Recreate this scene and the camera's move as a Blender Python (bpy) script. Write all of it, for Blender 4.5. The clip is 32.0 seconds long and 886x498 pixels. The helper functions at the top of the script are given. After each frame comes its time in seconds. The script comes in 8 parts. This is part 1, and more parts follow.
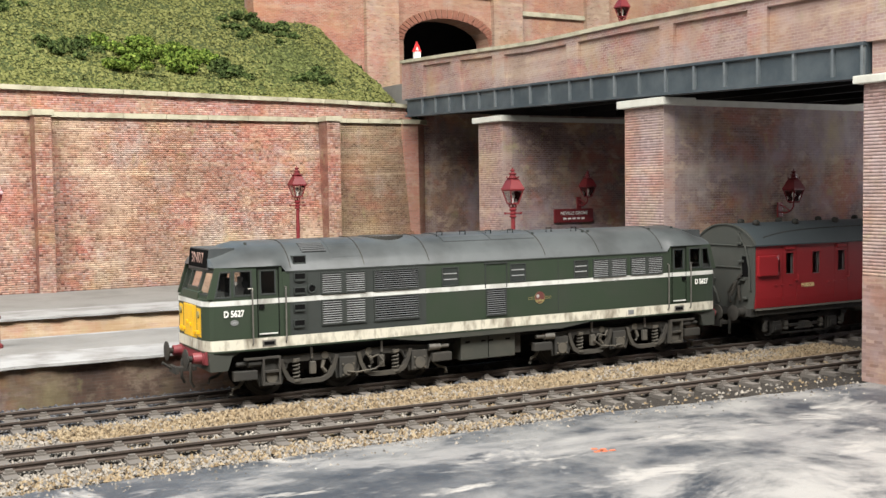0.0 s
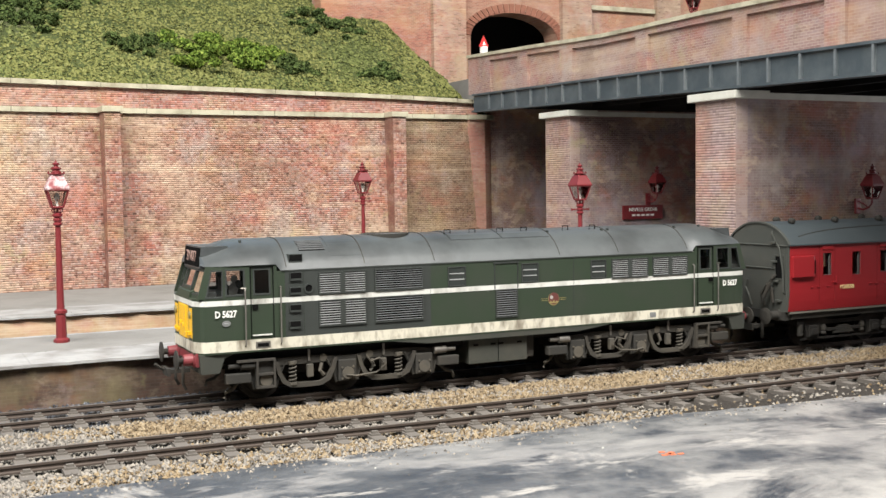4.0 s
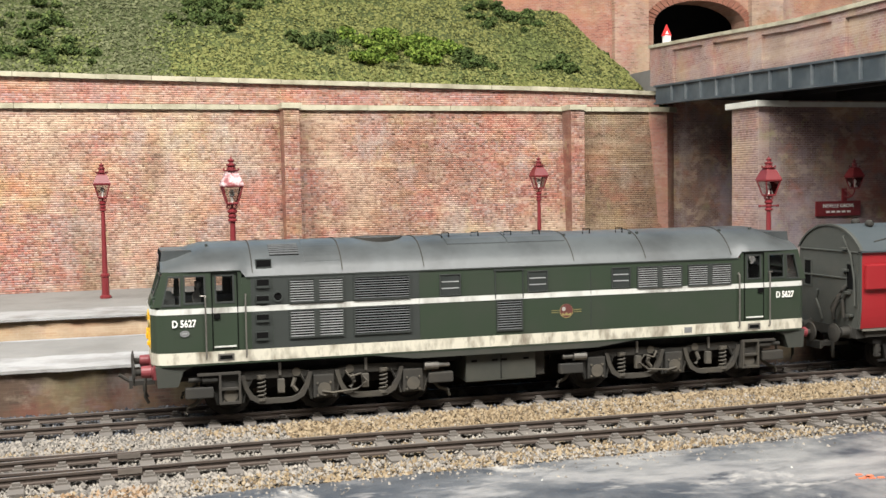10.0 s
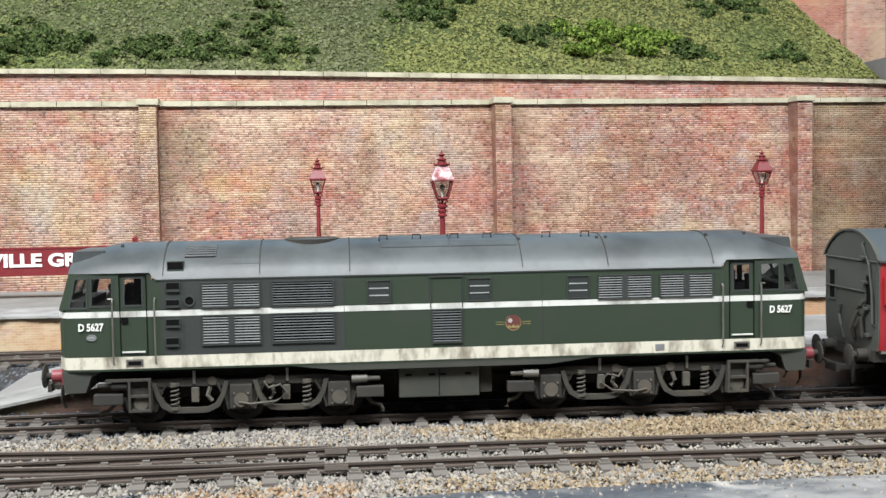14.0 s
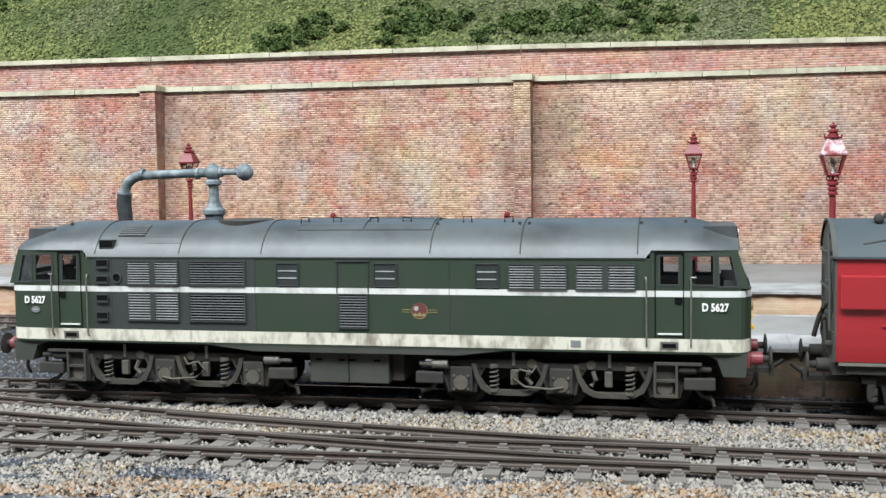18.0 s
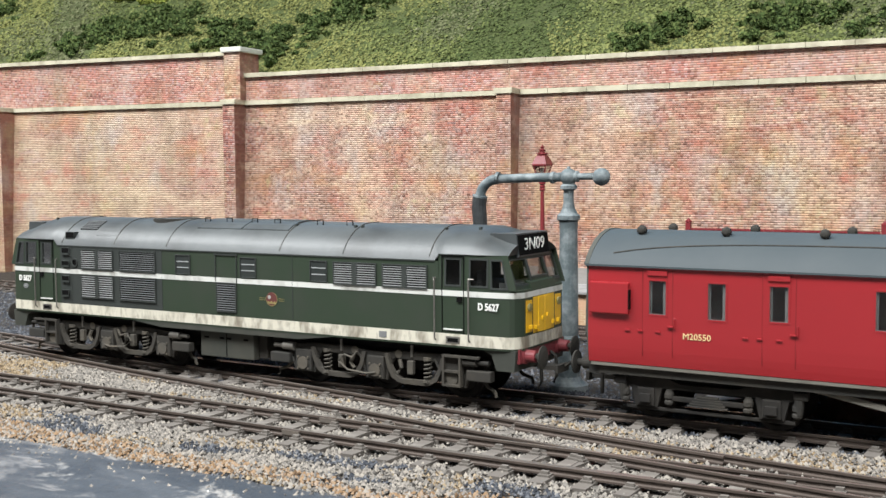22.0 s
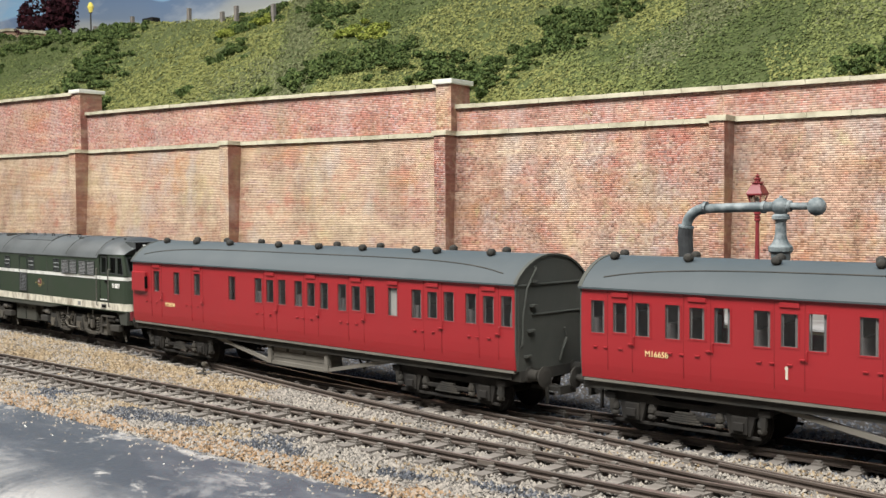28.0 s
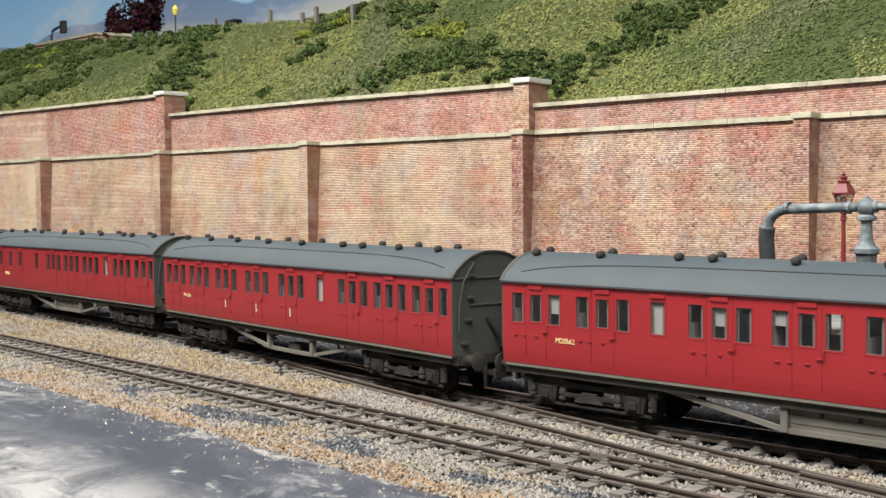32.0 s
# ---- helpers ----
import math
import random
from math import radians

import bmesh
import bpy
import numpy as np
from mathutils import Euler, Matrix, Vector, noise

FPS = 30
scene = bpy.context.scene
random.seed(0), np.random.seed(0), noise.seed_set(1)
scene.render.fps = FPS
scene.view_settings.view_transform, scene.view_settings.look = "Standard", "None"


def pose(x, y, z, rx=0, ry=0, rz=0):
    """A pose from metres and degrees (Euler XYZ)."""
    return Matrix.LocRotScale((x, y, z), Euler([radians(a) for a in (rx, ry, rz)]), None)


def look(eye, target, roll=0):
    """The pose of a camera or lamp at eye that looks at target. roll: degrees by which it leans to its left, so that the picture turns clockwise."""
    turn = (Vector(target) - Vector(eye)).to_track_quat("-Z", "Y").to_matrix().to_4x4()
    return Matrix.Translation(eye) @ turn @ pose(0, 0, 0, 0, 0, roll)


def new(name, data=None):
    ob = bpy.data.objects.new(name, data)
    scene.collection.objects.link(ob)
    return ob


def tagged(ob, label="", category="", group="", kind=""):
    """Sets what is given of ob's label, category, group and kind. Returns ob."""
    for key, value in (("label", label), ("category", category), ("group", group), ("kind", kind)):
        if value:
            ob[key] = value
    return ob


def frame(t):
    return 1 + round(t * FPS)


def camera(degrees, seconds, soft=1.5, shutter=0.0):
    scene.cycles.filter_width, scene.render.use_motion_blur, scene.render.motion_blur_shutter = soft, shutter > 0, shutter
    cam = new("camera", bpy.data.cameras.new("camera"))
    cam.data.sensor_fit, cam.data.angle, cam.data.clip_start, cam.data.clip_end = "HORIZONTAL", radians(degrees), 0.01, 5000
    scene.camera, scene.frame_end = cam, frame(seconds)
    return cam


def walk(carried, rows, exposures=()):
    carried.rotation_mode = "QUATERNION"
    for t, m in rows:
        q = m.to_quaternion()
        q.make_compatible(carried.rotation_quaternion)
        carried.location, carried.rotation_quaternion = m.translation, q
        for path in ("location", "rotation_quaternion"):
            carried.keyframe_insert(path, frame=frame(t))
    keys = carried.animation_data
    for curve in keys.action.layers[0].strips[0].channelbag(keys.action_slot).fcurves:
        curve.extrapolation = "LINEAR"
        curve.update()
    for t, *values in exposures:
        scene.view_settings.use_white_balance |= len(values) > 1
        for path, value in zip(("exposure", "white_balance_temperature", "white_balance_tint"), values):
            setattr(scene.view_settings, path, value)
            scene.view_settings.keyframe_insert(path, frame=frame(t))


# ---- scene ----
# A model railway at 1:76.2. All plan numbers are in full-size metres; U turns them into the model's own metres.
U = 1 / 76.2
cam = camera(43.43, 32.0)
# seconds, eye x, y, z, yaw to the left, pitch up, roll
PATH = [
    (0.0, -2.520, -27.578, 5.272, -29.486, -3.178, -0.809),
    (0.5, -2.480, -27.558, 5.264, -29.461, -3.165, -0.800),
    (1.0, -2.444, -27.536, 5.257, -29.401, -3.154, -0.798),
    (1.5, -2.403, -27.496, 5.244, -29.087, -3.184, -0.897),
    (2.0, -2.354, -27.440, 5.244, -28.465, -3.258, -0.872),
    (2.5, -2.316, -27.379, 5.235, -27.815, -3.281, -0.844),
    (3.0, -2.261, -27.319, 5.236, -27.094, -3.288, -0.845),
    (3.5, -2.218, -27.249, 5.224, -26.468, -3.278, -0.812),
    (5.5, -2.075, -27.014, 5.218, -24.491, -3.329, -0.839),
    (6.0, -2.044, -26.943, 5.215, -23.836, -3.325, -0.873),
    (6.5, -1.989, -26.900, 5.216, -23.175, -3.332, -0.884),
    (7.0, -1.974, -26.849, 5.214, -22.520, -3.321, -0.889),
    (7.5, -1.895, -26.799, 5.218, -21.739, -3.327, -0.881),
    (8.0, -1.792, -26.705, 5.227, -20.726, -3.343, -0.859),
    (8.5, -1.715, -26.562, 5.240, -19.559, -3.371, -0.873),
    (9.0, -1.661, -26.479, 5.248, -18.367, -3.382, -0.889),
    (9.5, -1.629, -26.359, 5.236, -17.368, -3.384, -0.909),
    (10.0, -1.531, -26.239, 5.241, -16.623, -3.408, -0.927),
    (10.5, -1.499, -26.150, 5.235, -15.848, -3.422, -0.918),
    (11.0, -1.456, -26.041, 5.223, -14.863, -3.420, -0.906),
    (11.5, -1.433, -25.925, 5.224, -13.555, -3.425, -0.929),
    (12.0, -1.371, -25.785, 5.227, -12.027, -3.434, -0.932),
    (12.5, -1.369, -25.669, 5.223, -10.496, -3.419, -0.870),
    (13.0, -1.365, -25.546, 5.211, -8.991, -3.417, -0.890),
    (13.5, -1.350, -25.417, 5.195, -7.606, -3.394, -0.889),
    (14.0, -1.347, -25.297, 5.168, -5.775, -3.382, -0.916),
    (14.5, -1.324, -25.122, 5.173, -3.436, -3.432, -0.931),
    (16.5, -1.252, -24.435, 5.156, 6.268, -3.739, -0.951),
    (17.0, -1.253, -24.246, 5.153, 8.676, -3.970, -0.995),
    (17.5, -1.264, -24.037, 5.138, 11.082, -4.168, -0.989),
    (18.0, -1.240, -23.828, 5.140, 13.475, -4.296, -0.932),
    (18.5, -1.346, -23.647, 5.137, 16.073, -4.344, -0.905),
    (19.0, -1.416, -23.492, 5.137, 18.613, -4.299, -0.939),
    (19.5, -1.516, -23.310, 5.136, 20.871, -4.216, -0.876),
    (20.0, -1.671, -23.145, 5.153, 23.490, -4.154, -0.676),
    (20.5, -1.823, -22.965, 5.255, 25.772, -4.223, -0.538),
    (21.0, -2.015, -22.827, 5.283, 27.766, -4.166, -0.559),
    (21.5, -1.963, -22.793, 5.246, 29.338, -4.119, -0.451),
    (22.0, -1.979, -22.675, 5.235, 31.142, -4.044, -0.404),
    (22.5, -2.054, -22.618, 5.256, 33.003, -3.989, -0.412),
    (23.0, -2.086, -22.563, 5.243, 34.459, -3.829, -0.357),
    (23.5, -2.114, -22.522, 5.242, 35.687, -3.468, -0.307),
    (24.0, -2.107, -22.513, 5.216, 36.692, -3.055, -0.266),
    (24.5, -2.093, -22.491, 5.218, 37.526, -2.764, -0.259),
    (25.0, -2.068, -22.473, 5.209, 38.191, -2.567, -0.252),
    (25.5, -2.046, -22.456, 5.224, 38.837, -2.525, -0.275),
    (27.5, -1.869, -22.310, 5.214, 41.504, -2.437, -0.362),
    (28.0, -1.860, -22.276, 5.216, 42.160, -2.427, -0.389),
    (28.5, -1.828, -22.239, 5.239, 42.777, -2.430, -0.420),
    (29.0, -1.854, -22.227, 5.250, 43.418, -2.441, -0.421),
    (29.5, -1.844, -22.194, 5.255, 44.014, -2.446, -0.470),
    (30.0, -1.794, -22.162, 5.255, 44.508, -2.435, -0.475),
    (30.5, -1.824, -22.135, 5.260, 44.953, -2.435, -0.485),
    (31.0, -1.775, -22.109, 5.251, 45.362, -2.424, -0.466),
    (31.5, -1.786, -22.074, 5.258, 45.790, -2.453, -0.442),
    (32.0, -1.880, -22.039, 5.276, 46.295, -2.487, -0.483),
]


def aimed(x, y, z, yaw, pitch, roll):
    a, b = radians(yaw), radians(pitch)
    eye = Vector((x, y, z)) * U
    return look(eye, eye + Vector((-math.sin(a) * math.cos(b), math.cos(a) * math.cos(b), math.sin(b))), roll)


walk(cam, [(row[0], aimed(*row[1:])) for row in PATH], exposures=[(0.0, 0.06, 6500, 10), (10.0, 0.03, 6500, 10), (12.0, -0.02, 6300, 10), (14.0, -0.05, 6000, 8), (19.0, -0.12, 5750, 6), (21.0, -0.12, 5950, 8), (24.0, -0.15, 6300, 10), (32.0, -0.14, 6450, 10)])

# ---- light: a bright exhibition hall, with the layout's own lamp strip above and in front ----
world = bpy.data.worlds.new("hall")
scene.world = world
world.use_nodes = True
wn = world.node_tree.nodes
wn["Background"].inputs[0].default_value = (1.0, 0.985, 0.96, 1)
wn["Background"].inputs[1].default_value = 0.095


def area_lamp(name, at, target, sx, sy, watts, colour):
    data = bpy.data.lights.new(name, "AREA")
    data.shape, data.size, data.size_y, data.energy, data.color = "RECTANGLE", sx * U, sy * U, watts, colour
    ob = new(name, data)
    ob.matrix_world = look(Vector(at) * U, Vector(target) * U)
    return ob


area_lamp("lamp_strip", (-26, -32, 64), (-18, 6, 4), 150, 18, 47, (1.0, 0.97, 0.92))
# hall light that comes in at the far mouth of the bridge
area_lamp("mouth_light", (42.5, -2.4, 4.6), (28, 2.0, 4.0), 8, 7, 0.2, (0.96, 0.95, 1.0))
area_lamp("mouth_light", (42.5, 9.0, 4.6), (27, 13.4, 3.5), 8, 7, 0.03, (0.96, 0.95, 1.0))

# ---- materials ----
def ramp_node(nt, stops):
    r = nt.nodes.new("ShaderNodeValToRGB")
    el = r.color_ramp.elements
    while len(el) < len(stops):
        el.new(0.5)
    for e, (p, c) in zip(el, stops):
        e.position, e.color = p, (*c, 1)
    return r


def link(nt, a, b):
    nt.links.new(a, b)


def noise_node(nt, vec, scale, detail=4, rough=0.55):
    n = nt.nodes.new("ShaderNodeTexNoise")
    n.inputs["Scale"].default_value, n.inputs["Detail"].default_value, n.inputs["Roughness"].default_value = scale / U, detail, rough
    if vec is not None:
        link(nt, vec, n.inputs["Vector"])
    return n


def mixc(nt, fac, a, b, mode="MIX"):
    m = nt.nodes.new("ShaderNodeMix")
    m.data_type, m.blend_type = "RGBA", mode
    for sock, v in ((m.inputs[0], fac), (m.inputs[6], a), (m.inputs[7], b)):
        if hasattr(v, "is_linked"):
            link(nt, v, sock)
        elif isinstance(v, (int, float)):
            sock.default_value = v
        else:
            sock.default_value = (*v, 1)
    return m.outputs[2]


def begin(name, rough=0.7, metal=0.0, spec=0.5):
    m = bpy.data.materials.new(name)
    m.use_nodes = True
    nt = m.node_tree
    b = nt.nodes["Principled BSDF"]
    b.inputs["Roughness"].default_value, b.inputs["Metallic"].default_value = rough, metal
    b.inputs["Specular IOR Level"].default_value = spec
    tc = nt.nodes.new("ShaderNodeTexCoord")
    return m, nt, b, tc.outputs["Object"]


def bump(nt, b, height, strength, dist):
    n = nt.nodes.new("ShaderNodeBump")
    n.inputs["Strength"].default_value, n.inputs["Distance"].default_value = strength, dist * U
    link(nt, height, n.inputs["Height"])
    link(nt, n.outputs[0], b.inputs["Normal"])


def paint(name, col, col2=None, scale=1.2, rough=0.55, amount=0.5, grain=0.15, metal=0.0, spec=0.5, fine=14):
    """Painted or plain surface with large stains and a fine grain."""
    m, nt, b, vec = begin(name, rough, metal, spec)
    col2 = col2 or tuple(c * 0.72 for c in col)
    n1, n2 = noise_node(nt, vec, scale, 5, 0.6), noise_node(nt, vec, fine, 3)
    r = ramp_node(nt, [(0.42, (0, 0, 0)), (0.7, (1, 1, 1))])
    link(nt, n1.outputs[0], r.inputs[0])
    fac = nt.nodes.new("ShaderNodeMath")
    fac.operation = "MULTIPLY"
    link(nt, r.outputs[0], fac.inputs[0])
    fac.inputs[1].default_value = amount
    c = mixc(nt, fac.outputs[0], col, col2)
    link(nt, c, b.inputs["Base Color"])
    bump(nt, b, n2.outputs[0], grain, 0.02)
    return m


def brick(name, reds, buffs, mortar, wash, along="XZ", bw=0.25, bh=0.088, wear=0.45, skin=False, lime=0.5, bias=0.5, calm=0.5, veil_tint=1.0):
    """Brickwork: bricks of separate tones, patches redder and buffer, washes of soot and lime. A skin has a mesh island for each brick."""
    m, nt, b, vec = begin(name, 0.88, 0, 0.25)
    geo = nt.nodes.new("ShaderNodeNewGeometry")
    pos = geo.outputs["Position"]
    t = None
    if skin == "single":
        pick = nt.nodes.new("ShaderNodeObjectInfo").outputs["Random"]
    elif skin:
        pick = geo.outputs["Random Per Island"]
    else:
        sep, comb = nt.nodes.new("ShaderNodeSeparateXYZ"), nt.nodes.new("ShaderNodeCombineXYZ")
        link(nt, vec, sep.inputs[0])
        if along == "XZ":
            link(nt, sep.outputs[0], comb.inputs[0])
        else:
            add = nt.nodes.new("ShaderNodeMath")
            link(nt, sep.outputs[0], add.inputs[0])
            link(nt, sep.outputs[1], add.inputs[1])
            link(nt, add.outputs[0], comb.inputs[0])
        link(nt, sep.outputs[2], comb.inputs[1])
        t = nt.nodes.new("ShaderNodeTexBrick")
        link(nt, comb.outputs[0], t.inputs["Vector"])
        t.inputs["Scale"].default_value = 1 / U
        t.inputs["Brick Width"].default_value, t.inputs["Row Height"].default_value = bw, bh
        t.inputs["Mortar Size"].default_value, t.inputs["Mortar Smooth"].default_value = 0.009, 0.2
        t.inputs["Color1"].default_value, t.inputs["Color2"].default_value = (0, 0, 0, 1), (1, 1, 1, 1)
        t.inputs["Mortar"].default_value = (0.5, 0.5, 0.5, 1)
        pick = t.outputs["Color"]
    tones = []
    for cols in (reds, buffs):
        mean = [sum(c[i] for c in cols) / len(cols) for i in range(3)]
        cols = [cols[0]] + [tuple(m + (v - m) * calm for v, m in zip(c, mean)) for c in cols[1:]]
        r = ramp_node(nt, [(i / (len(cols) - 1), c) for i, c in enumerate(cols)])
        link(nt, pick, r.inputs[0])
        tones.append(r.outputs[0])
    n0 = noise_node(nt, pos, 0.22, 5, 0.62)
    r0 = ramp_node(nt, [(bias - 0.13, (0, 0, 0)), (bias + 0.13, (1, 1, 1))])
    link(nt, n0.outputs[0], r0.inputs[0])
    body = mixc(nt, r0.outputs[0], tones[0], tones[1])
    if t:
        body = mixc(nt, t.outputs["Fac"], body, mortar)

    def veil(scale, lo, hi, top, col, stretch=(1, 1, 1), at=(0, 0, 0)):
        mp = nt.nodes.new("ShaderNodeMapping")
        mp.inputs["Scale"].default_value, mp.inputs["Location"].default_value = stretch, at
        link(nt, pos, mp.inputs[0])
        n = noise_node(nt, mp.outputs[0], scale, 5, 0.66)
        r = ramp_node(nt, [(lo, (0, 0, 0)), (hi, (top, top, top))])
        link(nt, n.outputs[0], r.inputs[0])
        # one factor scales all the veil colours
        return mixc(nt, r.outputs[0], body, tuple(c * veil_tint for c in col))
    body = veil(0.45, 0.50, 0.62, wear * 0.9, (0.43, 0.155, 0.105), (1, 1, 1.3), (5, 5, 9))
    body = veil(0.30, 0.53, 0.66, wear, (0.45, 0.25, 0.12), (1, 1, 1.6), (11, 3, 6))
    body = veil(0.17, 0.52, 0.66, wear * 0.9, (0.25, 0.15, 0.095), (1, 1, 0.9), (4, 9, 8))
    body = veil(1.5, 0.54, 0.64, wear * 0.8, (0.54, 0.42, 0.31), (0.8, 0.8, 1.3), (2, 7, 3))
    body = veil(2.6, 0.57, 0.66, wear * 0.7, (0.17, 0.11, 0.085), (0.3, 0.3, 1.3), (8, 1, 7))
    body = veil(2.0, 0.57, 0.66, wear * 0.6, (0.42, 0.30, 0.30), (0.4, 0.4, 1.2), (2, 3, 11))
    body = veil(0.25, 0.49, 0.62, wear, wash, (1, 1, 0.8), (3, 1, 2))
    body = veil(0.35, 0.54, 0.70, wear * 0.9, (0.45, 0.38, 0.20), (1, 1, 0.7), (7, 2, 5))
    body = veil(1.2, 0.60, 0.70, wear * 0.7, (0.36, 0.36, 0.17), (1, 1, 0.8), (3, 6, 9))
    body = veil(0.5, 0.54, 0.68, wear * 1.0, (0.40, 0.36, 0.33), (1, 1, 0.5), (1, 8, 4))
    body = veil(1.0, 0.54, 0.68, lime, (0.62, 0.50, 0.36), (0.10, 0.10, 1.5))
    body = veil(2.4, 0.58, 0.66, lime * 0.8, (0.60, 0.47, 0.33), (0.06, 0.06, 1.0), (6, 6, 2))
    body = veil(0.4, 0.53, 0.68, wear * 0.8, (0.17, 0.125, 0.085), (1, 1, 0.5), (9, 4, 1))
    if skin and calm > 0:
        # each brick keeps a little of its own tone under the washes
        far = nt.nodes.new("ShaderNodeMath")
        far.operation = "MULTIPLY"
        far.inputs[1].default_value = 7.31
        link(nt, pick, far.inputs[0])
        part_ = nt.nodes.new("ShaderNodeMath")
        part_.operation = "FRACT"
        link(nt, far.outputs[0], part_.inputs[0])
        own = ramp_node(nt, [(0.0, (0.50, 0.44, 0.42)), (0.22, (0.76, 0.71, 0.69)), (0.6, (0.96, 0.95, 0.94)), (1.0, (1.12, 1.1, 1.07))])
        link(nt, part_.outputs[0], own.inputs[0])
        body = mixc(nt, min(1.0, calm), body, own.outputs[0], "MULTIPLY")
    link(nt, body, b.inputs["Base Color"])
    if t:
        inv = nt.nodes.new("ShaderNodeMath")
        inv.operation = "SUBTRACT"
        inv.inputs[0].default_value = 1
        link(nt, t.outputs["Fac"], inv.inputs[1])
        bump(nt, b, inv.outputs[0], 0.35, 0.012)
    else:
        bump(nt, b, noise_node(nt, pos, 22, 3).outputs[0], 0.2, 0.01)
    return m


def speckle(name, tones, scale, rough=0.95, patch=None, pscale=0.4, bumpy=0.0):
    """Stones, scatter and foliage: a tone for each mesh island, and patches."""
    m, nt, b, vec = begin(name, rough, 0, 0.2)
    geo = nt.nodes.new("ShaderNodeNewGeometry")
    r = ramp_node(nt, [(i / (len(tones) - 1), c) for i, c in enumerate(tones)])
    n = noise_node(nt, vec, scale, 2)
    mx = nt.nodes.new("ShaderNodeMath")
    mx.operation = "MULTIPLY_ADD"
    link(nt, n.outputs[0], mx.inputs[0])
    mx.inputs[1].default_value = 0.5
    half = nt.nodes.new("ShaderNodeMath")
    half.operation = "MULTIPLY_ADD"
    link(nt, geo.outputs["Random Per Island"], half.inputs[0])
    half.inputs[1].default_value, half.inputs[2].default_value = 0.9, -0.2
    link(nt, half.outputs[0], mx.inputs[2])
    link(nt, mx.outputs[0], r.inputs[0])
    c = r.outputs[0]
    if patch:
        n1 = noise_node(nt, vec, pscale, 4, 0.6)
        r1 = ramp_node(nt, [(0.45, (0, 0, 0)), (0.62, (1, 1, 1))])
        link(nt, n1.outputs[0], r1.inputs[0])
        c = mixc(nt, r1.outputs[0], c, patch)
    link(nt, c, b.inputs["Base Color"])
    if bumpy:
        bump(nt, b, n.outputs[0], bumpy, 0.08)
    return m


def plain(name, col, rough=0.5, metal=0.0, emit=0.0, spec=0.5):
    m, nt, b, vec = begin(name, rough, metal, spec)
    b.inputs["Base Color"].default_value = (*col, 1)
    if emit:
        b.inputs["Emission Color"].default_value, b.inputs["Emission Strength"].default_value = (*col, 1), emit
    return m


REDS = [(0.165, 0.085, 0.073), (0.30, 0.12, 0.10), (0.38, 0.146, 0.117), (0.42, 0.185, 0.145), (0.385, 0.215, 0.17), (0.31, 0.215, 0.215), (0.49, 0.33, 0.275)]
BUFFS = [(0.20, 0.13, 0.10), (0.33, 0.215, 0.163), (0.37, 0.236, 0.176), (0.39, 0.272, 0.21), (0.34, 0.255, 0.22), (0.46, 0.34, 0.275)]
PINKS = [(0.294, 0.127, 0.109), (0.424, 0.175, 0.145), (0.489, 0.208, 0.17), (0.473, 0.248, 0.202), (0.392, 0.272, 0.283), (0.586, 0.41, 0.348)]
M_WALL = brick("wall_brick", REDS, BUFFS, (0.40, 0.29, 0.21), (0.44, 0.34, 0.24))
M_BRICKS = brick("loose_wall_brick", REDS, BUFFS, None, (0.50, 0.38, 0.28), skin=True, bias=0.53, lime=0.42, wear=0.6, calm=0.92)
PIERS = ([(0.242, 0.15, 0.135), (0.29, 0.18, 0.162), (0.326, 0.207, 0.189), (0.296, 0.207, 0.204), (0.374, 0.267, 0.249)], [(0.312, 0.217, 0.19), (0.36, 0.253, 0.223), (0.408, 0.301, 0.271)])
M_PIERB = brick("pier_skin_brick", *PIERS, None, (0.36, 0.31, 0.33), skin=True, lime=0.25, wear=0.4)
M_PIERONE = brick("pier_single_brick", *PIERS, None, (0.36, 0.31, 0.33), skin="single", lime=0.25, wear=0.4)
M_BRICKB = brick("buff_wall_brick", REDS, [(0.334, 0.232, 0.173), (0.426, 0.301, 0.219), (0.474, 0.34, 0.234), (0.489, 0.369, 0.265), (0.426, 0.34, 0.265), (0.549, 0.439, 0.325)], None, (0.52, 0.42, 0.29), skin=True, bias=0.38, lime=0.5, wear=0.6, calm=0.4)
M_BRICKP = brick("parapet_brick", PINKS, REDS, None, (0.44, 0.32, 0.26), skin=True, wear=0.4, lime=0.25, bias=0.55, calm=0.8)
M_MORTAR = brick("old_mortar", [(0.33, 0.22, 0.175)] * 2, [(0.335, 0.24, 0.185)] * 2, None, (0.50, 0.38, 0.28), skin=True, lime=0.45, wear=0.6, calm=0)
M_PIER = brick("pier_brick", [(0.20, 0.115, 0.10), (0.28, 0.165, 0.145), (0.33, 0.20, 0.18), (0.28, 0.20, 0.205)], [(0.28, 0.19, 0.165), (0.34, 0.24, 0.21), (0.40, 0.30, 0.27)], (0.38, 0.30, 0.27), (0.36, 0.31, 0.33), "XY", 0.27, 0.092, 0.45, lime=0.25)
M_PARAPET = brick("bridge_parapet_brick", [(0.21, 0.118, 0.105), (0.28, 0.16, 0.145), (0.325, 0.202, 0.186), (0.27, 0.20, 0.21)], [(0.275, 0.19, 0.165), (0.335, 0.245, 0.22), (0.365, 0.285, 0.26)], (0.42, 0.33, 0.30), (0.40, 0.29, 0.26), "XY", 0.27, 0.092, 0.4, lime=0.3)
M_REDWALL = brick("building_brick", [(0.22, 0.09, 0.07), (0.34, 0.13, 0.095), (0.40, 0.17, 0.12)], [(0.36, 0.20, 0.14), (0.42, 0.26, 0.18)], (0.36, 0.26, 0.2), (0.34, 0.24, 0.17), "XZ", 0.27, 0.092, 0.35, lime=0.2, bias=0.58)
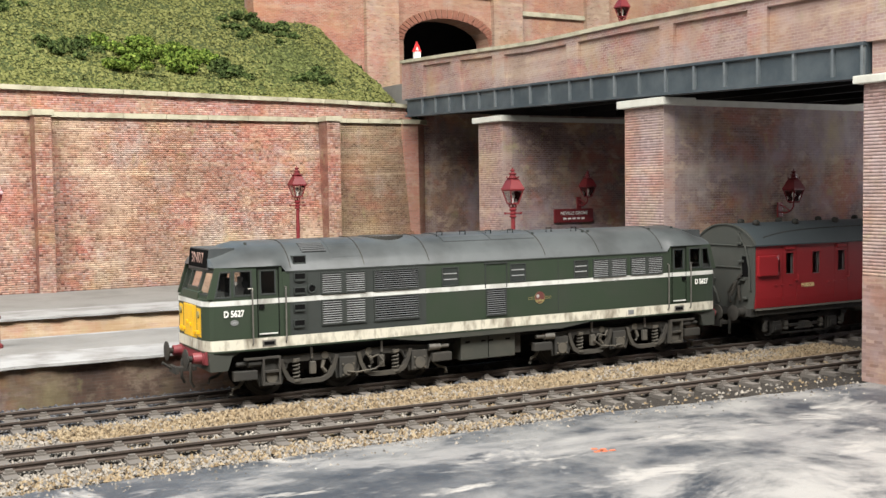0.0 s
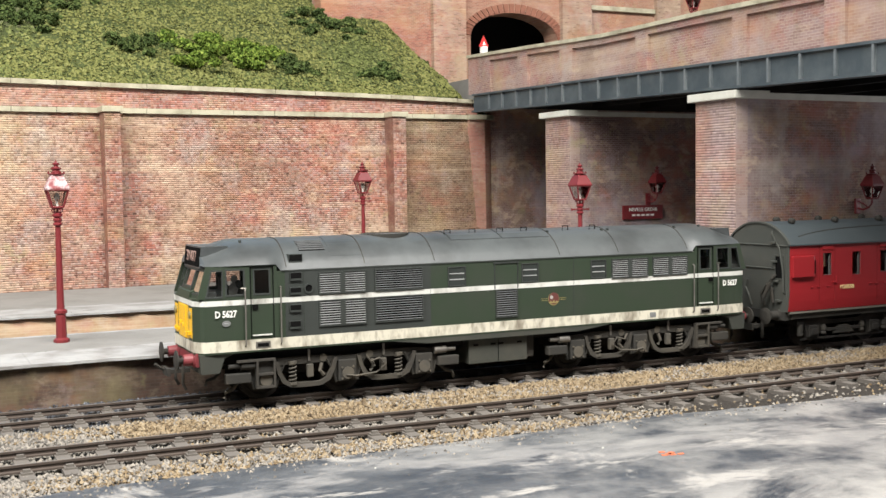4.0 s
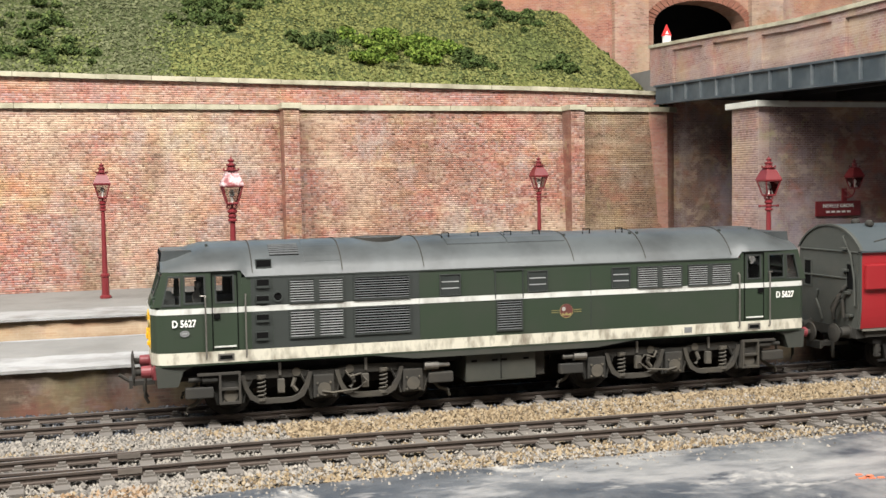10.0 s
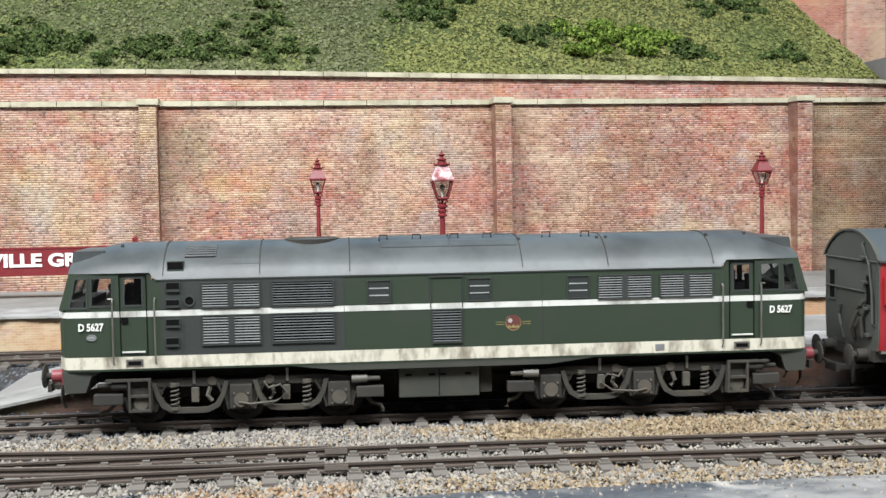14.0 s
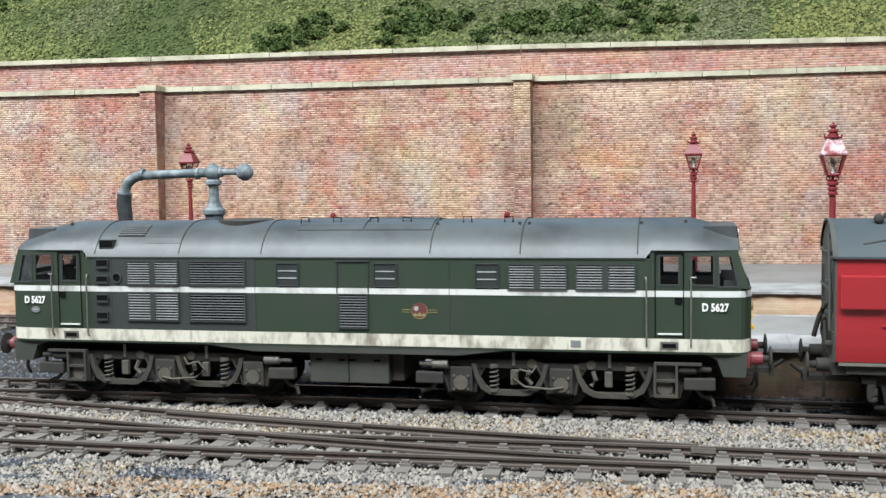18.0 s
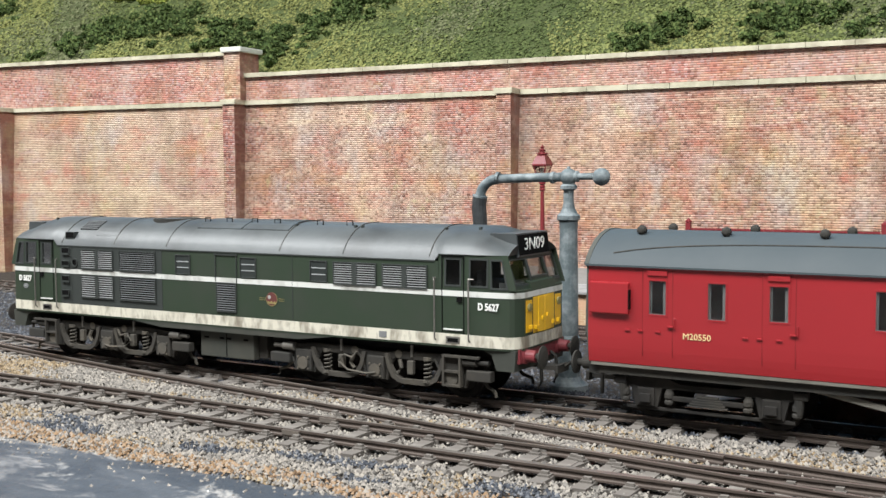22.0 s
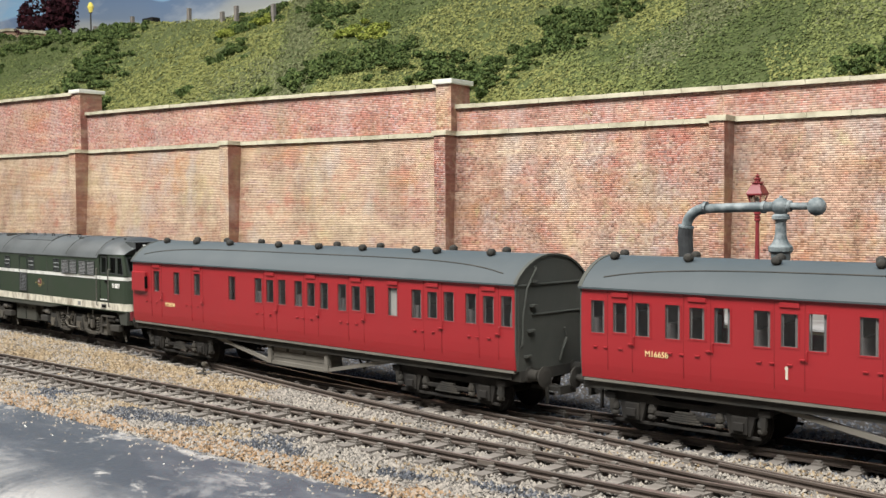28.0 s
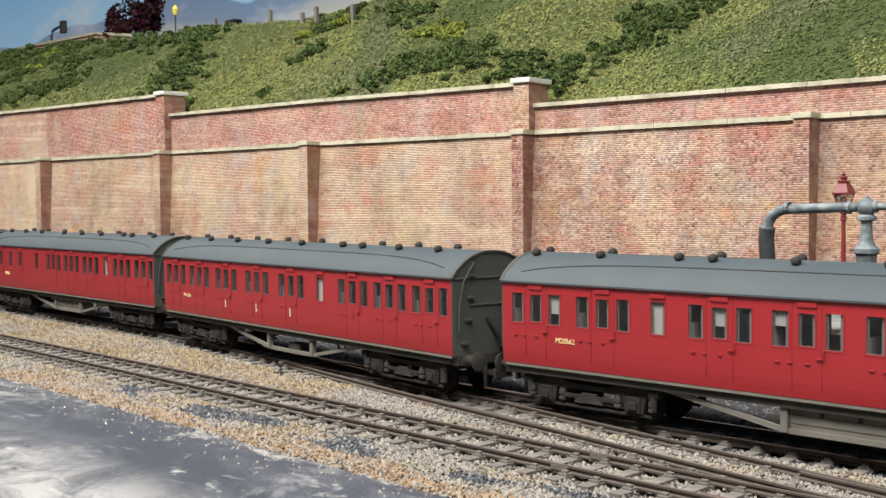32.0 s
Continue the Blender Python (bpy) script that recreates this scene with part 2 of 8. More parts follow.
M_BUFFMORTAR = brick("buff_mortar", [(0.37, 0.22, 0.175)] * 2, [(0.43, 0.315, 0.225)] * 2, None, (0.52, 0.42, 0.29), skin=True, bias=0.38, lime=0.5, wear=0.6, calm=0)
M_PIERMORTAR = brick("pier_mortar", [(0.30, 0.20, 0.18)] * 2, [(0.34, 0.245, 0.215)] * 2, None, (0.36, 0.31, 0.33), skin=True, lime=0.25, wear=0.4, calm=0)
M_ORANGEB = paint("arch_orange", (0.27, 0.115, 0.075), (0.19, 0.08, 0.055), 3, 0.9, 0.8, 0.3)
# pier brick in darker tones: the bridge's shade is put into the colour
M_UNDERSHADE = brick("shaded_under_brick", [(0.117, 0.069, 0.061), (0.164, 0.098, 0.086), (0.187, 0.117, 0.109)], [(0.22, 0.16, 0.15), (0.28, 0.21, 0.20)], (0.28, 0.22, 0.21), (0.34, 0.30, 0.335), "XY", 0.25, 0.09, 0.6, lime=0.15, bias=0.5)
# redder brick, also darkened to paint the shade on side faces
M_RETURNSHADE = brick("shaded_return_brick", [(0.15, 0.06, 0.046), (0.23, 0.085, 0.066), (0.27, 0.105, 0.082)], [(0.19, 0.095, 0.07), (0.24, 0.125, 0.092)], (0.15, 0.09, 0.07), (0.22, 0.13, 0.09), "XY", 0.25, 0.115, 0.35, lime=0.15)
M_BUTTRESS = brick("buttress_brick", REDS[1:5], BUFFS[1:4], (0.30, 0.21, 0.165), (0.36, 0.24, 0.17), "XY", 0.25, 0.1, 0.35, lime=0.2)
# browner, darker bricks for the bay beside the bridge
M_BROWNB = brick("end_bay_brick", [(0.12, 0.075, 0.05), (0.19, 0.11, 0.07), (0.23, 0.135, 0.085), (0.25, 0.16, 0.10)], [(0.18, 0.13, 0.08), (0.24, 0.175, 0.11), (0.27, 0.20, 0.13)], None, (0.15, 0.115, 0.07), skin=True, lime=0.3, wear=0.35)
M_PLAT = brick("platform_brick", [(0.34, 0.20, 0.11), (0.42, 0.27, 0.15), (0.48, 0.34, 0.21)], [(0.44, 0.30, 0.18), (0.52, 0.40, 0.27)], (0.5, 0.4, 0.28), (0.5, 0.38, 0.24))
M_PLATN = brick("near_platform_brick", [(0.07, 0.042, 0.032), (0.11, 0.06, 0.045), (0.13, 0.074, 0.055)], [(0.07, 0.055, 0.043), (0.105, 0.08, 0.062)], (0.10, 0.075, 0.06), (0.035, 0.031, 0.027), lime=0.15, wear=0.7, veil_tint=0.42)
M_STONE = paint("coping_stone", (0.46, 0.43, 0.32), (0.20, 0.18, 0.12), 1.1, 0.9, 0.75, 0.4)
M_PALE = paint("pale_stone", (0.56, 0.56, 0.50), (0.38, 0.37, 0.32), 2.0, 0.85, 0.5, 0.2)
M_TARMAC = paint("platform_tarmac", (0.22, 0.214, 0.202), (0.145, 0.14, 0.128), 0.5, 0.95, 0.7, 0.6, fine=40)
M_EDGE = paint("platform_edge_white", (0.33, 0.33, 0.325), (0.17, 0.16, 0.15), 0.9, 0.9, 0.9, 0.8)
M_WORNEDGE = paint("platform_edge_grey", (0.27, 0.265, 0.25), (0.14, 0.135, 0.125), 1.1, 0.9, 0.85, 0.8)
M_GIRDER = paint("girder_grey", (0.045, 0.060, 0.070), (0.115, 0.135, 0.145), 0.7, 0.6, 0.65, 0.2)
M_STIFF = paint("worn_girder_edge", (0.10, 0.118, 0.128), (0.20, 0.22, 0.225), 1.5, 0.6, 0.6, 0.2)
# near-black: a dark box, and shade painted under the deck and behind the arch
M_BLACK = paint("near_black", (0.012, 0.012, 0.012), (0.02, 0.018, 0.016), 1, 0.9, spec=0.1)
M_RAIL = paint("rail_side", (0.07, 0.053, 0.043), (0.042, 0.033, 0.028), 3, 0.6)
M_SLEEP = paint("sleeper", (0.12, 0.107, 0.094), (0.21, 0.193, 0.172), 1.2, 0.9, 0.8, 0.3)
M_GROUND = speckle("ballast_bed", [(0.02, 0.018, 0.017), (0.04, 0.035, 0.03), (0.065, 0.055, 0.043), (0.03, 0.028, 0.025)], 16, 0.95, None, 0.4, 0.8)
M_MAROON = paint("lamp_maroon", (0.15, 0.014, 0.018), (0.19, 0.032, 0.034), 3, 0.45, 0.4)
M_GREEN = paint("loco_green", (0.027, 0.041, 0.025), (0.038, 0.043, 0.034), 0.8, 0.55, 0.6, 0.06, spec=0.3)
M_ROOF = paint("loco_roof_grey", (0.072, 0.080, 0.082), (0.022, 0.024, 0.024), 0.45, 0.42, 0.85, 0.1, spec=0.4)
M_CARMINE = paint("coach_crimson", (0.27, 0.0175, 0.0215), (0.23, 0.015, 0.0185), 0.4, 0.3, 0.5, 0.04)
M_CROOF = paint("coach_roof_grey", (0.048, 0.060, 0.066), (0.066, 0.077, 0.081), 0.4, 0.65, 0.6, 0.1, spec=0.3)
M_CBOGIE = paint("coach_bogie_black", (0.020, 0.019, 0.018), (0.042, 0.038, 0.032), 1.5, 0.85, 0.7, 0.2, spec=0.15)
M_UFRAME = paint("underframe_grime", (0.034, 0.033, 0.030), (0.062, 0.055, 0.045), 1.2, 0.85, 0.7, 0.2, spec=0.2)
M_GRASS = speckle("embankment_turf", [(0.052, 0.067, 0.024), (0.066, 0.083, 0.029), (0.08, 0.098, 0.034), (0.092, 0.108, 0.041)], 5, 1.0, (0.063, 0.078, 0.03), 0.10, 0.5)
def board_paint():
    """Dark paint brushed over a pale board: smears, worn pale islands, fine specks."""
    m, nt, b, vec = begin("painted_board", 0.42, 0, 0.5)
    col = (0.042, 0.048, 0.057)
    for scale, stretch, lo, hi, top, c in ((0.5, (0.5, 1.2, 1), 0.46, 0.64, 0.7, (0.09, 0.097, 0.107)), (0.22, (0.6, 1.0, 1), 0.53, 0.62, 0.85, (0.24, 0.235, 0.23)), (0.45, (0.8, 1.3, 1), 0.57, 0.66, 0.9, (0.42, 0.40, 0.37)), (1.6, (0.6, 1.6, 1), 0.60, 0.70, 0.6, (0.30, 0.285, 0.27)), (1.1, (0.7, 1.4, 1), 0.58, 0.66, 0.85, (0.035, 0.04, 0.05)), (9, (1, 1, 1), 0.73, 0.77, 0.7, (0.5, 0.48, 0.45))):
        mp = nt.nodes.new("ShaderNodeMapping")
        mp.inputs["Scale"].default_value, mp.inputs["Location"].default_value = stretch, (scale, 2 * scale, 0)
        link(nt, vec, mp.inputs[0])
        n = noise_node(nt, mp.outputs[0], scale, 7, 0.68)
        n.inputs["Distortion"].default_value = 0.6
        r = ramp_node(nt, [(lo, (0, 0, 0)), (hi, (top, top, top))])
        link(nt, n.outputs[0], r.inputs[0])
        col = mixc(nt, r.outputs[0], col, c)
    # the paint is worn thin on the stretch beside the bridge
    sep, mr = nt.nodes.new("ShaderNodeSeparateXYZ"), nt.nodes.new("ShaderNodeMapRange")
    link(nt, vec, sep.inputs[0])
    mr.inputs["From Min"].default_value, mr.inputs["From Max"].default_value = 1 * U, 15 * U
    link(nt, sep.outputs[0], mr.inputs[0])
    n = noise_node(nt, vec, 0.5, 7, 0.7)
    r = ramp_node(nt, [(0.42, (0, 0, 0)), (0.64, (0.7, 0.7, 0.7))])
    link(nt, n.outputs[0], r.inputs[0])
    worn = nt.nodes.new("ShaderNodeMath")
    worn.operation = "MULTIPLY"
    link(nt, r.outputs[0], worn.inputs[0])
    link(nt, mr.outputs[0], worn.inputs[1])
    col = mixc(nt, worn.outputs[0], col, (0.36, 0.35, 0.33))
    # and again away from the ballast, where it was scrubbed
    far = nt.nodes.new("ShaderNodeMapRange")
    far.inputs["From Min"].default_value, far.inputs["From Max"].default_value = -10.6 * U, -12.6 * U
    link(nt, sep.outputs[1], far.inputs[0])
    n = noise_node(nt, vec, 0.35, 8, 0.72)
    n.inputs["Distortion"].default_value = 0.8
    r = ramp_node(nt, [(0.43, (0, 0, 0)), (0.60, (0.95, 0.95, 0.95))])
    link(nt, n.outputs[0], r.inputs[0])
    scrub = nt.nodes.new("ShaderNodeMath")
    scrub.operation = "MULTIPLY"
    link(nt, r.outputs[0], scrub.inputs[0])
    link(nt, far.outputs[0], scrub.inputs[1])
    col = mixc(nt, scrub.outputs[0], col, (0.33, 0.32, 0.305))
    link(nt, col, b.inputs["Base Color"])
    bump(nt, b, noise_node(nt, vec, 3, 6, 0.7).outputs[0], 0.5, 0.05)
    return m


M_BOARD = board_paint()
M_CRANE = paint("crane_grey_green", (0.085, 0.108, 0.115), (0.29, 0.32, 0.325), 3.2, 0.6, 0.75, 0.25)

# ---- building helpers: geometry is given in full-size metres ----
def bm_new():
    return bmesh.new()


def mesh_of(name, bm, mat, smooth=False):
    me = bpy.data.meshes.new(name)
    for v in bm.verts:
        v.co *= U
    bm.normal_update()
    if smooth:
        for f in bm.faces:
            f.smooth = True
    bm.to_mesh(me)
    bm.free()
    for one in mat if isinstance(mat, (list, tuple)) else [mat]:
        me.materials.append(one)
    return me


def part(name, bm, mat, parent=None, label="", at=(0, 0, 0), rz=0.0, smooth=False):
    ob = new(name, mesh_of(name, bm, mat, smooth))
    ob.parent = parent
    ob.matrix_basis = pose(at[0] * U, at[1] * U, at[2] * U, 0, 0, rz)
    if label:
        ob["label"] = label
    return ob


def share(name, me, parent=None, at=(0, 0, 0), rz=0.0):
    ob = new(name, me)
    ob.parent = parent
    ob.matrix_basis = pose(at[0] * U, at[1] * U, at[2] * U, 0, 0, rz)
    return ob


def thing(name, at, label, category, group="", rz=0.0, kind=""):
    ob = new(name)
    ob.empty_display_size = 0.01
    ob.matrix_basis = pose(at[0] * U, at[1] * U, at[2] * U, 0, 0, rz)
    return tagged(ob, label, category, group, kind)


def box(bm, x0, x1, y0, y1, z0, z1, mi=0):
    v = [bm.verts.new((x, y, z)) for z in (z0, z1) for y in (y0, y1) for x in (x0, x1)]
    for a, b, c, d in ((0, 2, 3, 1), (4, 5, 7, 6), (0, 1, 5, 4), (2, 6, 7, 3), (0, 4, 6, 2), (1, 3, 7, 5)):
        bm.faces.new((v[a], v[b], v[c], v[d])).material_index = mi
    return v


def bbox(bm, x0, x1, y0, y1, z0, z1, r):
    """A box with softened edges."""
    tmp = bmesh.new()
    box(tmp, x0, x1, y0, y1, z0, z1)
    bmesh.ops.bevel(tmp, geom=list(tmp.edges), offset=r, segments=2, affect="EDGES", profile=0.6)
    join(bm, tmp)


def join(bm, other):
    me = bpy.data.meshes.new("tmp")
    other.to_mesh(me)
    other.free()
    bm.from_mesh(me)
    bpy.data.meshes.remove(me)


def prism(bm, pts, axis, a, b, mi=0):
    """A flat outline pts (in the two other axes, in order) pulled along axis from a to b."""
    def at(p, s):
        return (s, p[0], p[1]) if axis == "x" else (p[0], s, p[1]) if axis == "y" else (p[0], p[1], s)
    va, vb = [bm.verts.new(at(p, a)) for p in pts], [bm.verts.new(at(p, b)) for p in pts]
    fs = [bm.faces.new(va), bm.faces.new(list(reversed(vb)))]
    for i in range(len(pts)):
        j = (i + 1) % len(pts)
        fs.append(bm.faces.new((va[j], va[i], vb[i], vb[j])))
    for f in fs:
        f.material_index = mi
    bmesh.ops.recalc_face_normals(bm, faces=fs)
    return fs


def tube(bm, p0, p1, r, r1=None, seg=10, caps=True):
    p0, p1 = Vector(p0), Vector(p1)
    d = (p1 - p0).normalized()
    u = d.orthogonal().normalized()
    w = d.cross(u)
    r1 = r if r1 is None else r1
    rings = [[bm.verts.new(p + (u * math.cos(2 * math.pi * k / seg) + w * math.sin(2 * math.pi * k / seg)) * rr) for k in range(seg)] for p, rr in ((p0, r), (p1, r1))]
    for k in range(seg):
        j = (k + 1) % seg
        bm.faces.new((rings[0][k], rings[0][j], rings[1][j], rings[1][k]))
    if caps:
        bm.faces.new(list(reversed(rings[0])))
        bm.faces.new(rings[1])


def pipe(bm, pts, r, seg=8):
    """A round bar through the points, one skin."""
    rings = []
    for i, p in enumerate(pts):
        p = Vector(p)
        d = (Vector(pts[min(i + 1, len(pts) - 1)]) - Vector(pts[max(i - 1, 0)])).normalized()
        ref = Vector((0, 0, 1)) if abs(d.z) < 0.9 else Vector((1, 0, 0))
        u = d.cross(ref).normalized()
        w = d.cross(u)
        rings.append([bm.verts.new(p + (u * math.cos(2 * math.pi * k / seg) + w * math.sin(2 * math.pi * k / seg)) * r) for k in range(seg)])
    for a, b in zip(rings, rings[1:]):
        for k in range(seg):
            j = (k + 1) % seg
            bm.faces.new((a[k], a[j], b[j], b[k]))
    bm.faces.new(list(reversed(rings[0])))
    bm.faces.new(rings[-1])


def lathe(bm, prof, seg=16, at=(0, 0, 0), axis="z"):
    """Rings of (radius, height) turned about an axis."""
    rings = []
    for r, h in prof:
        ring = []
        for k in range(seg):
            c, s = r * math.cos(2 * math.pi * k / seg), r * math.sin(2 * math.pi * k / seg)
            p = (c, s, h) if axis == "z" else (c, h, s) if axis == "y" else (h, c, s)
            ring.append(bm.verts.new((at[0] + p[0], at[1] + p[1], at[2] + p[2])))
        rings.append(ring)
    fs = []
    for a, b in zip(rings, rings[1:]):
        for k in range(seg):
            j = (k + 1) % seg
            fs.append(bm.faces.new((a[k], a[j], b[j], b[k])))
    fs.append(bm.faces.new(rings[0]))
    fs.append(bm.faces.new(rings[-1]))
    bmesh.ops.recalc_face_normals(bm, faces=fs)


def smooth01(s):
    s = min(1, max(0, s))
    return s * s * (3 - 2 * s)


# ---- the plan of the tracks ----
LINE = [(-110.0, 3.9), (-70.0, 2.28), (-54.0, 1.72), (-42.0, 1.34), (-32.0, 0.23), (-24.0, -0.22), (-16.0, -0.04), (-8.0, 0.19), (0.0, 0.13), (8.0, 0.07), (20.0, 0.0), (80.0, 0.0)]


def train_y(x):
    """The running line's middle: a smooth curve through LINE."""
    n = len(LINE) - 1
    j = 0
    while j < n - 1 and x > LINE[j + 1][0]:
        j += 1

    def lean(i):
        i0, i1 = max(0, i - 1), min(n, i + 1)
        return (LINE[i1][1] - LINE[i0][1]) / (LINE[i1][0] - LINE[i0][0])

    (xa, ya), (xb, yb) = LINE[j], LINE[j + 1]
    h = xb - xa
    u = min(1, max(0, (x - xa) / h))
    return (2 * u**3 - 3 * u**2 + 1) * ya + (u**3 - 2 * u**2 + u) * h * lean(j) + (3 * u**2 - 2 * u**3) * yb + (u**3 - u**2) * h * lean(j + 1)


def near_y(x):
    return -4.1 - 0.4 * smooth01(abs(x) / 13)


def branch_y(x):
    s = -x / 33
    a = 0.6 * s + 0.4 * smooth01(s)
    return near_y(x) * (1 - a) + train_y(x) * a


def board_y(x):
    return -6.35 - 1.6 * smooth01((2 - x) / 17) - 0.7 * smooth01((x - 12) / 10)


WALL = [(60.0, 25.0), (25.0, 23.92), (20.0, 23.8), (5.95, 23.4), (-8.94, 22.8), (-25.5, 21.8), (-40.5, 20.5), (-55.3, 18.0), (-70.1, 16.7), (-85.3, 15.1), (-130.0, 9.0)]


def wall_y(x):
    for (x1, y1), (x0, y0) in zip(WALL, WALL[1:]):
        if x >= x0:
            return y0 + (y1 - y0) * (x - x0) / (x1 - x0)
    return WALL[-1][1]

# ---- the large structure ----
bm = bm_new()
box(bm, -170, 90, -9.2, 62, -1.2, -0.26)
tagged(part("ground", bm, M_GROUND), "grey-brown ballast and cinder ground of the layout", "ground", kind="structure")

# painted foreground board, its edge uneven along the ballast
bm = bm_new()
xs = [-90 + i * 0.5 for i in range(281)]
rnd = random.Random(3)
top, low, back = [], [], []
for x in xs:
    e = board_y(x) + rnd.uniform(-0.07, 0.07)
    top.append(bm.verts.new((x, e, -0.2)))
    low.append(bm.verts.new((x, e + 0.04, -0.5)))
    back.append(bm.verts.new((x, -60, -0.2)))
for i in range(len(xs) - 1):
    bm.faces.new((back[i], back[i + 1], top[i + 1], top[i]))
    bm.faces.new((top[i], top[i + 1], low[i + 1], low[i]))
tagged(part("board", bm, M_BOARD), "dark grey painted layout board with pale worn patches", "layout board", kind="structure")


# ---- tracks ----
SLEEPER = None


def sleeper_mesh():
    bm = bm_new()
    box(bm, -0.14, 0.14, -1.22, 1.22, -0.34, -0.165)
    for y in (-0.66, 0.66):
        box(bm, -0.11, 0.11, y - 0.2, y + 0.2, -0.165, -0.125)
        for s in (-0.11, 0.11):
            box(bm, -0.07, 0.07, y + s - 0.045, y + s + 0.045, -0.125, -0.07)
    return mesh_of("sleeper", bm, M_SLEEP)


def rail(bm, line, x0, x1, off, step=1.0):
    """A bullhead rail along y = line(x) + off."""
    n = max(2, int((x1 - x0) / step))
    prof = [(-0.06, -0.165), (-0.06, -0.13), (-0.015, -0.11), (-0.015, -0.06), (-0.04, -0.045), (-0.04, -0.004), (-0.03, 0.0), (0.03, 0.0), (0.04, -0.004), (0.04, -0.045), (0.015, -0.06), (0.015, -0.11), (0.06, -0.13), (0.06, -0.165)]
    rows = []
    for i in range(n + 1):
        x = x0 + (x1 - x0) * i / n
        g = (line(x + 0.05) - line(x - 0.05)) / 0.1
        c = 1 / math.sqrt(1 + g * g)
        rows.append([bm.verts.new((x - (off + dy) * g * c, line(x) + (off + dy) * c, dz)) for dy, dz in prof])
    for a, b in zip(rows, rows[1:]):
        for k in range(len(prof) - 1):
            f = bm.faces.new((a[k], b[k], b[k + 1], a[k + 1]))
            f.material_index = 1 if k == 6 else 0
    for r in (rows[0], rows[-1]):
        bm.faces.new(r)


M_RAILTOP = paint("rail_head", (0.30, 0.27, 0.24), (0.20, 0.17, 0.15), 2, 0.35, 0.5, 0.1, 0.7)


def lay_track(label, line, x0, x1, spacing=0.79, sleepers=True, joints=()):
    top = thing("track", (0, 0, 0), label, "track", kind="structure")
    for off in (-0.63, 0.63):
        bm = bm_new()
        rail(bm, line, x0, x1, off)
        part("rail", bm, [M_RAIL, M_RAILTOP], top)
    for jx in joints:
        for off in (-0.63, 0.63):
            bm = bm_new()
            box(bm, -0.22, 0.22, -0.075, 0.075, -0.12, -0.02)
            part("rail_joiner", bm, M_RAILTOP, top, at=(jx, line(jx) + off, 0))
    x = x0
    rnd = random.Random(int(abs(x0) * 7) + 1)
    while sleepers and x < x1:
        g = (line(x + 0.1) - line(x - 0.1)) / 0.2
        share("sleeper", SLEEPER, top, (x, line(x), rnd.uniform(-0.006, 0.006)), math.degrees(math.atan(g)) + rnd.uniform(-0.8, 0.8))
        x += spacing
    return top


SLEEPER = sleeper_mesh()
lay_track("running line with rusty rails and brown sleepers", train_y, -95, 50)
lay_track("nearer line with brown-sided rails and dark sleepers", near_y, -95, 50, joints=(-1.33, -16.2))
far_track_y = lambda x: 10.4 + 0.002 * max(0.0, -20 - x) ** 2
lay_track("line between the two platforms", far_track_y, -95, 50, 0.9)


# ---- retaining wall ----
def brick_skin(parent, at, turn, length, foot, h0, h1, batter=0.0, seed=0, proud=0.002, y=0.0, bw=0.18, bh=0.097, mat=None, x0=0.0, gap=0.007):
    """Courses of separate bricks standing proud of a wall face at y, one mesh; the top runs from h0 to h1."""
    r = np.random.default_rng(seed)
    rows = int((max(h0, h1) - foot) / bh) + 1
    xa, xb, za, zb = [], [], [], []
    pair = bw * 1.5
    for k in range(rows):
        e = np.arange(-1, int(length / pair) + 2) * pair + (bw * 0.75 if k % 2 else 0)
        a = np.concatenate([e, e + bw])
        b = np.concatenate([e + bw, e + pair])
        a, b = np.clip(a, 0, length), np.clip(b, 0, length)
        ok = b - a > 0.03
        a, b = a[ok], b[ok]
        top = h0 + (h1 - h0) * (a + b) / 2 / max(length, 0.01)
        z = foot + k * bh
        zt = np.minimum(z + bh - gap, top)
        ok = zt - z > 0.02
        xa.append(a[ok] + gap)
        xb.append(b[ok] - gap)
        za.append(np.full(ok.sum(), z))
        zb.append(zt[ok])
    xa, xb, za, zb = (np.concatenate(q) for q in (xa, xb, za, zb))
    n = len(xa)
    f = proud * r.uniform(0.55, 1.2, n)
    v = np.zeros((n, 8, 3))
    for c in range(8):
        v[:, c, 0] = (xa, xb, xb, xa)[c % 4] + x0
        zz = (za, za, zb, zb)[c % 4]
        v[:, c, 2] = zz
        v[:, c, 1] = y + batter * (zz - foot) - (f if c < 4 else -0.01)
    idx = np.array([(0, 1, 2, 3), (0, 4, 5, 1), (2, 6, 7, 3)])
    idx = (idx[None] + (np.arange(n) * 8)[:, None, None]).reshape(-1, 4)
    me = bpy.data.meshes.new("brickwork")
    me.vertices.add(n * 8)
    me.vertices.foreach_set("co", (v.reshape(-1) * U).astype(np.float32))
    me.loops.add(idx.size)
    me.loops.foreach_set("vertex_index", idx.reshape(-1).astype(np.int32))
    me.polygons.add(len(idx))
    me.polygons.foreach_set("loop_start", (np.arange(len(idx)) * 4).astype(np.int32))
    me.update(calc_edges=True)
    me.materials.append(mat or M_BRICKS)
    ob = new("brickwork", me)
    ob.parent = parent
    ob.matrix_basis = pose(at[0] * U, at[1] * U, at[2] * U if len(at) > 2 else 0, 0, 0, turn)
    ob["kind"] = "stuff"
    return ob


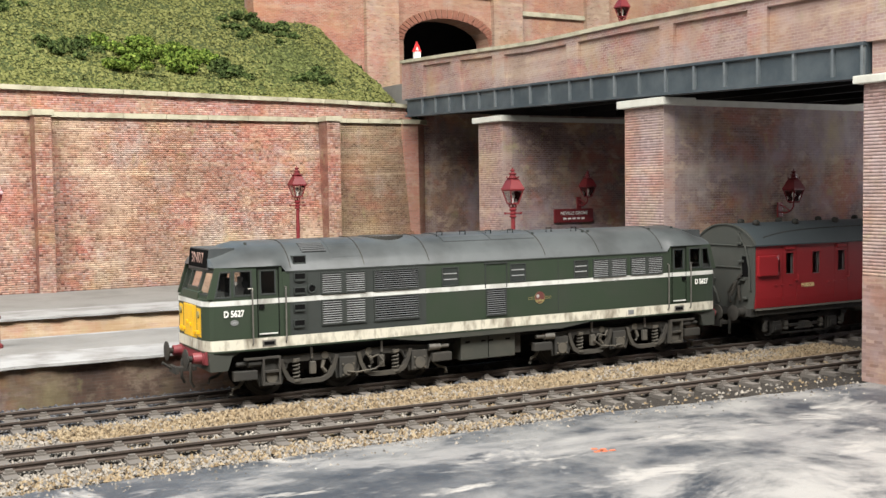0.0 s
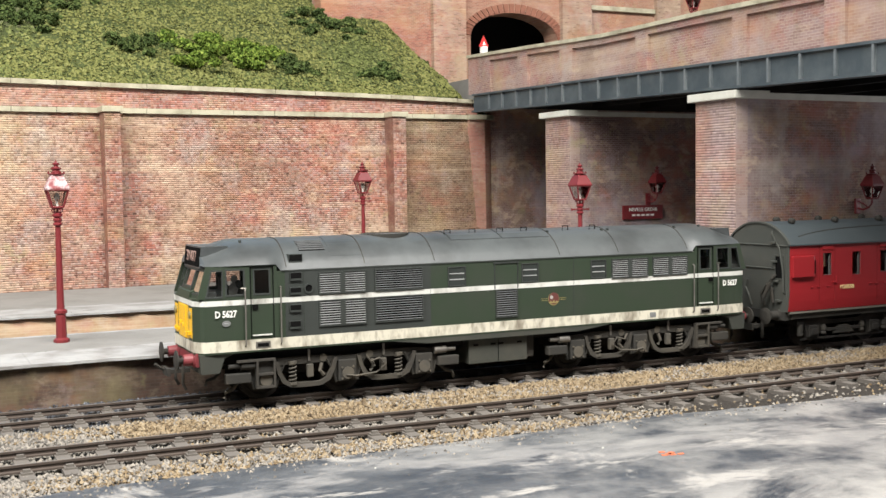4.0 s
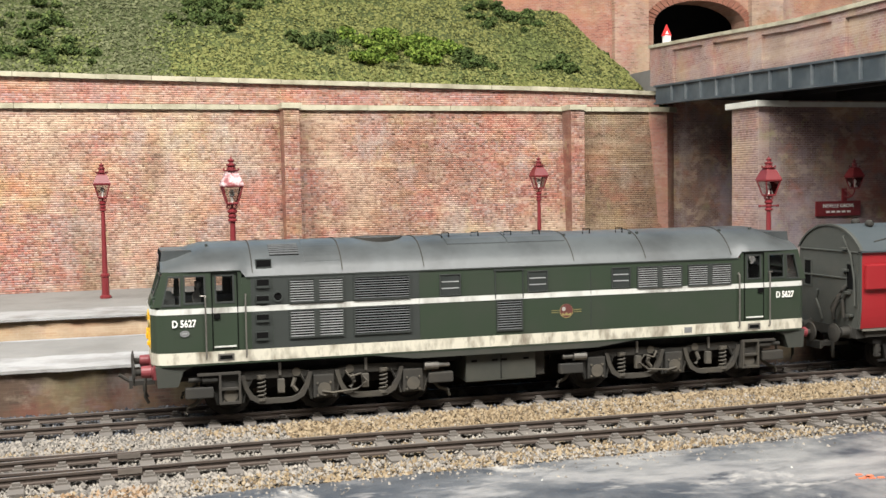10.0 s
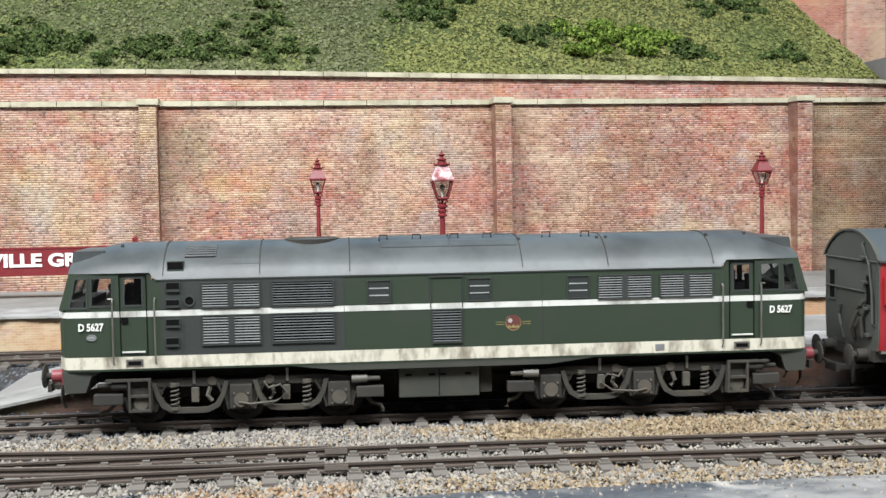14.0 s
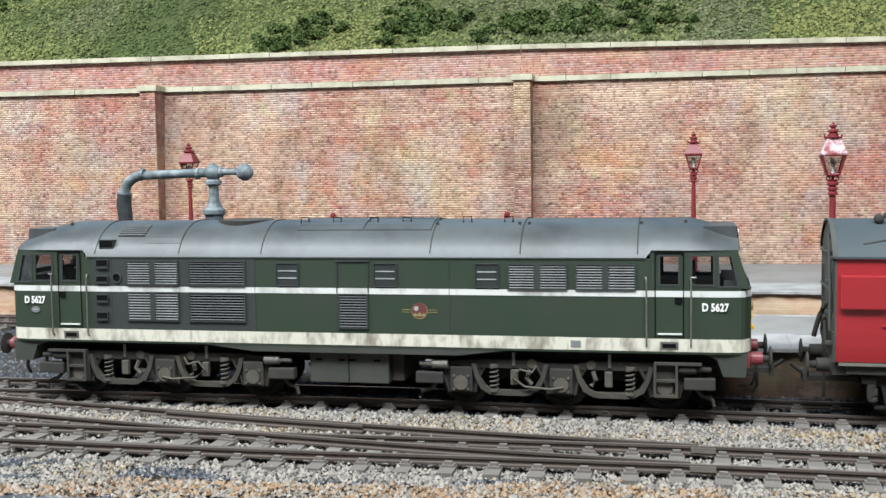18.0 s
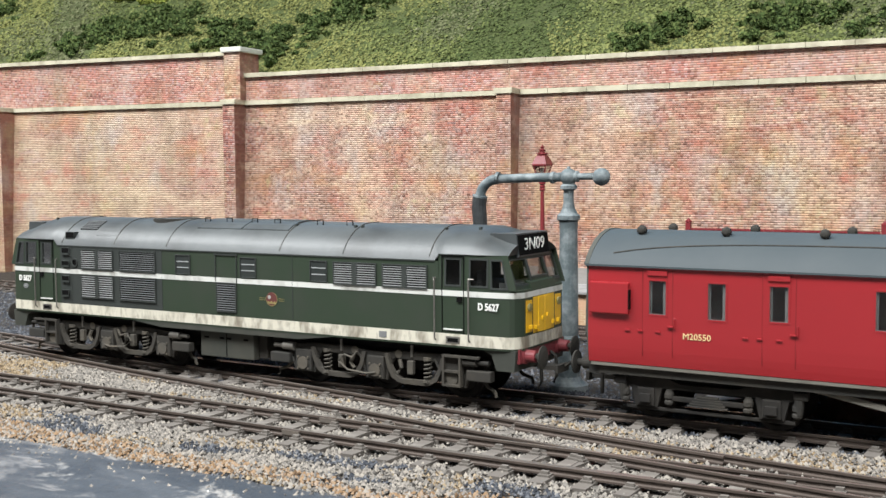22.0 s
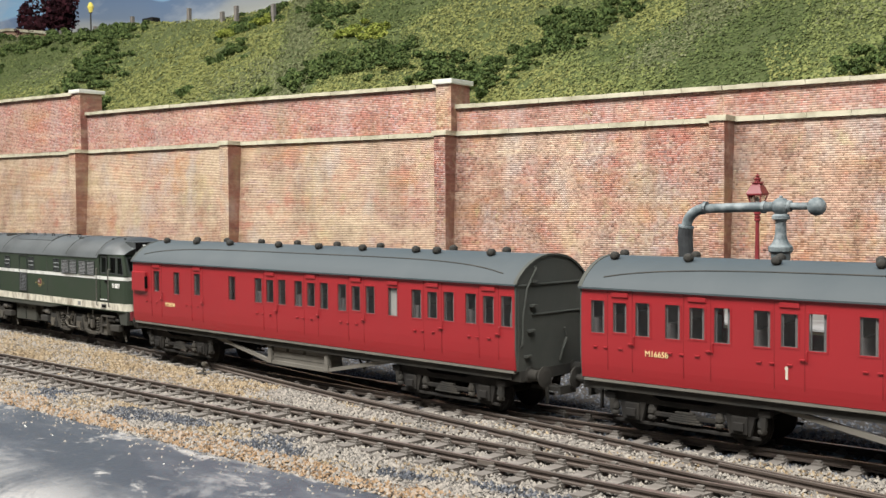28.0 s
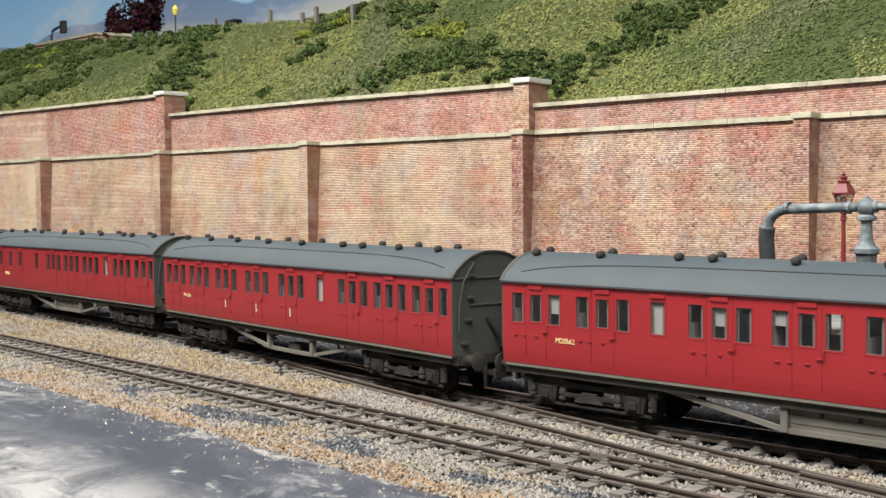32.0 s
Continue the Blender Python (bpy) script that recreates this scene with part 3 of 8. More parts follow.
def bay(wall, left, right, zc0, zc1):
    """One battered panel with string course, parapet and coping, from left to right."""
    (xl, yl), (xr, yr) = left, right
    length, turn = math.hypot(xr - xl, yr - yl), math.degrees(math.atan2(yr - yl, xr - xl))
    here = dict(at=(xl, yl, 0), rz=turn)
    bm = bm_new()
    prism(bm, [(0.02, -0.3), (0.55, 8.62), (1.6, 8.62), (1.6, -0.3)], "x", 0, length)
    part("panel", bm, M_MORTAR if xl > -41 else M_BUFFMORTAR, wall, **here)
    if xl > -100:
        brick_skin(wall, (xl, yl), turn, length, 0.5 if xl > -34 else -0.2, 8.6, 8.6, 0.53 / 8.92, int(abs(xl) * 3), y=0.02 + 0.0594 * (0.8 if xl > -34 else 0.1), mat=M_BROWNB if xl > 19 else M_BRICKS if xl > -41 else M_BRICKB, gap=0.007 if xl > -41 else 0.0035)
        brick_skin(wall, (xl, yl), turn, length, 8.84, zc0 - 0.21, zc1 - 0.21, 0.0, int(abs(xl) * 3) + 1, y=0.42, mat=M_BRICKP)
    bm = bm_new()
    v = box(bm, 0, length, 0.42, 1.5, 8.84, 9.0)
    for k, q in enumerate(v):
        if k >= 4:
            q.co.z = (zc0 if k % 2 == 0 else zc1) - 0.2
    part("parapet", bm, M_MORTAR if xl > -100 else M_WALL, wall, **here)
    # string course and coping in separate stones
    rnd = random.Random(int(abs(xl) * 10))
    n = max(4, round(length / 1.9))
    for i in range(n):
        a, b = length * i / n + 0.012, length * (i + 1) / n - 0.012
        bm = bm_new()
        box(bm, a, b, 0.385 + rnd.uniform(-0.015, 0.015), 1.4, 8.62, 8.84 + rnd.uniform(-0.01, 0.012))
        part("string_stone", bm, M_STONE, wall, **here)
        bm = bm_new()
        v = box(bm, a, b, 0.22 + rnd.uniform(-0.02, 0.02), 1.7, 0, 0)
        for k, q in enumerate(v):
            z = zc0 + (zc1 - zc0) * (a if k % 2 == 0 else b) / length
            q.co.z = z - 0.2 if k < 4 else z + rnd.uniform(-0.012, 0.012)
        part("coping_stone", bm, M_STONE, wall, **here)


def pilaster(wall, at, turn, w=0.7, ztop=8.62, post=None, out=0.5):
    """A pilaster standing well out from the panels, with red returns painted darker as if shaded, a stone cap and
    perhaps a post above.
    """
    here = dict(at=(*at, 0), rz=turn)
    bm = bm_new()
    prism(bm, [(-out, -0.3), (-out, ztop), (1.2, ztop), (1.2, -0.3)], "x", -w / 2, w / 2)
    part("pilaster", bm, M_RETURNSHADE, wall, **here)
    brick_skin(wall, at, turn, w, -0.2, ztop - 0.01, ztop - 0.01, 0, int(abs(at[0]) * 5), y=-out, x0=-w / 2, mat=M_BRICKS if at[0] > -41 else M_BRICKB)
    bm = bm_new()
    bbox(bm, -w / 2 - 0.1, w / 2 + 0.1, -out - 0.1, 1.2, ztop, ztop + 0.25, 0.03)
    part("pilaster_cap", bm, M_STONE, wall, **here)
    if post:
        pw = 0.95
        bm = bm_new()
        box(bm, -pw / 2, pw / 2, -0.12, 1.6, ztop + 0.24, post - 0.26)
        part("post", bm, M_RETURNSHADE, wall, **here)
        brick_skin(wall, at, turn, pw, ztop + 0.26, post - 0.28, post - 0.28, 0, int(abs(at[0]) * 6), y=-0.12, x0=-pw / 2)
        bm = bm_new()
        bbox(bm, -pw / 2 - 0.14, pw / 2 + 0.14, -0.26, 1.8, post - 0.26, post, 0.05)
        part("post_cap", bm, M_PALE, wall, **here)


wall = thing("wall_north", (0, 0, 0), "long red and buff brick retaining wall with pilasters and stone coping", "retaining wall", kind="structure")
HEIGHTS = [9.62, 9.76, 9.95, 10.18, 10.2, 10.2, 10.25]
stops = WALL[1:]
for i, ((xr, yr), (xl, yl)) in enumerate(zip(stops, stops[1:])):
    if xl > -41:
        a, b = HEIGHTS[i + 1], HEIGHTS[i]
    elif xl > -71:
        a = b = 11.35
    else:
        a = b = 12.75
    bay(wall, (xl, yl), (xr, yr), a, b)
for i, (x, y) in enumerate(stops[:-1]):
    if x > 24.5:
        continue
    (xa, ya), (xb, yb) = stops[max(0, i - 1)], stops[i + 1]
    turn = math.degrees(math.atan2(ya - yb, xa - xb))
    pilaster(wall, (x + (0.3 if x == 5.95 else 0.1), y), turn, 0.7, post=11.52 if x == -40.5 else 12.86 if x == -70.1 else None)
bm = bm_new()
low = [bm.verts.new((x, y, -0.3)) for x, y in ((25.0, 24.08), (25.35, 24.08), (25.9, 24.55), (25.9, 25.6), (25.0, 25.6))]
high = [bm.verts.new((x, y, 8.6)) for x, y in ((24.45, 24.22), (25.35, 24.22), (25.9, 24.6), (25.9, 25.6), (24.45, 25.6))]
bm.faces.new(list(reversed(low)))
bm.faces.new(high)
for k in range(5):
    bm.faces.new((low[k], low[(k + 1) % 5], high[(k + 1) % 5], high[k]))
part("end_buttress", bm, M_BUTTRESS, wall)
bm = bm_new()
prism(bm, [(24.4, 24.08), (25.42, 24.08), (26.05, 24.5), (26.05, 25.6), (24.4, 25.6)], "z", 8.6, 8.84)
part("buttress_cap", bm, M_STONE, wall)


# ---- platforms ----
def loft(bm, rows):
    """A solid through cross-sections; each row is (x, y0, y1, z0, z1)."""
    rings = [[bm.verts.new(p) for p in ((x, a, c), (x, b, c), (x, b, d), (x, a, d))] for x, a, b, c, d in rows]
    fs = [bm.faces.new(rings[0]), bm.faces.new(rings[-1])]
    for p, q in zip(rings, rings[1:]):
        fs += [bm.faces.new((p[k], p[(k + 1) % 4], q[(k + 1) % 4], q[k])) for k in range(4)]
    bmesh.ops.recalc_face_normals(bm, faces=fs)


def platform(name, label, y0, y1, x0, x1, edge, face, ramp, back_edge=0.0):
    """A platform with a broad white edge; at x0 it ramps down, its edging worn grey."""
    top = thing(name, (0, 0, 0), label, "platform", kind="structure")
    bm = bm_new()
    loft(bm, [(x1, y0 + 0.14, y1 - 0.1, -0.26, 0.85), (x0, y0 + 0.14, y1 - 0.1, -0.26, 0.85), (x0 - ramp, y0 + 0.14, y1 - 0.1, -0.26, -0.19)])
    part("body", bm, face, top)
    bm = bm_new()
    loft(bm, [(x, y0 + edge, y1 - back_edge, 0.851, 0.915) for x in (x0, x1)])
    part("surface", bm, M_TARMAC, top)
    strips = [("ramp_edge", y0, y0 + edge - 0.01, M_WORNEDGE, 0.012), ("ramp_surface", y0 + edge, y1 - 0.24, M_TARMAC, 0.0), ("ramp_edge", y1 - 0.23, y1, M_EDGE, 0.012)]
    for nm, a, b, mat, up in strips:
        bm = bm_new()
        loft(bm, [(x0 - 0.006, a, b, 0.856, 0.912 + up), (x0 - ramp, a, b, -0.185, -0.128 + up)])
        part(nm, bm, mat, top)
    rnd = random.Random(5)
    x = x0
    while x < x1:
        n = min(x1, x + rnd.uniform(3.0, 6.5))
        bm = bm_new()
        steps = [x + 0.004 + (n - x - 0.008) * k / 14 for k in range(15)]
        front = [(q, y0 + rnd.uniform(-0.06, 0.05)) for q in steps]
        back = [(q, y0 + edge - rnd.uniform(0.004, 0.16)) for q in reversed(steps)]
        prism(bm, front + back, "z", 0.852, 0.922 + rnd.uniform(0, 0.006))
        part("edge_slab", bm, M_EDGE, top)
        if back_edge:
            bm = bm_new()
            box(bm, x + 0.01, n - 0.01, y1 - back_edge + 0.004, y1, 0.8, 0.925)
            part("edge_slab", bm, M_EDGE, top)
        x = n
    return top


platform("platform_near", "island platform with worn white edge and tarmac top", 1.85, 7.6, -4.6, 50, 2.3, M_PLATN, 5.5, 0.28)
platform("platform_far", "far platform of buff brick with a broad white edge", 13.1, 23.2, -33, 50, 2.8, M_PLAT, 5.0)


# ---- road bridge ----
def bridge_x(y):
    return 22.4 + 1.9 * (y + 6.9) / 30.1


bridge = thing("road_bridge", (0, 0, 0), "brick road bridge on grey plate girders", "bridge", kind="structure")


def slanted(bm, ya, yb, z0a, z0b, z1a, z1b, d0, d1):
    """A slab along the bridge face between two y, its foot and head sloping, set d0 to d1 behind the face."""
    vs = []
    for y, z0, z1 in ((ya, z0a, z1a), (yb, z0b, z1b)):
        x = bridge_x(y)
        vs.append([bm.verts.new((x + d, y, z)) for d, z in ((d0, z0), (d1, z0), (d1, z1), (d0, z1))])
    a, b = vs
    fs = [bm.faces.new(a), bm.faces.new(list(reversed(b)))]
    for k in range(4):
        j = (k + 1) % 4
        fs.append(bm.faces.new((a[j], a[k], b[k], b[j])))
    bmesh.ops.recalc_face_normals(bm, faces=fs)


gb = lambda y: 8.05 + (y + 7) * 0.0281
gt = lambda y: 9.03 + (y + 7.15) * 0.026
ct = lambda y: float(np.interp(y, (-10, 0, 4, 8, 11, 16, 24), (10.8, 11.07, 11.18, 11.22, 11.27, 11.53, 11.9)))
Y0, Y1 = -6.9, 23.4
bm = bm_new()
slanted(bm, Y0, Y1, gb(Y0), gb(Y1), gt(Y0), gt(Y1), 0.0, 0.35)
part("girder_web", bm, M_GIRDER, bridge)
for z in (gb, gt):
    bm = bm_new()
    d = 0.0 if z is gb else -0.09
    slanted(bm, Y0, Y1, z(Y0) + d, z(Y1) + d, z(Y0) + d + 0.09, z(Y1) + d + 0.09, -0.12, 0.0)
    part("girder_flange", bm, M_GIRDER, bridge)
for i in range(20):
    y = -6.82 if i == 0 else -5.75 + 1.51 * (i - 1)
    bm = bm_new()
    slanted(bm, y - 0.045, y + 0.045, gb(y) + 0.09, gb(y) + 0.09, gt(y) - 0.09, gt(y) - 0.09, -0.11, 0.0)
    part("stiffener", bm, M_STIFF, bridge)
# brick parapet: sunk panels between piers, a band and coping above
KNOTS = [-9.4, -6.6, -4.0, -1.0, 2.0, 5.0, 8.0, 11.0, 14.0, 17.0, 20.0, 24.0]
for a, b in zip(KNOTS, KNOTS[1:]):
    bm = bm_new()
    slanted(bm, a, b, gt(a), gt(b), ct(a) - 0.2, ct(b) - 0.2, 0.12, 0.75)
    part("parapet_wall", bm, M_PARAPET, bridge)
    bm = bm_new()
    slanted(bm, a, b, ct(a) - 0.44, ct(b) - 0.44, ct(a) - 0.2, ct(b) - 0.2, -0.02, 0.12)
    part("parapet_band", bm, M_PARAPET, bridge)
for a, b in [(21.4, 24.0), (17.3, 18.3), (13.1, 14.2), (7.3, 8.15), (1.45, 2.2), (-3.05, -2.2), (-9.4, -6.9)]:
    bm = bm_new()
    slanted(bm, a, b, gt(a), gt(b), ct(a) - 0.44, ct(b) - 0.44, -0.02, 0.12)
    part("parapet_pier", bm, M_PARAPET, bridge)
y = Y0 - 2.5
while y < Y1 + 0.6:
    n = min(Y1 + 0.6, y + 2.2)
    bm = bm_new()
    slanted(bm, y + 0.008, n - 0.008, ct(y) - 0.2, ct(n) - 0.2, ct(y) - 0.05, ct(n) - 0.05, -0.13, 0.9)
    part("coping_stone", bm, M_STONE, bridge)
    y = n
# deck and beams painted black for the shade beneath the bridge
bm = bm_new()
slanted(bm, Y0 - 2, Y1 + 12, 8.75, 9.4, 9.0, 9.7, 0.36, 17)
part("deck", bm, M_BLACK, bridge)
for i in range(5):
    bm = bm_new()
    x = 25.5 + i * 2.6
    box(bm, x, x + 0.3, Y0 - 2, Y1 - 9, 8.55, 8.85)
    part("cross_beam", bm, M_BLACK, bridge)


def pier(label, x0, y0, y1, z1, cap, floor=0.5, x1=41):
    top = thing("bridge_pier", (x0, y0, floor), label, "bridge pier", "piers of the road bridge", kind="structure")
    # long walls carry the deck's shade in their brick colour
    bm = bm_new()
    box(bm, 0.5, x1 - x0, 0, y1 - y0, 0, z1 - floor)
    part("long_wall", bm, M_UNDERSHADE, top)
    bm = bm_new()
    box(bm, 0, 0.498, 0, y1 - y0, 0, z1 - floor)
    part("end_quoin", bm, [M_PIER, M_PIERMORTAR], top).data.polygons[4].material_index = 1
    brick_skin(top, (0, y1 - y0, 0), -90, y1 - y0, 2.9 if floor < 0 else 0.0, z1 - floor - 0.005, z1 - floor - 0.005, 0, int(x0 * 7), bw=0.2, bh=0.093, mat=M_PIERB, proud=0.001, gap=0.004)
    bm = bm_new()
    bbox(bm, -0.22, 1.3, -0.2, y1 - y0 + 0.2, z1 - floor, z1 - floor + cap, 0.03)
    part("cap", bm, M_PALE, top)
    bm = bm_new()
    box(bm, 1.3, x1 - x0, 0.0, y1 - y0, z1 - floor, z1 - floor + cap * 0.8)
    part("ledge", bm, M_PALE, top)
    return top


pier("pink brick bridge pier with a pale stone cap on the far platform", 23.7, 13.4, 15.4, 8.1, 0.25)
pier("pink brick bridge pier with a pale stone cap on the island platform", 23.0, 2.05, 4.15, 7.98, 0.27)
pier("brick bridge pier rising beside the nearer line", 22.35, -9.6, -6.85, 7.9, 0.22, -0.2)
bm = bm_new()
box(bm, 0, 8, 0, 2.6, 0, 2.6)
part("pier_head", bm, M_PARAPET, bridge, at=(22.5, -9.6, 8.12))
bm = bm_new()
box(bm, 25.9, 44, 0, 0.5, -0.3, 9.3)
tagged(part("wall_abutment", bm, M_UNDERSHADE, at=(0, 24.62, 0)), "brick abutment wall under the bridge, darkened for its shade", "wall", kind="structure")

# ---- embankment ----
def ground_z(x, y):
    """The turfed slope behind the wall."""
    yw = wall_y(x) + 1.4
    z0 = 9.75 + 1.15 * smooth01((-41 - x) / 9) + 1.3 * smooth01((-71 - x) / 9)
    d = max(0.0, y - yw)
    z = z0 + d * 0.60
    top = 19.75 + max(0.0, -75 - x) * 0.036 + 3.0 * smooth01((x + 76) / 14)
    z = min(z, top)
    edge = 10.4 + (26.3 + (y - 30) * 0.5 - x) * 1.02
    return min(z, max(edge, 9.0))


def slope_z(x, y):
    """The slope with its lumps."""
    rise = min(1.0, max(0.0, y - wall_y(x) - 1.35) / 1.5)
    return ground_z(x, y) + 0.22 * (noise.noise(Vector((x * 0.35, y * 0.35, 0))) + 0.5 * noise.noise(Vector((x * 1.1, y * 1.1, 3)))) * rise


bm = bm_new()
cols = []
nx, ny = 190, 26
for i in range(nx + 1):
    x = -150 + (28.5 + 150) * i / nx
    yw = wall_y(x) + 1.35
    col = []
    for j in range(ny + 1):
        y = yw + 24.0 * (j / ny) ** 1.15
        z = slope_z(x, y)
        col.append(bm.verts.new((x, y, z)))
    cols.append(col)
for a, b in zip(cols, cols[1:]):
    for j in range(ny):
        bm.faces.new((a[j], b[j], b[j + 1], a[j + 1]))
tagged(part("embankment", bm, M_GRASS, smooth=True), "steep turfed embankment above the retaining wall", "embankment", kind="structure")

# ---- upper building with the arch ----
upper = thing("viaduct_building", (0, 0, 0), "tall brick building with a dark arched opening above the bridge", "building", kind="structure")
bm = bm_new()
pts = [(20, 6), (29.7, 6), (29.7, 14.4)]
for k in range(1, 12):
    a = math.pi - math.pi * k / 12
    pts.append((32.8 + 3.1 * math.cos(a), 14.4 + 1.5 * math.sin(a)))
pts += [(35.9, 14.4), (35.9, 6), (60, 6), (60, 26), (20, 26)]
prism(bm, pts, "y", 34, 35.5)
part("front_wall", bm, M_REDWALL, upper)
for k in range(26):
    a0, a1 = math.pi * k / 26 + 0.012, math.pi * (k + 1) / 26 - 0.012
    bm = bm_new()
    prism(bm, [(32.8 + 3.1 * math.cos(a0), 14.4 + 1.5 * math.sin(a0)), (32.8 + 3.1 * math.cos(a1), 14.4 + 1.5 * math.sin(a1)), (32.8 + 3.65 * math.cos(a1), 14.4 + 2.05 * math.sin(a1)), (32.8 + 3.65 * math.cos(a0), 14.4 + 2.05 * math.sin(a0))], "y", 33.93, 34.2)
    part("arch_brick", bm, M_ORANGEB, upper)
for x0, x1, z0 in ((29.25, 36.05, 17.35), (38.35, 43.45, 16.4)):
    bm = bm_new()
    bbox(bm, x0, x1, 33.75, 34, z0, z0 + 0.3, 0.03)
    part("string_course", bm, M_STONE, upper)
for x0, x1 in ((27.0, 29.2), (36.1, 38.3), (43.5, 45.4)):
    bm = bm_new()
    box(bm, x0, x1, 33.6, 34, 6, 26)
    part("buttress", bm, M_WALL, upper)
# black sheet painted as the shade inside the arch
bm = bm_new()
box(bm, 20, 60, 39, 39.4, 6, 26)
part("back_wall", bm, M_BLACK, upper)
bm = bm_new()
box(bm, 26, 62, 25.2, 34, 5.5, 11.0)
tagged(part("road", bm, M_TARMAC), "grey road behind the bridge parapet", "road", kind="structure")

# ---- painted backdrop ----
def backdrop_paint():
    """Blue sky with pale cloud, over bluish hills."""
    m, nt, b, vec = begin("glowing_sky_paint", 0.95, 0, 0.1)
    sep = nt.nodes.new("ShaderNodeSeparateXYZ")
    link(nt, vec, sep.inputs[0])
    mp = nt.nodes.new("ShaderNodeMapping")
    mp.inputs["Scale"].default_value = (1, 1, 0.0)
    link(nt, vec, mp.inputs[0])
    nz = noise_node(nt, mp.outputs[0], 0.022, 2, 0.45)
    ad = nt.nodes.new("ShaderNodeMath")
    ad.operation = "MULTIPLY_ADD"
    link(nt, nz.outputs[0], ad.inputs[0])
    ad.inputs[1].default_value = -26 * U
    link(nt, sep.outputs[2], ad.inputs[2])
    mr = nt.nodes.new("ShaderNodeMapRange")
    mr.inputs["From Min"].default_value, mr.inputs["From Max"].default_value = 20 * U, 60 * U
    link(nt, ad.outputs[0], mr.inputs[0])
    r = ramp_node(nt, [(0.0, (0.55, 0.52, 0.36)), (0.12, (0.42, 0.45, 0.46)), (0.15, (0.25, 0.32, 0.42)), (0.25, (0.20, 0.29, 0.44)), (0.262, (0.36, 0.58, 0.78)), (1.0, (0.10, 0.36, 0.72))])
    link(nt, mr.outputs[0], r.inputs[0])
    mc = nt.nodes.new("ShaderNodeMapping")
    mc.inputs["Scale"].default_value = (0.5, 0.5, 1.6)
    link(nt, vec, mc.inputs[0])
    n2 = noise_node(nt, mc.outputs[0], 0.07, 5, 0.65)
    r2 = ramp_node(nt, [(0.5, (0, 0, 0)), (0.72, (0.8, 0.8, 0.8))])
    link(nt, n2.outputs[0], r2.inputs[0])
    sky = mixc(nt, r2.outputs[0], r.outputs[0], (0.62, 0.66, 0.68))
    link(nt, sky, b.inputs["Base Color"])
    # the board glows on its own to make up for weak lamplight
    link(nt, sky, b.inputs["Emission Color"])
    b.inputs["Emission Strength"].default_value = 0.5
    return m


bm = bm_new()
box(bm, -420, 120, 90, 91, -5, 120)
backdrop = tagged(part("backdrop", bm, backdrop_paint()), "painted blue sky board behind the layout", "backdrop", kind="structure")

# ---- the train ----
def streaked(name, col, col2, lo=0.48, hi=0.62, top=0.85, rough=0.6, squash=0.12):
    """Paint with vertical runs of dirt."""
    m, nt, b, vec = begin(name, rough, 0, 0.4)
    body = None
    for scale, l, h, k in ((1.6, lo, hi, top), (7.0, lo + 0.06, hi + 0.06, top * 0.6)):
        mp = nt.nodes.new("ShaderNodeMapping")
        mp.inputs["Scale"].default_value = (1, 1, squash)
        link(nt, vec, mp.inputs[0])
        n = noise_node(nt, mp.outputs[0], scale, 4, 0.6)
        r = ramp_node(nt, [(l, (0, 0, 0)), (h, (k, k, k))])
        link(nt, n.outputs[0], r.inputs[0])
        body = mixc(nt, r.outputs[0], body if body is not None else col, col2)
    n = noise_node(nt, vec, 9, 3)
    link(nt, body, b.inputs["Base Color"])
    bump(nt, b, n.outputs[0], 0.08, 0.02)
    return m


M_CREAM = streaked("cream_stripe", (0.57, 0.545, 0.45), (0.15, 0.125, 0.09), 0.475, 0.63, 0.85, squash=0.4)
M_WHITE = streaked("white_stripe", (0.58, 0.585, 0.55), (0.22, 0.21, 0.185), 0.50, 0.68, 0.75, squash=0.4)
M_YELLOW = paint("warning_yellow", (0.75, 0.44, 0.01), (0.66, 0.36, 0.01), 2.5, 0.5, 0.5, 0.05)
M_SIDEG = paint("grimy_green_panel", (0.036, 0.041, 0.038), (0.026, 0.03, 0.027), 1.0, 0.55, 0.6, 0.06, spec=0.3)
M_GRILLE = paint("grille_grey", (0.19, 0.195, 0.195), (0.10, 0.103, 0.105), 3, 0.55, 0.5, 0.1)
# black for dark fittings, panes and joints, and for painted shade in holes
M_DARK = plain("black_fill", (0.006, 0.006, 0.006), 0.9, spec=0.05)
M_CABIN = paint("cab_inside", (0.05, 0.055, 0.05), (0.03, 0.03, 0.03), 3, 0.8)
M_BUFRED = paint("buffer_red", (0.21, 0.035, 0.042), (0.12, 0.045, 0.045), 4, 0.5)
M_STEEL = paint("worn_steel", (0.20, 0.19, 0.17), (0.10, 0.09, 0.08), 4, 0.45, 0.6, 0.1, 0.6)
M_RUST = paint("bogie_dust", (0.075, 0.07, 0.06), (0.125, 0.108, 0.082), 2.0, 0.9, 0.7, 0.2, spec=0.15)
M_BEAM = paint("beam_grime", (0.046, 0.043, 0.038), (0.082, 0.073, 0.057), 1.2, 0.85, 0.7, 0.15, spec=0.15)
M_GRIME = paint("skirt_grime", (0.044, 0.047, 0.04), (0.068, 0.064, 0.052), 1.0, 0.7, 0.6, 0.1, spec=0.25)
M_LETTER = plain("letter_white", (0.78, 0.78, 0.74), 0.6)
# browner letters for the headcode at one end
M_BROWNLET = plain("letter_brown", (0.30, 0.19, 0.16), 0.7)
M_STRAW = plain("letter_straw", (0.70, 0.56, 0.28), 0.6)
M_CREST = plain("crest_red", (0.10, 0.028, 0.024), 0.6)
M_GOLD = plain("crest_gold", (0.25, 0.21, 0.08), 0.55)
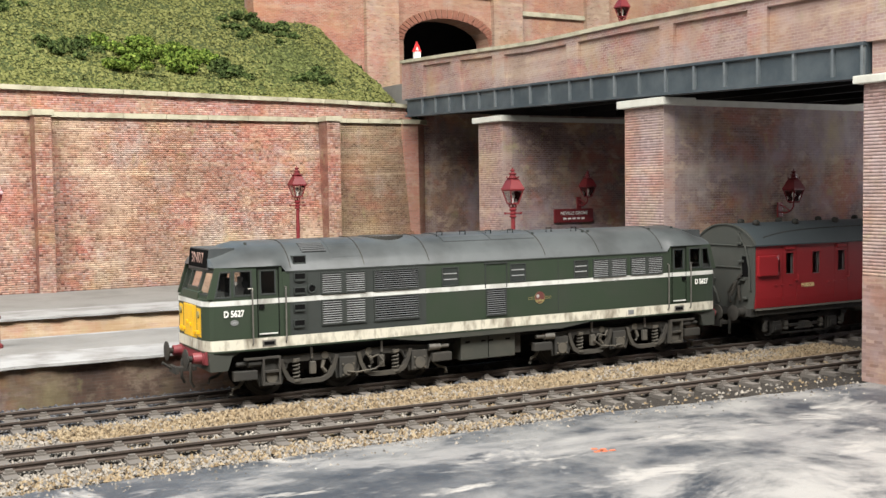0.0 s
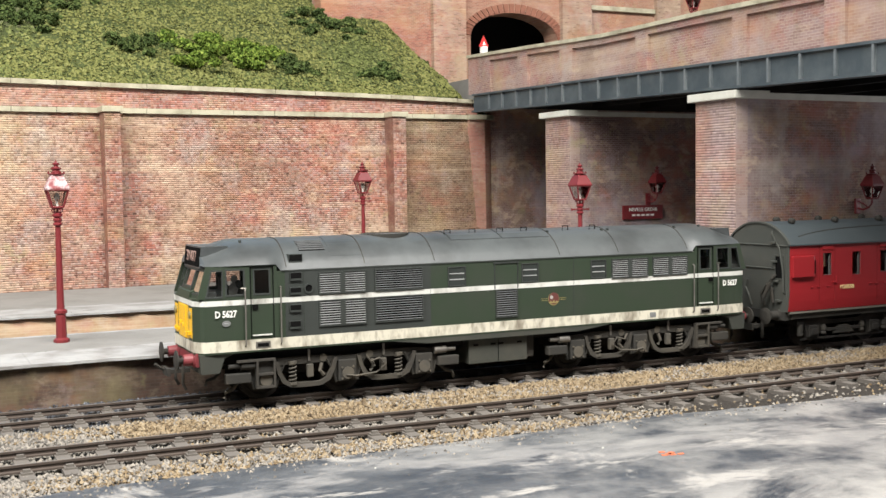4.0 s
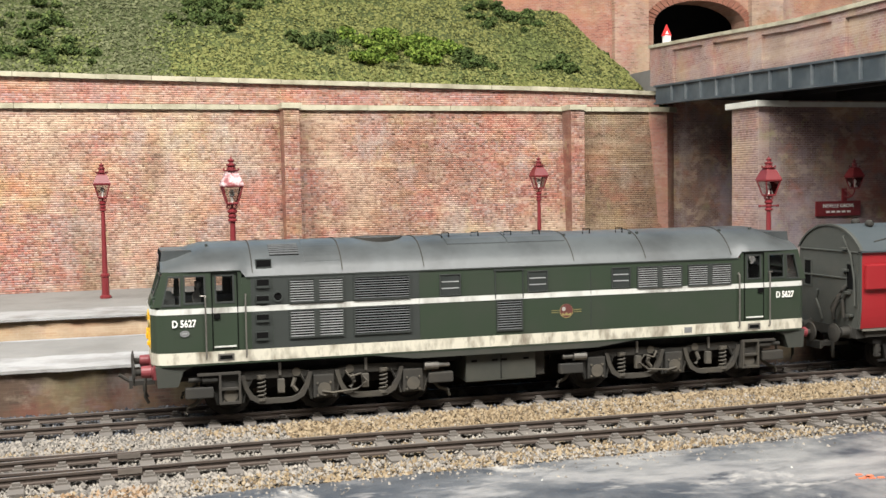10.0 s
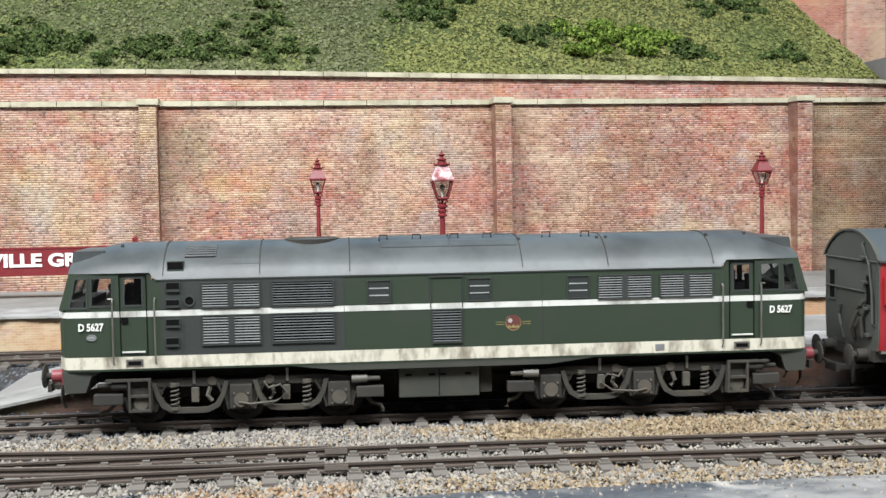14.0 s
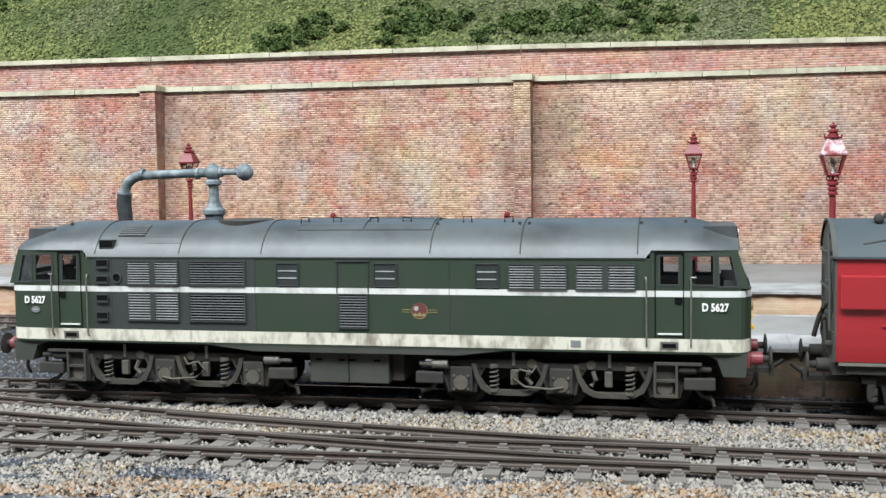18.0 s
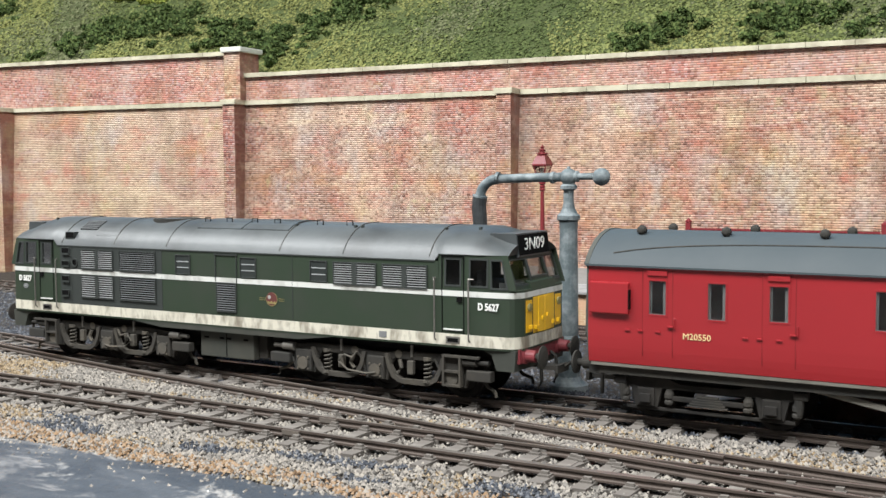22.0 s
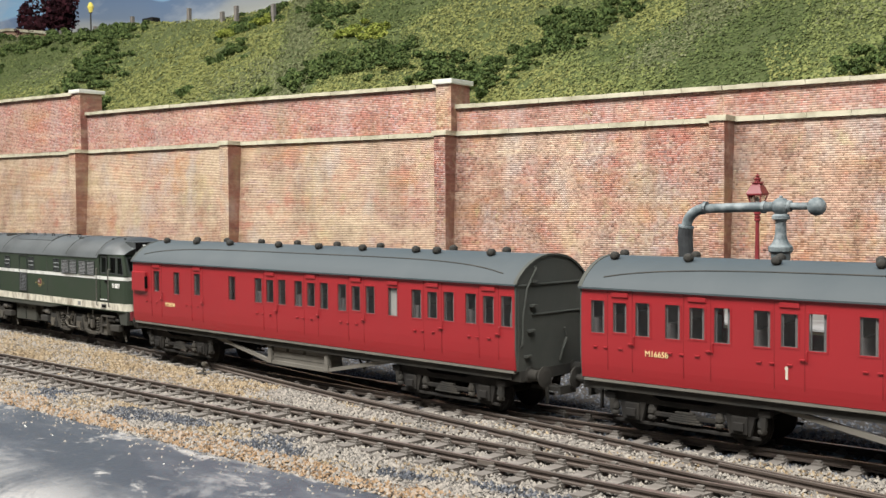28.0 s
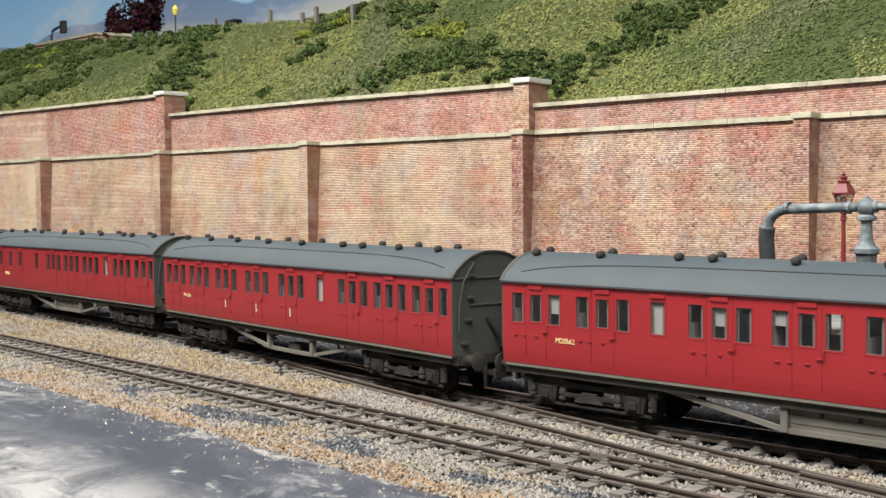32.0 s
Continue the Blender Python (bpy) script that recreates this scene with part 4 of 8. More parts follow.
M_COACHEND = paint("coach_end_grey", (0.06, 0.064, 0.057), (0.08, 0.08, 0.07), 1.2, 0.8, 0.6, 0.1, spec=0.2)
M_INSIDE = paint("compartment_inside", (0.17, 0.155, 0.15), (0.24, 0.22, 0.21), 2, 0.8)
M_BLIND = paint("pale_blind", (0.36, 0.355, 0.335), (0.26, 0.25, 0.235), 3, 0.8)
M_REVEAL = paint("dim_reveal", (0.15, 0.145, 0.14), (0.09, 0.088, 0.085), 3, 0.8)
M_FIGURE = plain("figure_cream", (0.52, 0.48, 0.40), 0.6)
M_RIM = paint("glazing_grey", (0.135, 0.13, 0.128), (0.10, 0.095, 0.09), 4, 0.35, 0.6, 0.05)
M_FOOT = paint("pale_footboard", (0.135, 0.125, 0.105), (0.075, 0.068, 0.055), 1.5, 0.85, 0.6, 0.15)
M_SOLE = paint("dusty_truss", (0.14, 0.13, 0.11), (0.08, 0.073, 0.06), 1.5, 0.85, 0.6, 0.15)


def glass_mat(name, clear):
    m = bpy.data.materials.new(name)
    m.use_nodes = True
    nt = m.node_tree
    nt.nodes.clear()
    out, mix = nt.nodes.new("ShaderNodeOutputMaterial"), nt.nodes.new("ShaderNodeMixShader")
    tr, gl, fr = nt.nodes.new("ShaderNodeBsdfTransparent"), nt.nodes.new("ShaderNodeBsdfGlossy"), nt.nodes.new("ShaderNodeFresnel")
    gl.inputs["Roughness"].default_value = 0.06
    tr.inputs[0].default_value = (clear, clear, clear, 1)
    fr.inputs[0].default_value = 1.6
    for a, b in ((fr.outputs[0], mix.inputs[0]), (tr.outputs[0], mix.inputs[1]), (gl.outputs[0], mix.inputs[2]), (mix.outputs[0], out.inputs[0])):
        link(nt, a, b)
    return m


M_GLASS = glass_mat("window_glass", 0.75)
M_GLASSD = glass_mat("cab_glass", 0.42)


def text_mesh(name, body, size, mat, depth=0.006, width=0.0, bold=0.0):
    """Standing letters facing -y, their middle at the origin, size = cap height."""
    cu = bpy.data.curves.new(name, "FONT")
    cu.body, cu.size, cu.align_x, cu.align_y, cu.extrude, cu.resolution_u = body, size * 1.38 * U, "CENTER", "CENTER", depth * U, 3
    cu.offset = bold * U
    ob = bpy.data.objects.new(name, cu)
    scene.collection.objects.link(ob)
    dg = bpy.context.evaluated_depsgraph_get()
    me = bpy.data.meshes.new_from_object(ob.evaluated_get(dg))
    me.transform(Matrix.Rotation(math.pi / 2, 4, "X"))
    if width:
        xs = [v.co.x for v in me.vertices]
        me.transform(Matrix.Diagonal((width * U / (max(xs) - min(xs)), 1, 1, 1)))
    bpy.data.objects.remove(ob)
    bpy.data.curves.remove(cu)
    me.name = name
    me.materials.clear()
    me.materials.append(mat)
    return me


def holed(bm, u0, u1, v0, v1, holes, put, t):
    """A plate with rectangular openings; put(u, v, d) gives the place d behind the face, t thick."""
    us = sorted({u0, u1, *(h[0] for h in holes), *(h[1] for h in holes)})
    vs = sorted({v0, v1, *(h[2] for h in holes), *(h[3] for h in holes)})
    us, vs = [u for u in us if u0 <= u <= u1], [v for v in vs if v0 <= v <= v1]
    open_ = lambda u, v: u < u0 or u > u1 or v < v0 or v > v1 or any(a < u < b and c < v < d for a, b, c, d in holes)
    grid = {}

    def vert(i, j, d):
        if (i, j, d) not in grid:
            grid[i, j, d] = bm.verts.new(put(us[i], vs[j], d))
        return grid[i, j, d]

    fs = []
    for i in range(len(us) - 1):
        for j in range(len(vs) - 1):
            u, v = (us[i] + us[i + 1]) / 2, (vs[j] + vs[j + 1]) / 2
            if open_(u, v):
                continue
            for d in (0, t):
                fs.append(bm.faces.new((vert(i, j, d), vert(i + 1, j, d), vert(i + 1, j + 1, d), vert(i, j + 1, d))))
            du, dv = us[i + 1] - us[i], vs[j + 1] - vs[j]
            for (a, b), (c, e), off in (((i, j), (i + 1, j), (0, -dv)), ((i, j + 1), (i + 1, j + 1), (0, dv)), ((i, j), (i, j + 1), (-du, 0)), ((i + 1, j), (i + 1, j + 1), (du, 0))):
                nu, nv = u + (math.copysign(du / 2 + 1e-5, off[0]) if off[0] else 0), v + (math.copysign(dv / 2 + 1e-5, off[1]) if off[1] else 0)
                if open_(nu, nv):
                    fs.append(bm.faces.new((vert(a, b, 0), vert(c, e, 0), vert(c, e, t), vert(a, b, t))))
    bmesh.ops.recalc_face_normals(bm, faces=fs)


# ---- diesel locomotive, its middle at the origin ----
def plan_halfwidth(x):
    a = abs(x)
    return 1.335 if a < 7.4 else 1.335 - 0.05 * ((a - 7.4) / 0.7) ** 2 if a < 8.1 else 1.285 - 0.30 * ((a - 8.1) / 0.19) ** 1.6


STATIONS = [-8.29, -8.24, -8.17, -8.08, -7.8, -7.4, -4, 0, 4, 7.4, 7.8, 8.08, 8.17, 8.24, 8.29]


def ring_wall(bm, z0, z1, grow=0.0, xs=STATIONS, lean=0.0):
    """A closed wall round the locomotive's plan between two heights."""
    loops = []
    for z in (z0, z1):
        k = lean * max(0, z - 2.55)
        near = [(x * (1 - k / 8.3) + math.copysign(grow, x) * (abs(x) > 8.2), -(plan_halfwidth(x) + grow), z) for x in xs]
        far = [(x, -y, zz) for x, y, zz in reversed(near)]
        loops.append([bm.verts.new(p) for p in near + far])
    n = len(loops[0])
    fs = [bm.faces.new((loops[0][k], loops[0][(k + 1) % n], loops[1][(k + 1) % n], loops[1][k])) for k in range(n)]
    fs += [bm.faces.new(list(reversed(loops[0]))), bm.faces.new(loops[1])]
    bmesh.ops.recalc_face_normals(bm, faces=fs)


def loco_roof_z(x, y):
    a = abs(x)
    w = 1.335 if a < 7.3 else 1.335 - 0.11 * ((a - 7.3) / 0.75) ** 2
    top = 0.76 if a < 7.1 else 0.76 - 0.30 * smooth01((a - 7.1) / 0.95)
    base = 3.2 if a < 6.2 else 3.2 + 0.165 * smooth01((a - 6.2) / 0.12)
    q = min(1, abs(y) / w)
    return base + (top - (base - 3.2)) * (1 - q**2.5) ** 0.82, w


def louvre(parent, x0, x1, z0, z1, n, y=-1.335, split=True, slat=M_GRILLE, deep=0.022, fill=1.0):
    """A framed louvre: black backing plate painted as the shade within, thin frame and separate tilted slats."""
    top = new("louvre_panel")
    top.parent = parent
    bm = bm_new()
    box(bm, x0, x1, y - 0.003, y + 0.02, z0, z1)
    part("recess_shade", bm, M_DARK, top)
    bm = bm_new()
    f = 0.03
    for a, b, c, d in ((x0 - f, x1 + f, z1, z1 + f), (x0 - f, x1 + f, z0 - f, z0), (x0 - f, x0, z0, z1), (x1, x1 + f, z0, z1)):
        box(bm, a, b, y - 0.03, y + 0.01, c, d)
    part("frame", bm, M_SIDEG, top)
    if split:
        xm = (x0 + x1) / 2
        bm = bm_new()
        box(bm, xm - 0.065, xm + 0.065, y - 0.034, y, z0, z1)
        part("mullion", bm, M_SIDEG, top)
    step = (z1 - z0) / n
    bm = bm_new()
    prism(bm, [(0.0, step * 0.62), (-deep, step * 0.42), (-deep, step * (0.42 - 0.2 * fill)), (0.0, step * (0.62 - 0.2 * fill))], "x", x0, x1)
    me = mesh_of("slat", bm, slat)
    for i in range(n):
        share("slat", me, top, (0, y - 0.004, z0 + step * i))
    return top


def barred_window(parent, x0, x1, z0, z1, y=-1.337):
    """A flush dark window with a raised rim and two thin white bars."""
    top = new("side_window")
    top.parent = parent
    bm = bm_new()
    bbox(bm, x0, x1, y - 0.006, y + 0.02, z0, z1, 0.004)
    part("pane", bm, M_SHADE, top)
    bm = bm_new()
    f = 0.022
    for a, b, c, d in ((x0 - f, x1 + f, z1, z1 + f), (x0 - f, x1 + f, z0 - f, z0), (x0 - f, x0, z0, z1), (x1, x1 + f, z0, z1)):
        bbox(bm, a, b, y - 0.026, y + 0.01, c, d, 0.006)
    part("frame", bm, M_SIDEG, top)
    for k in (0.34, 0.67):
        z = z0 + (z1 - z0) * k
        bm = bm_new()
        box(bm, x0 + 0.03, x1 - 0.03, y - 0.018, y - 0.005, z - 0.011, z + 0.011)
        part("window_bar", bm, M_BAR, top)


M_SLAT = paint("slat_dark", (0.105, 0.11, 0.112), (0.06, 0.062, 0.062), 3, 0.6, spec=0.2)
M_BAR = paint("pale_bar", (0.36, 0.37, 0.37), (0.2, 0.21, 0.21), 3, 0.5)
M_SHADE = paint("shaded_window", (0.024, 0.029, 0.027), (0.036, 0.04, 0.037), 2, 0.25, 0.5, 0.02)


def spring_mesh(z0, z1, r=0.085, turns=5):
    bm = bm_new()
    pts = [(r * math.cos(a), r * math.sin(a), z0 + (z1 - z0) * k / (turns * 10)) for k in range(turns * 10 + 1) for a in (2 * math.pi * k / 10,)]
    pipe(bm, pts, 0.024, 5)
    return mesh_of("spring", bm, M_RUST, True)


# wheels and inner blocks blackened to paint the shade behind the frames
M_WHEEL = paint("shaded_underside_black", (0.016, 0.015, 0.014), (0.035, 0.03, 0.026), 2, 0.8, 0.6, spec=0.15)


def wheel_mesh(r, name="wheel"):
    bm = bm_new()
    lathe(bm, [(0.08, -0.12), (0.12, -0.1), (r * 0.72, -0.05), (r * 0.78, -0.09), (r * 0.99, -0.09), (r, -0.06), (r, 0.04), (r + 0.035, 0.05), (r + 0.03, 0.085), (0.08, 0.09)], 28, axis="y")
    return mesh_of(name, bm, M_WHEEL)


def build_bogie(parent, xc, mirror):
    """Three-axle bogie with cast side frames, springs, steps and brake gear; mirror = -1 at the other end."""
    top = new("bogie")
    top.parent = parent
    top.matrix_basis = pose(xc * U, 0, 0)
    wm = wheel_mesh(0.53)
    for u in (-2.12, 0.0, 2.12):
        for y in (-0.63, 0.63):
            share("wheel", wm, top, (u, y, 0.53), 0 if y < 0 else 180)
        bm = bm_new()
        tube(bm, (u, -0.6, 0.53), (u, 0.6, 0.53), 0.09)
        part("axle", bm, M_UFRAME, top)
    bm = bm_new()
    box(bm, -2.5, 2.5, -0.95, 0.95, 0.62, 1.0)
    part("frame_block", bm, M_WHEEL, top)
    sp = spring_mesh(0.42, 0.9)
    for side in (-1, 1):
        bm = bm_new()
        pts = [(-2.55, 0.72), (-2.45, 0.98), (-1.75, 1.04), (-0.6, 1.04), (-0.3, 0.98), (0.3, 0.98), (0.6, 1.04), (1.75, 1.04), (2.45, 0.98), (2.55, 0.72), (2.3, 0.84), (1.9, 0.86), (0.42, 0.86), (-0.42, 0.86), (-1.9, 0.86), (-2.3, 0.84)]
        prism(bm, pts, "y", side * 1.0, side * 1.13)
        part("side_frame", bm, M_UFRAME, top)
        for u in (-2.12, 0.0, 2.12):
            bm = bm_new()
            prism(bm, [(u - 0.52, 0.93), (u - 0.36, 0.62), (u - 0.27, 0.33), (u + 0.27, 0.33), (u + 0.36, 0.62), (u + 0.52, 0.93)], "y", side * 0.98, side * 1.1)
            for e in (-1, 1):
                pipe(bm, [(u + e * 0.53, side * 1.12, 0.93), (u + e * 0.36, side * 1.12, 0.6), (u + e * 0.28, side * 1.12, 0.33)], 0.03, 5)
            part("horn_guide", bm, M_UFRAME, top)
        for s in (-1, 1):
            # a swung U-shaped equaliser beam between axles
            bm = bm_new()
            outer = [(0.26, 0.96), (0.34, 0.66), (0.46, 0.42), (0.66, 0.31), (0.8, 0.29), (1.36, 0.29), (1.5, 0.31), (1.70, 0.42), (1.82, 0.66), (1.90, 0.96)]
            inner = [(1.80, 0.96), (1.725, 0.69), (1.60, 0.49), (1.44, 0.405), (0.72, 0.405), (0.56, 0.49), (0.435, 0.69), (0.36, 0.96)]
            prism(bm, [(s * a, b) for a, b in outer + inner], "y", side * 1.09, side * 1.21)
            part("equaliser_beam", bm, M_BEAM, top)
            share("spring", sp, top, (s * 1.42, side * 1.13, 0))
            bm = bm_new()
            tube(bm, (s * 1.42, side * 1.13, 0.36), (s * 1.42, side * 1.13, 0.42), 0.12)
            tube(bm, (s * 1.42, side * 1.13, 0.88), (s * 1.42, side * 1.13, 0.95), 0.11)
            part("spring_seat", bm, M_RUST, top)
            bm = bm_new()
            bbox(bm, s * 0.98 - 0.08, s * 0.98 + 0.08, side * 1.16 - 0.06, side * 1.16 + 0.06, 0.52, 0.84, 0.02)
            part("brake_block", bm, M_RUST, top)
            bm = bm_new()
            pipe(bm, [(s * 0.66, side * 1.14, 0.84), (s * 0.72, side * 1.17, 0.66), (s * 0.62, side * 1.17, 0.54)], 0.05, 6)
            part("brake_hanger", bm, M_RUST, top)
            bm = bm_new()
            box(bm, s * 1.0 - 0.03, s * 1.0 + 0.03, side * 1.15 - 0.02, side * 1.15 + 0.02, 0.92, 1.2)
            part("bolster_stop", bm, M_STEEL, top)
            bm = bm_new()
            lathe(bm, [(0.04, -0.012), (0.1, -0.012), (0.1, 0.012), (0.04, 0.012)], 14, (s * 0.62, side * 1.135, 0.97), "y")
            part("frame_ring", bm, M_RUST, top)
        for u in (-2.12, 0.0, 2.12):
            bm = bm_new()
            bbox(bm, u - 0.24, u + 0.24, side * 1.13 - 0.08, side * 1.13 + 0.08, 0.34, 0.88, 0.03)
            part("axlebox", bm, M_UFRAME, top)
            bm = bm_new()
            lathe(bm, [(0.16, -0.05), (0.15, 0.0), (0.11, 0.0), (0.10, 0.04), (0.16, 0.05)], 12, (u, side * 1.2, 0.55), "y")
            for dz in (-0.14, 0.14):
                for du in (-0.15, 0.15):
                    tube(bm, (u + du, side * 1.2, 0.55 + dz), (u + du, side * 1.24, 0.55 + dz), 0.03, seg=6)
            part("axlebox_cover", bm, M_RUST, top)
        # steps at the outer end, brake cylinders at both
        o = 1 if mirror > 0 else -1
        bm = bm_new()
        box(bm, *sorted((o * 1.9, o * 2.38)), *sorted((side * 1.17, side * 1.2)), 0.36, 1.08)
        steps = part("cab_steps", bm, M_UFRAME, top)
        for nm, a, b, c, d in (("step_side", 1.90, 1.95, 0.41, 1.03), ("step_side", 2.33, 2.38, 0.41, 1.03), ("tread", 1.9, 2.38, 0.36, 0.41), ("tread", 1.955, 2.325, 0.68, 0.73), ("tread", 1.9, 2.85, 1.03, 1.08)):
            bm = bm_new()
            box(bm, *sorted((o * a, o * b)), *sorted((side * 1.2, side * 1.32)), c, d)
            part(nm, bm, M_BEAM, steps)
        for e, x0, x1 in ((o, 2.4, 3.02), (-o, 2.4, 3.0)):
            bm = bm_new()
            tube(bm, (e * x0, side * 1.18, 0.93), (e * (x0 + 0.34), side * 1.18, 0.93), 0.1, seg=14)
            tube(bm, (e * (x0 + 0.34), side * 1.18, 0.93), (e * (x1 + 0.02), side * 1.18, 0.93), 0.055, seg=10)
            part("brake_cylinder", bm, M_STEEL if e != o else M_UFRAME, top)
            bm = bm_new()
            bbox(bm, *sorted((e * (x0 + 0.1), e * (x1 + 0.1))), *sorted((side * 1.05, side * 1.27)), 0.52, 0.76, 0.025)
            part("sand_box", bm, M_UFRAME, top)
            bm = bm_new()
            pipe(bm, [(e * (x1 - 0.3), side * 0.85, 0.5), (e * (x1 - 0.15), side * 0.9, 0.34), (e * (x1 + 0.04), side * 0.95, 0.28), (e * (x1 + 0.08), side * 0.95, 0.14)], 0.045, 6)
            part("guard_iron", bm, M_RUST, top)
    bm = bm_new()
    hose = [(-0.05, -1.25, 0.5), (0.2, -1.28, 0.46), (0.75, -1.27, 0.5), (1.0, -1.27, 0.68), (0.85, -1.26, 0.86), (0.6, -1.27, 0.8), (0.5, -1.25, 0.95)]
    pipe(bm, [(mirror * -1 * p[0], p[1], p[2]) for p in hose], 0.028, 6)
    part("flexible_pipe", bm, M_RUST, top)
    return top


def buffer_parts(parent, x, s, shank=M_BUFRED, y=0.86, z=1.13, length=0.46):
    for yy in (-y, y):
        bm = bm_new()
        lathe(bm, [(0.19, 0.0), (0.19, s * 0.04), (0.145, s * 0.06), (0.135, s * length * 0.6), (0.09, s * length * 0.62)], 16, (x, yy, z), "x")
        stock = part("buffer", bm, shank, parent)
        bm = bm_new()
        lathe(bm, [(0.075, s * length * 0.5), (0.075, s * (length - 0.06)), (0.25, s * (length - 0.04)), (0.255, s * (length - 0.01)), (0.15, s * (length + 0.015)), (0.02, s * (length + 0.02))], 18, (x, yy, z), "x")
        part("buffer_head", bm, M_UFRAME, stock)


def build_loco():
    top = thing("diesel_locomotive", (0, 0, 0), "dark green diesel locomotive, cream-striped, grimy grey roof, yellow ends", "locomotive")
    # hull: closed below the windows, full height between the cabs
    bm = bm_new()
    ring_wall(bm, 1.27, 2.6)
    part("body", bm, M_GREEN, top)
    bm = bm_new()
    box(bm, -6.3, 6.3, -1.335, 1.335, 2.6, 3.2)
    part("upper_body", bm, M_GREEN, top)
    bm = bm_new()
    prism(bm, [(-3.4, 1.275), (-2.3, 1.14), (2.3, 1.14), (3.4, 1.275)], "y", -1.33, 1.33)
    part("valance", bm, M_GRIME, top)
    for s in (-1, 1):
        bm = bm_new()
        pts = [(7.35, 1.275), (7.62, 1.15), (7.74, 0.81), (8.18, 0.81), (8.22, 1.275)]
        prism(bm, [(s * a, b) for a, b in pts], "y", -1.27, 1.27)
        part("cab_skirt", bm, M_GRIME, top)
    bm = bm_new()
    ring_wall(bm, 1.315, 1.575, 0.008)
    part("cream_band", bm, M_CREAM, top, "grimy cream lower band")
    bm = bm_new()
    ring_wall(bm, 2.425, 2.55, 0.008)
    part("white_band", bm, M_WHITE, top, "white waist band")
    # grey weathered side panels round the grilles
    for x0, x1, z0, z1 in ((-5.62, -2.2, 1.58, 2.42), (-5.62, -2.2, 2.555, 3.19), (-6.1, -5.63, 1.58, 3.19)):
        bm = bm_new()
        box(bm, x0, x1, -1.341, -1.33, z0, z1)
        part("weathered_panel", bm, M_SIDEG, top)
    # cabs with open windows
    for s in (-1, 1):
        cab = new("cab")
        cab.parent = top
        for side in (-1, 1):
            bm = bm_new()
            holes = [(6.49, 6.87, 2.67, 3.255), (7.12, 7.55, 2.67, 3.26), (7.66, 8.03, 2.64, 3.25)]

            def put(u, v, d, s=s, side=side):
                k = 0.3 * max(0, v - 2.6)
                x = u - k * smooth01((u - 7.5) / 0.8)
                return (s * x, side * (plan_halfwidth(min(u, 8.1)) - d - 0.03 * (v - 2.6)), v)

            holed(bm, 6.3, 8.24, 2.6, 3.37, holes, put, 0.05)
            part("cab_side", bm, M_GREEN, cab)
            for a, b, c, d in holes:
                bm = bm_new()
                holed(bm, a - 0.03, b + 0.03, c - 0.03, d + 0.03, [(a + 0.012, b - 0.012, c + 0.012, d - 0.012)], lambda u, v, dd: put(u, v, dd - 0.012), 0.03)
                part("window_frame", bm, M_SIDEG, cab)
                bm = bm_new()
                bm.faces.new([bm.verts.new(put(u, v, 0.03)) for u, v in ((a, c), (b, c), (b, d), (a, d))])
                part("window_pane", bm, M_GLASS, cab).visible_shadow = False
        bm = bm_new()
        screens = [(-1.10, -0.48, 2.72, 3.24), (-0.40, 0.40, 2.86, 3.24), (0.48, 1.10, 2.72, 3.24)]

        def front(u, v, d, s=s):
            return (s * (8.27 - 0.10 * (u / 1.2) ** 2 - 0.34 * (v - 2.6) - d), u, v)

        holed(bm, -1.26, 1.26, 2.6, 3.37, screens, front, 0.05)
        part("cab_front", bm, M_GREEN, cab)
        for a, b, c, d in screens:
            bm = bm_new()
            bm.faces.new([bm.verts.new(front(u, v, 0.03)) for u, v in ((a, c), (b, c), (b, d), (a, d))])
            part("windscreen", bm, M_GLASSD, cab).visible_shadow = False
            bm = bm_new()
            holed(bm, a - 0.035, b + 0.035, c - 0.035, d + 0.035, [(a, b, c, d)], lambda u, v, dd: front(u, v, dd - 0.015), 0.03)
            part("window_frame", bm, M_SIDEG, cab)
        bm = bm_new()
        prism(bm, [(s * 8.30, 2.56), (s * 8.25, 2.74), (s * 8.1, 2.80), (s * 8.1, 2.56)], "y", -0.62, 0.62)
        part("nose_ledge", bm, M_GREEN, cab)
        bm = bm_new()
        box(bm, *sorted((s * 6.32, s * 8.1)), -1.28, 1.28, 2.601, 2.605)
        box(bm, *sorted((s * 7.75, s * 8.15)), -1.15, 1.15, 2.6, 2.75)
        part("control_desk", bm, M_CABIN, cab)
        for y in (-0.7, 0.7):
            bm = bm_new()
            bbox(bm, *sorted((s * 7.05, s * 7.2)), y - 0.22, y + 0.22, 2.6, 2.98, 0.03)
            part("cab_seat", bm, M_CABIN, cab)
        # nose: warning panel, doors, headcode box, couplings
        bm = bm_new()
        xs = [8.0, 8.1, 8.17, 8.22, 8.26, 8.305]
        pts = [(s * (8.305 - 0.045 * (y / 1.0) ** 2 * 1.0), y) for y in (-1.0, -0.75, -0.4, 0, 0.4, 0.75, 1.0)]
        a = [bm.verts.new((x, y, 1.6)) for x, y in pts]
        b = [bm.verts.new((x, y, 2.41)) for x, y in pts]
        c = [bm.verts.new((x - s * 0.06, y, 1.6)) for x, y in pts]
        d = [bm.verts.new((x - s * 0.06, y, 2.41)) for x, y in pts]
        fs = []
        for k in range(len(pts) - 1):
            fs += [bm.faces.new((a[k], a[k + 1], b[k + 1], b[k])), bm.faces.new((c[k], c[k + 1], d[k + 1], d[k])), bm.faces.new((a[k], a[k + 1], c[k + 1], c[k])), bm.faces.new((b[k], b[k + 1], d[k + 1], d[k]))]
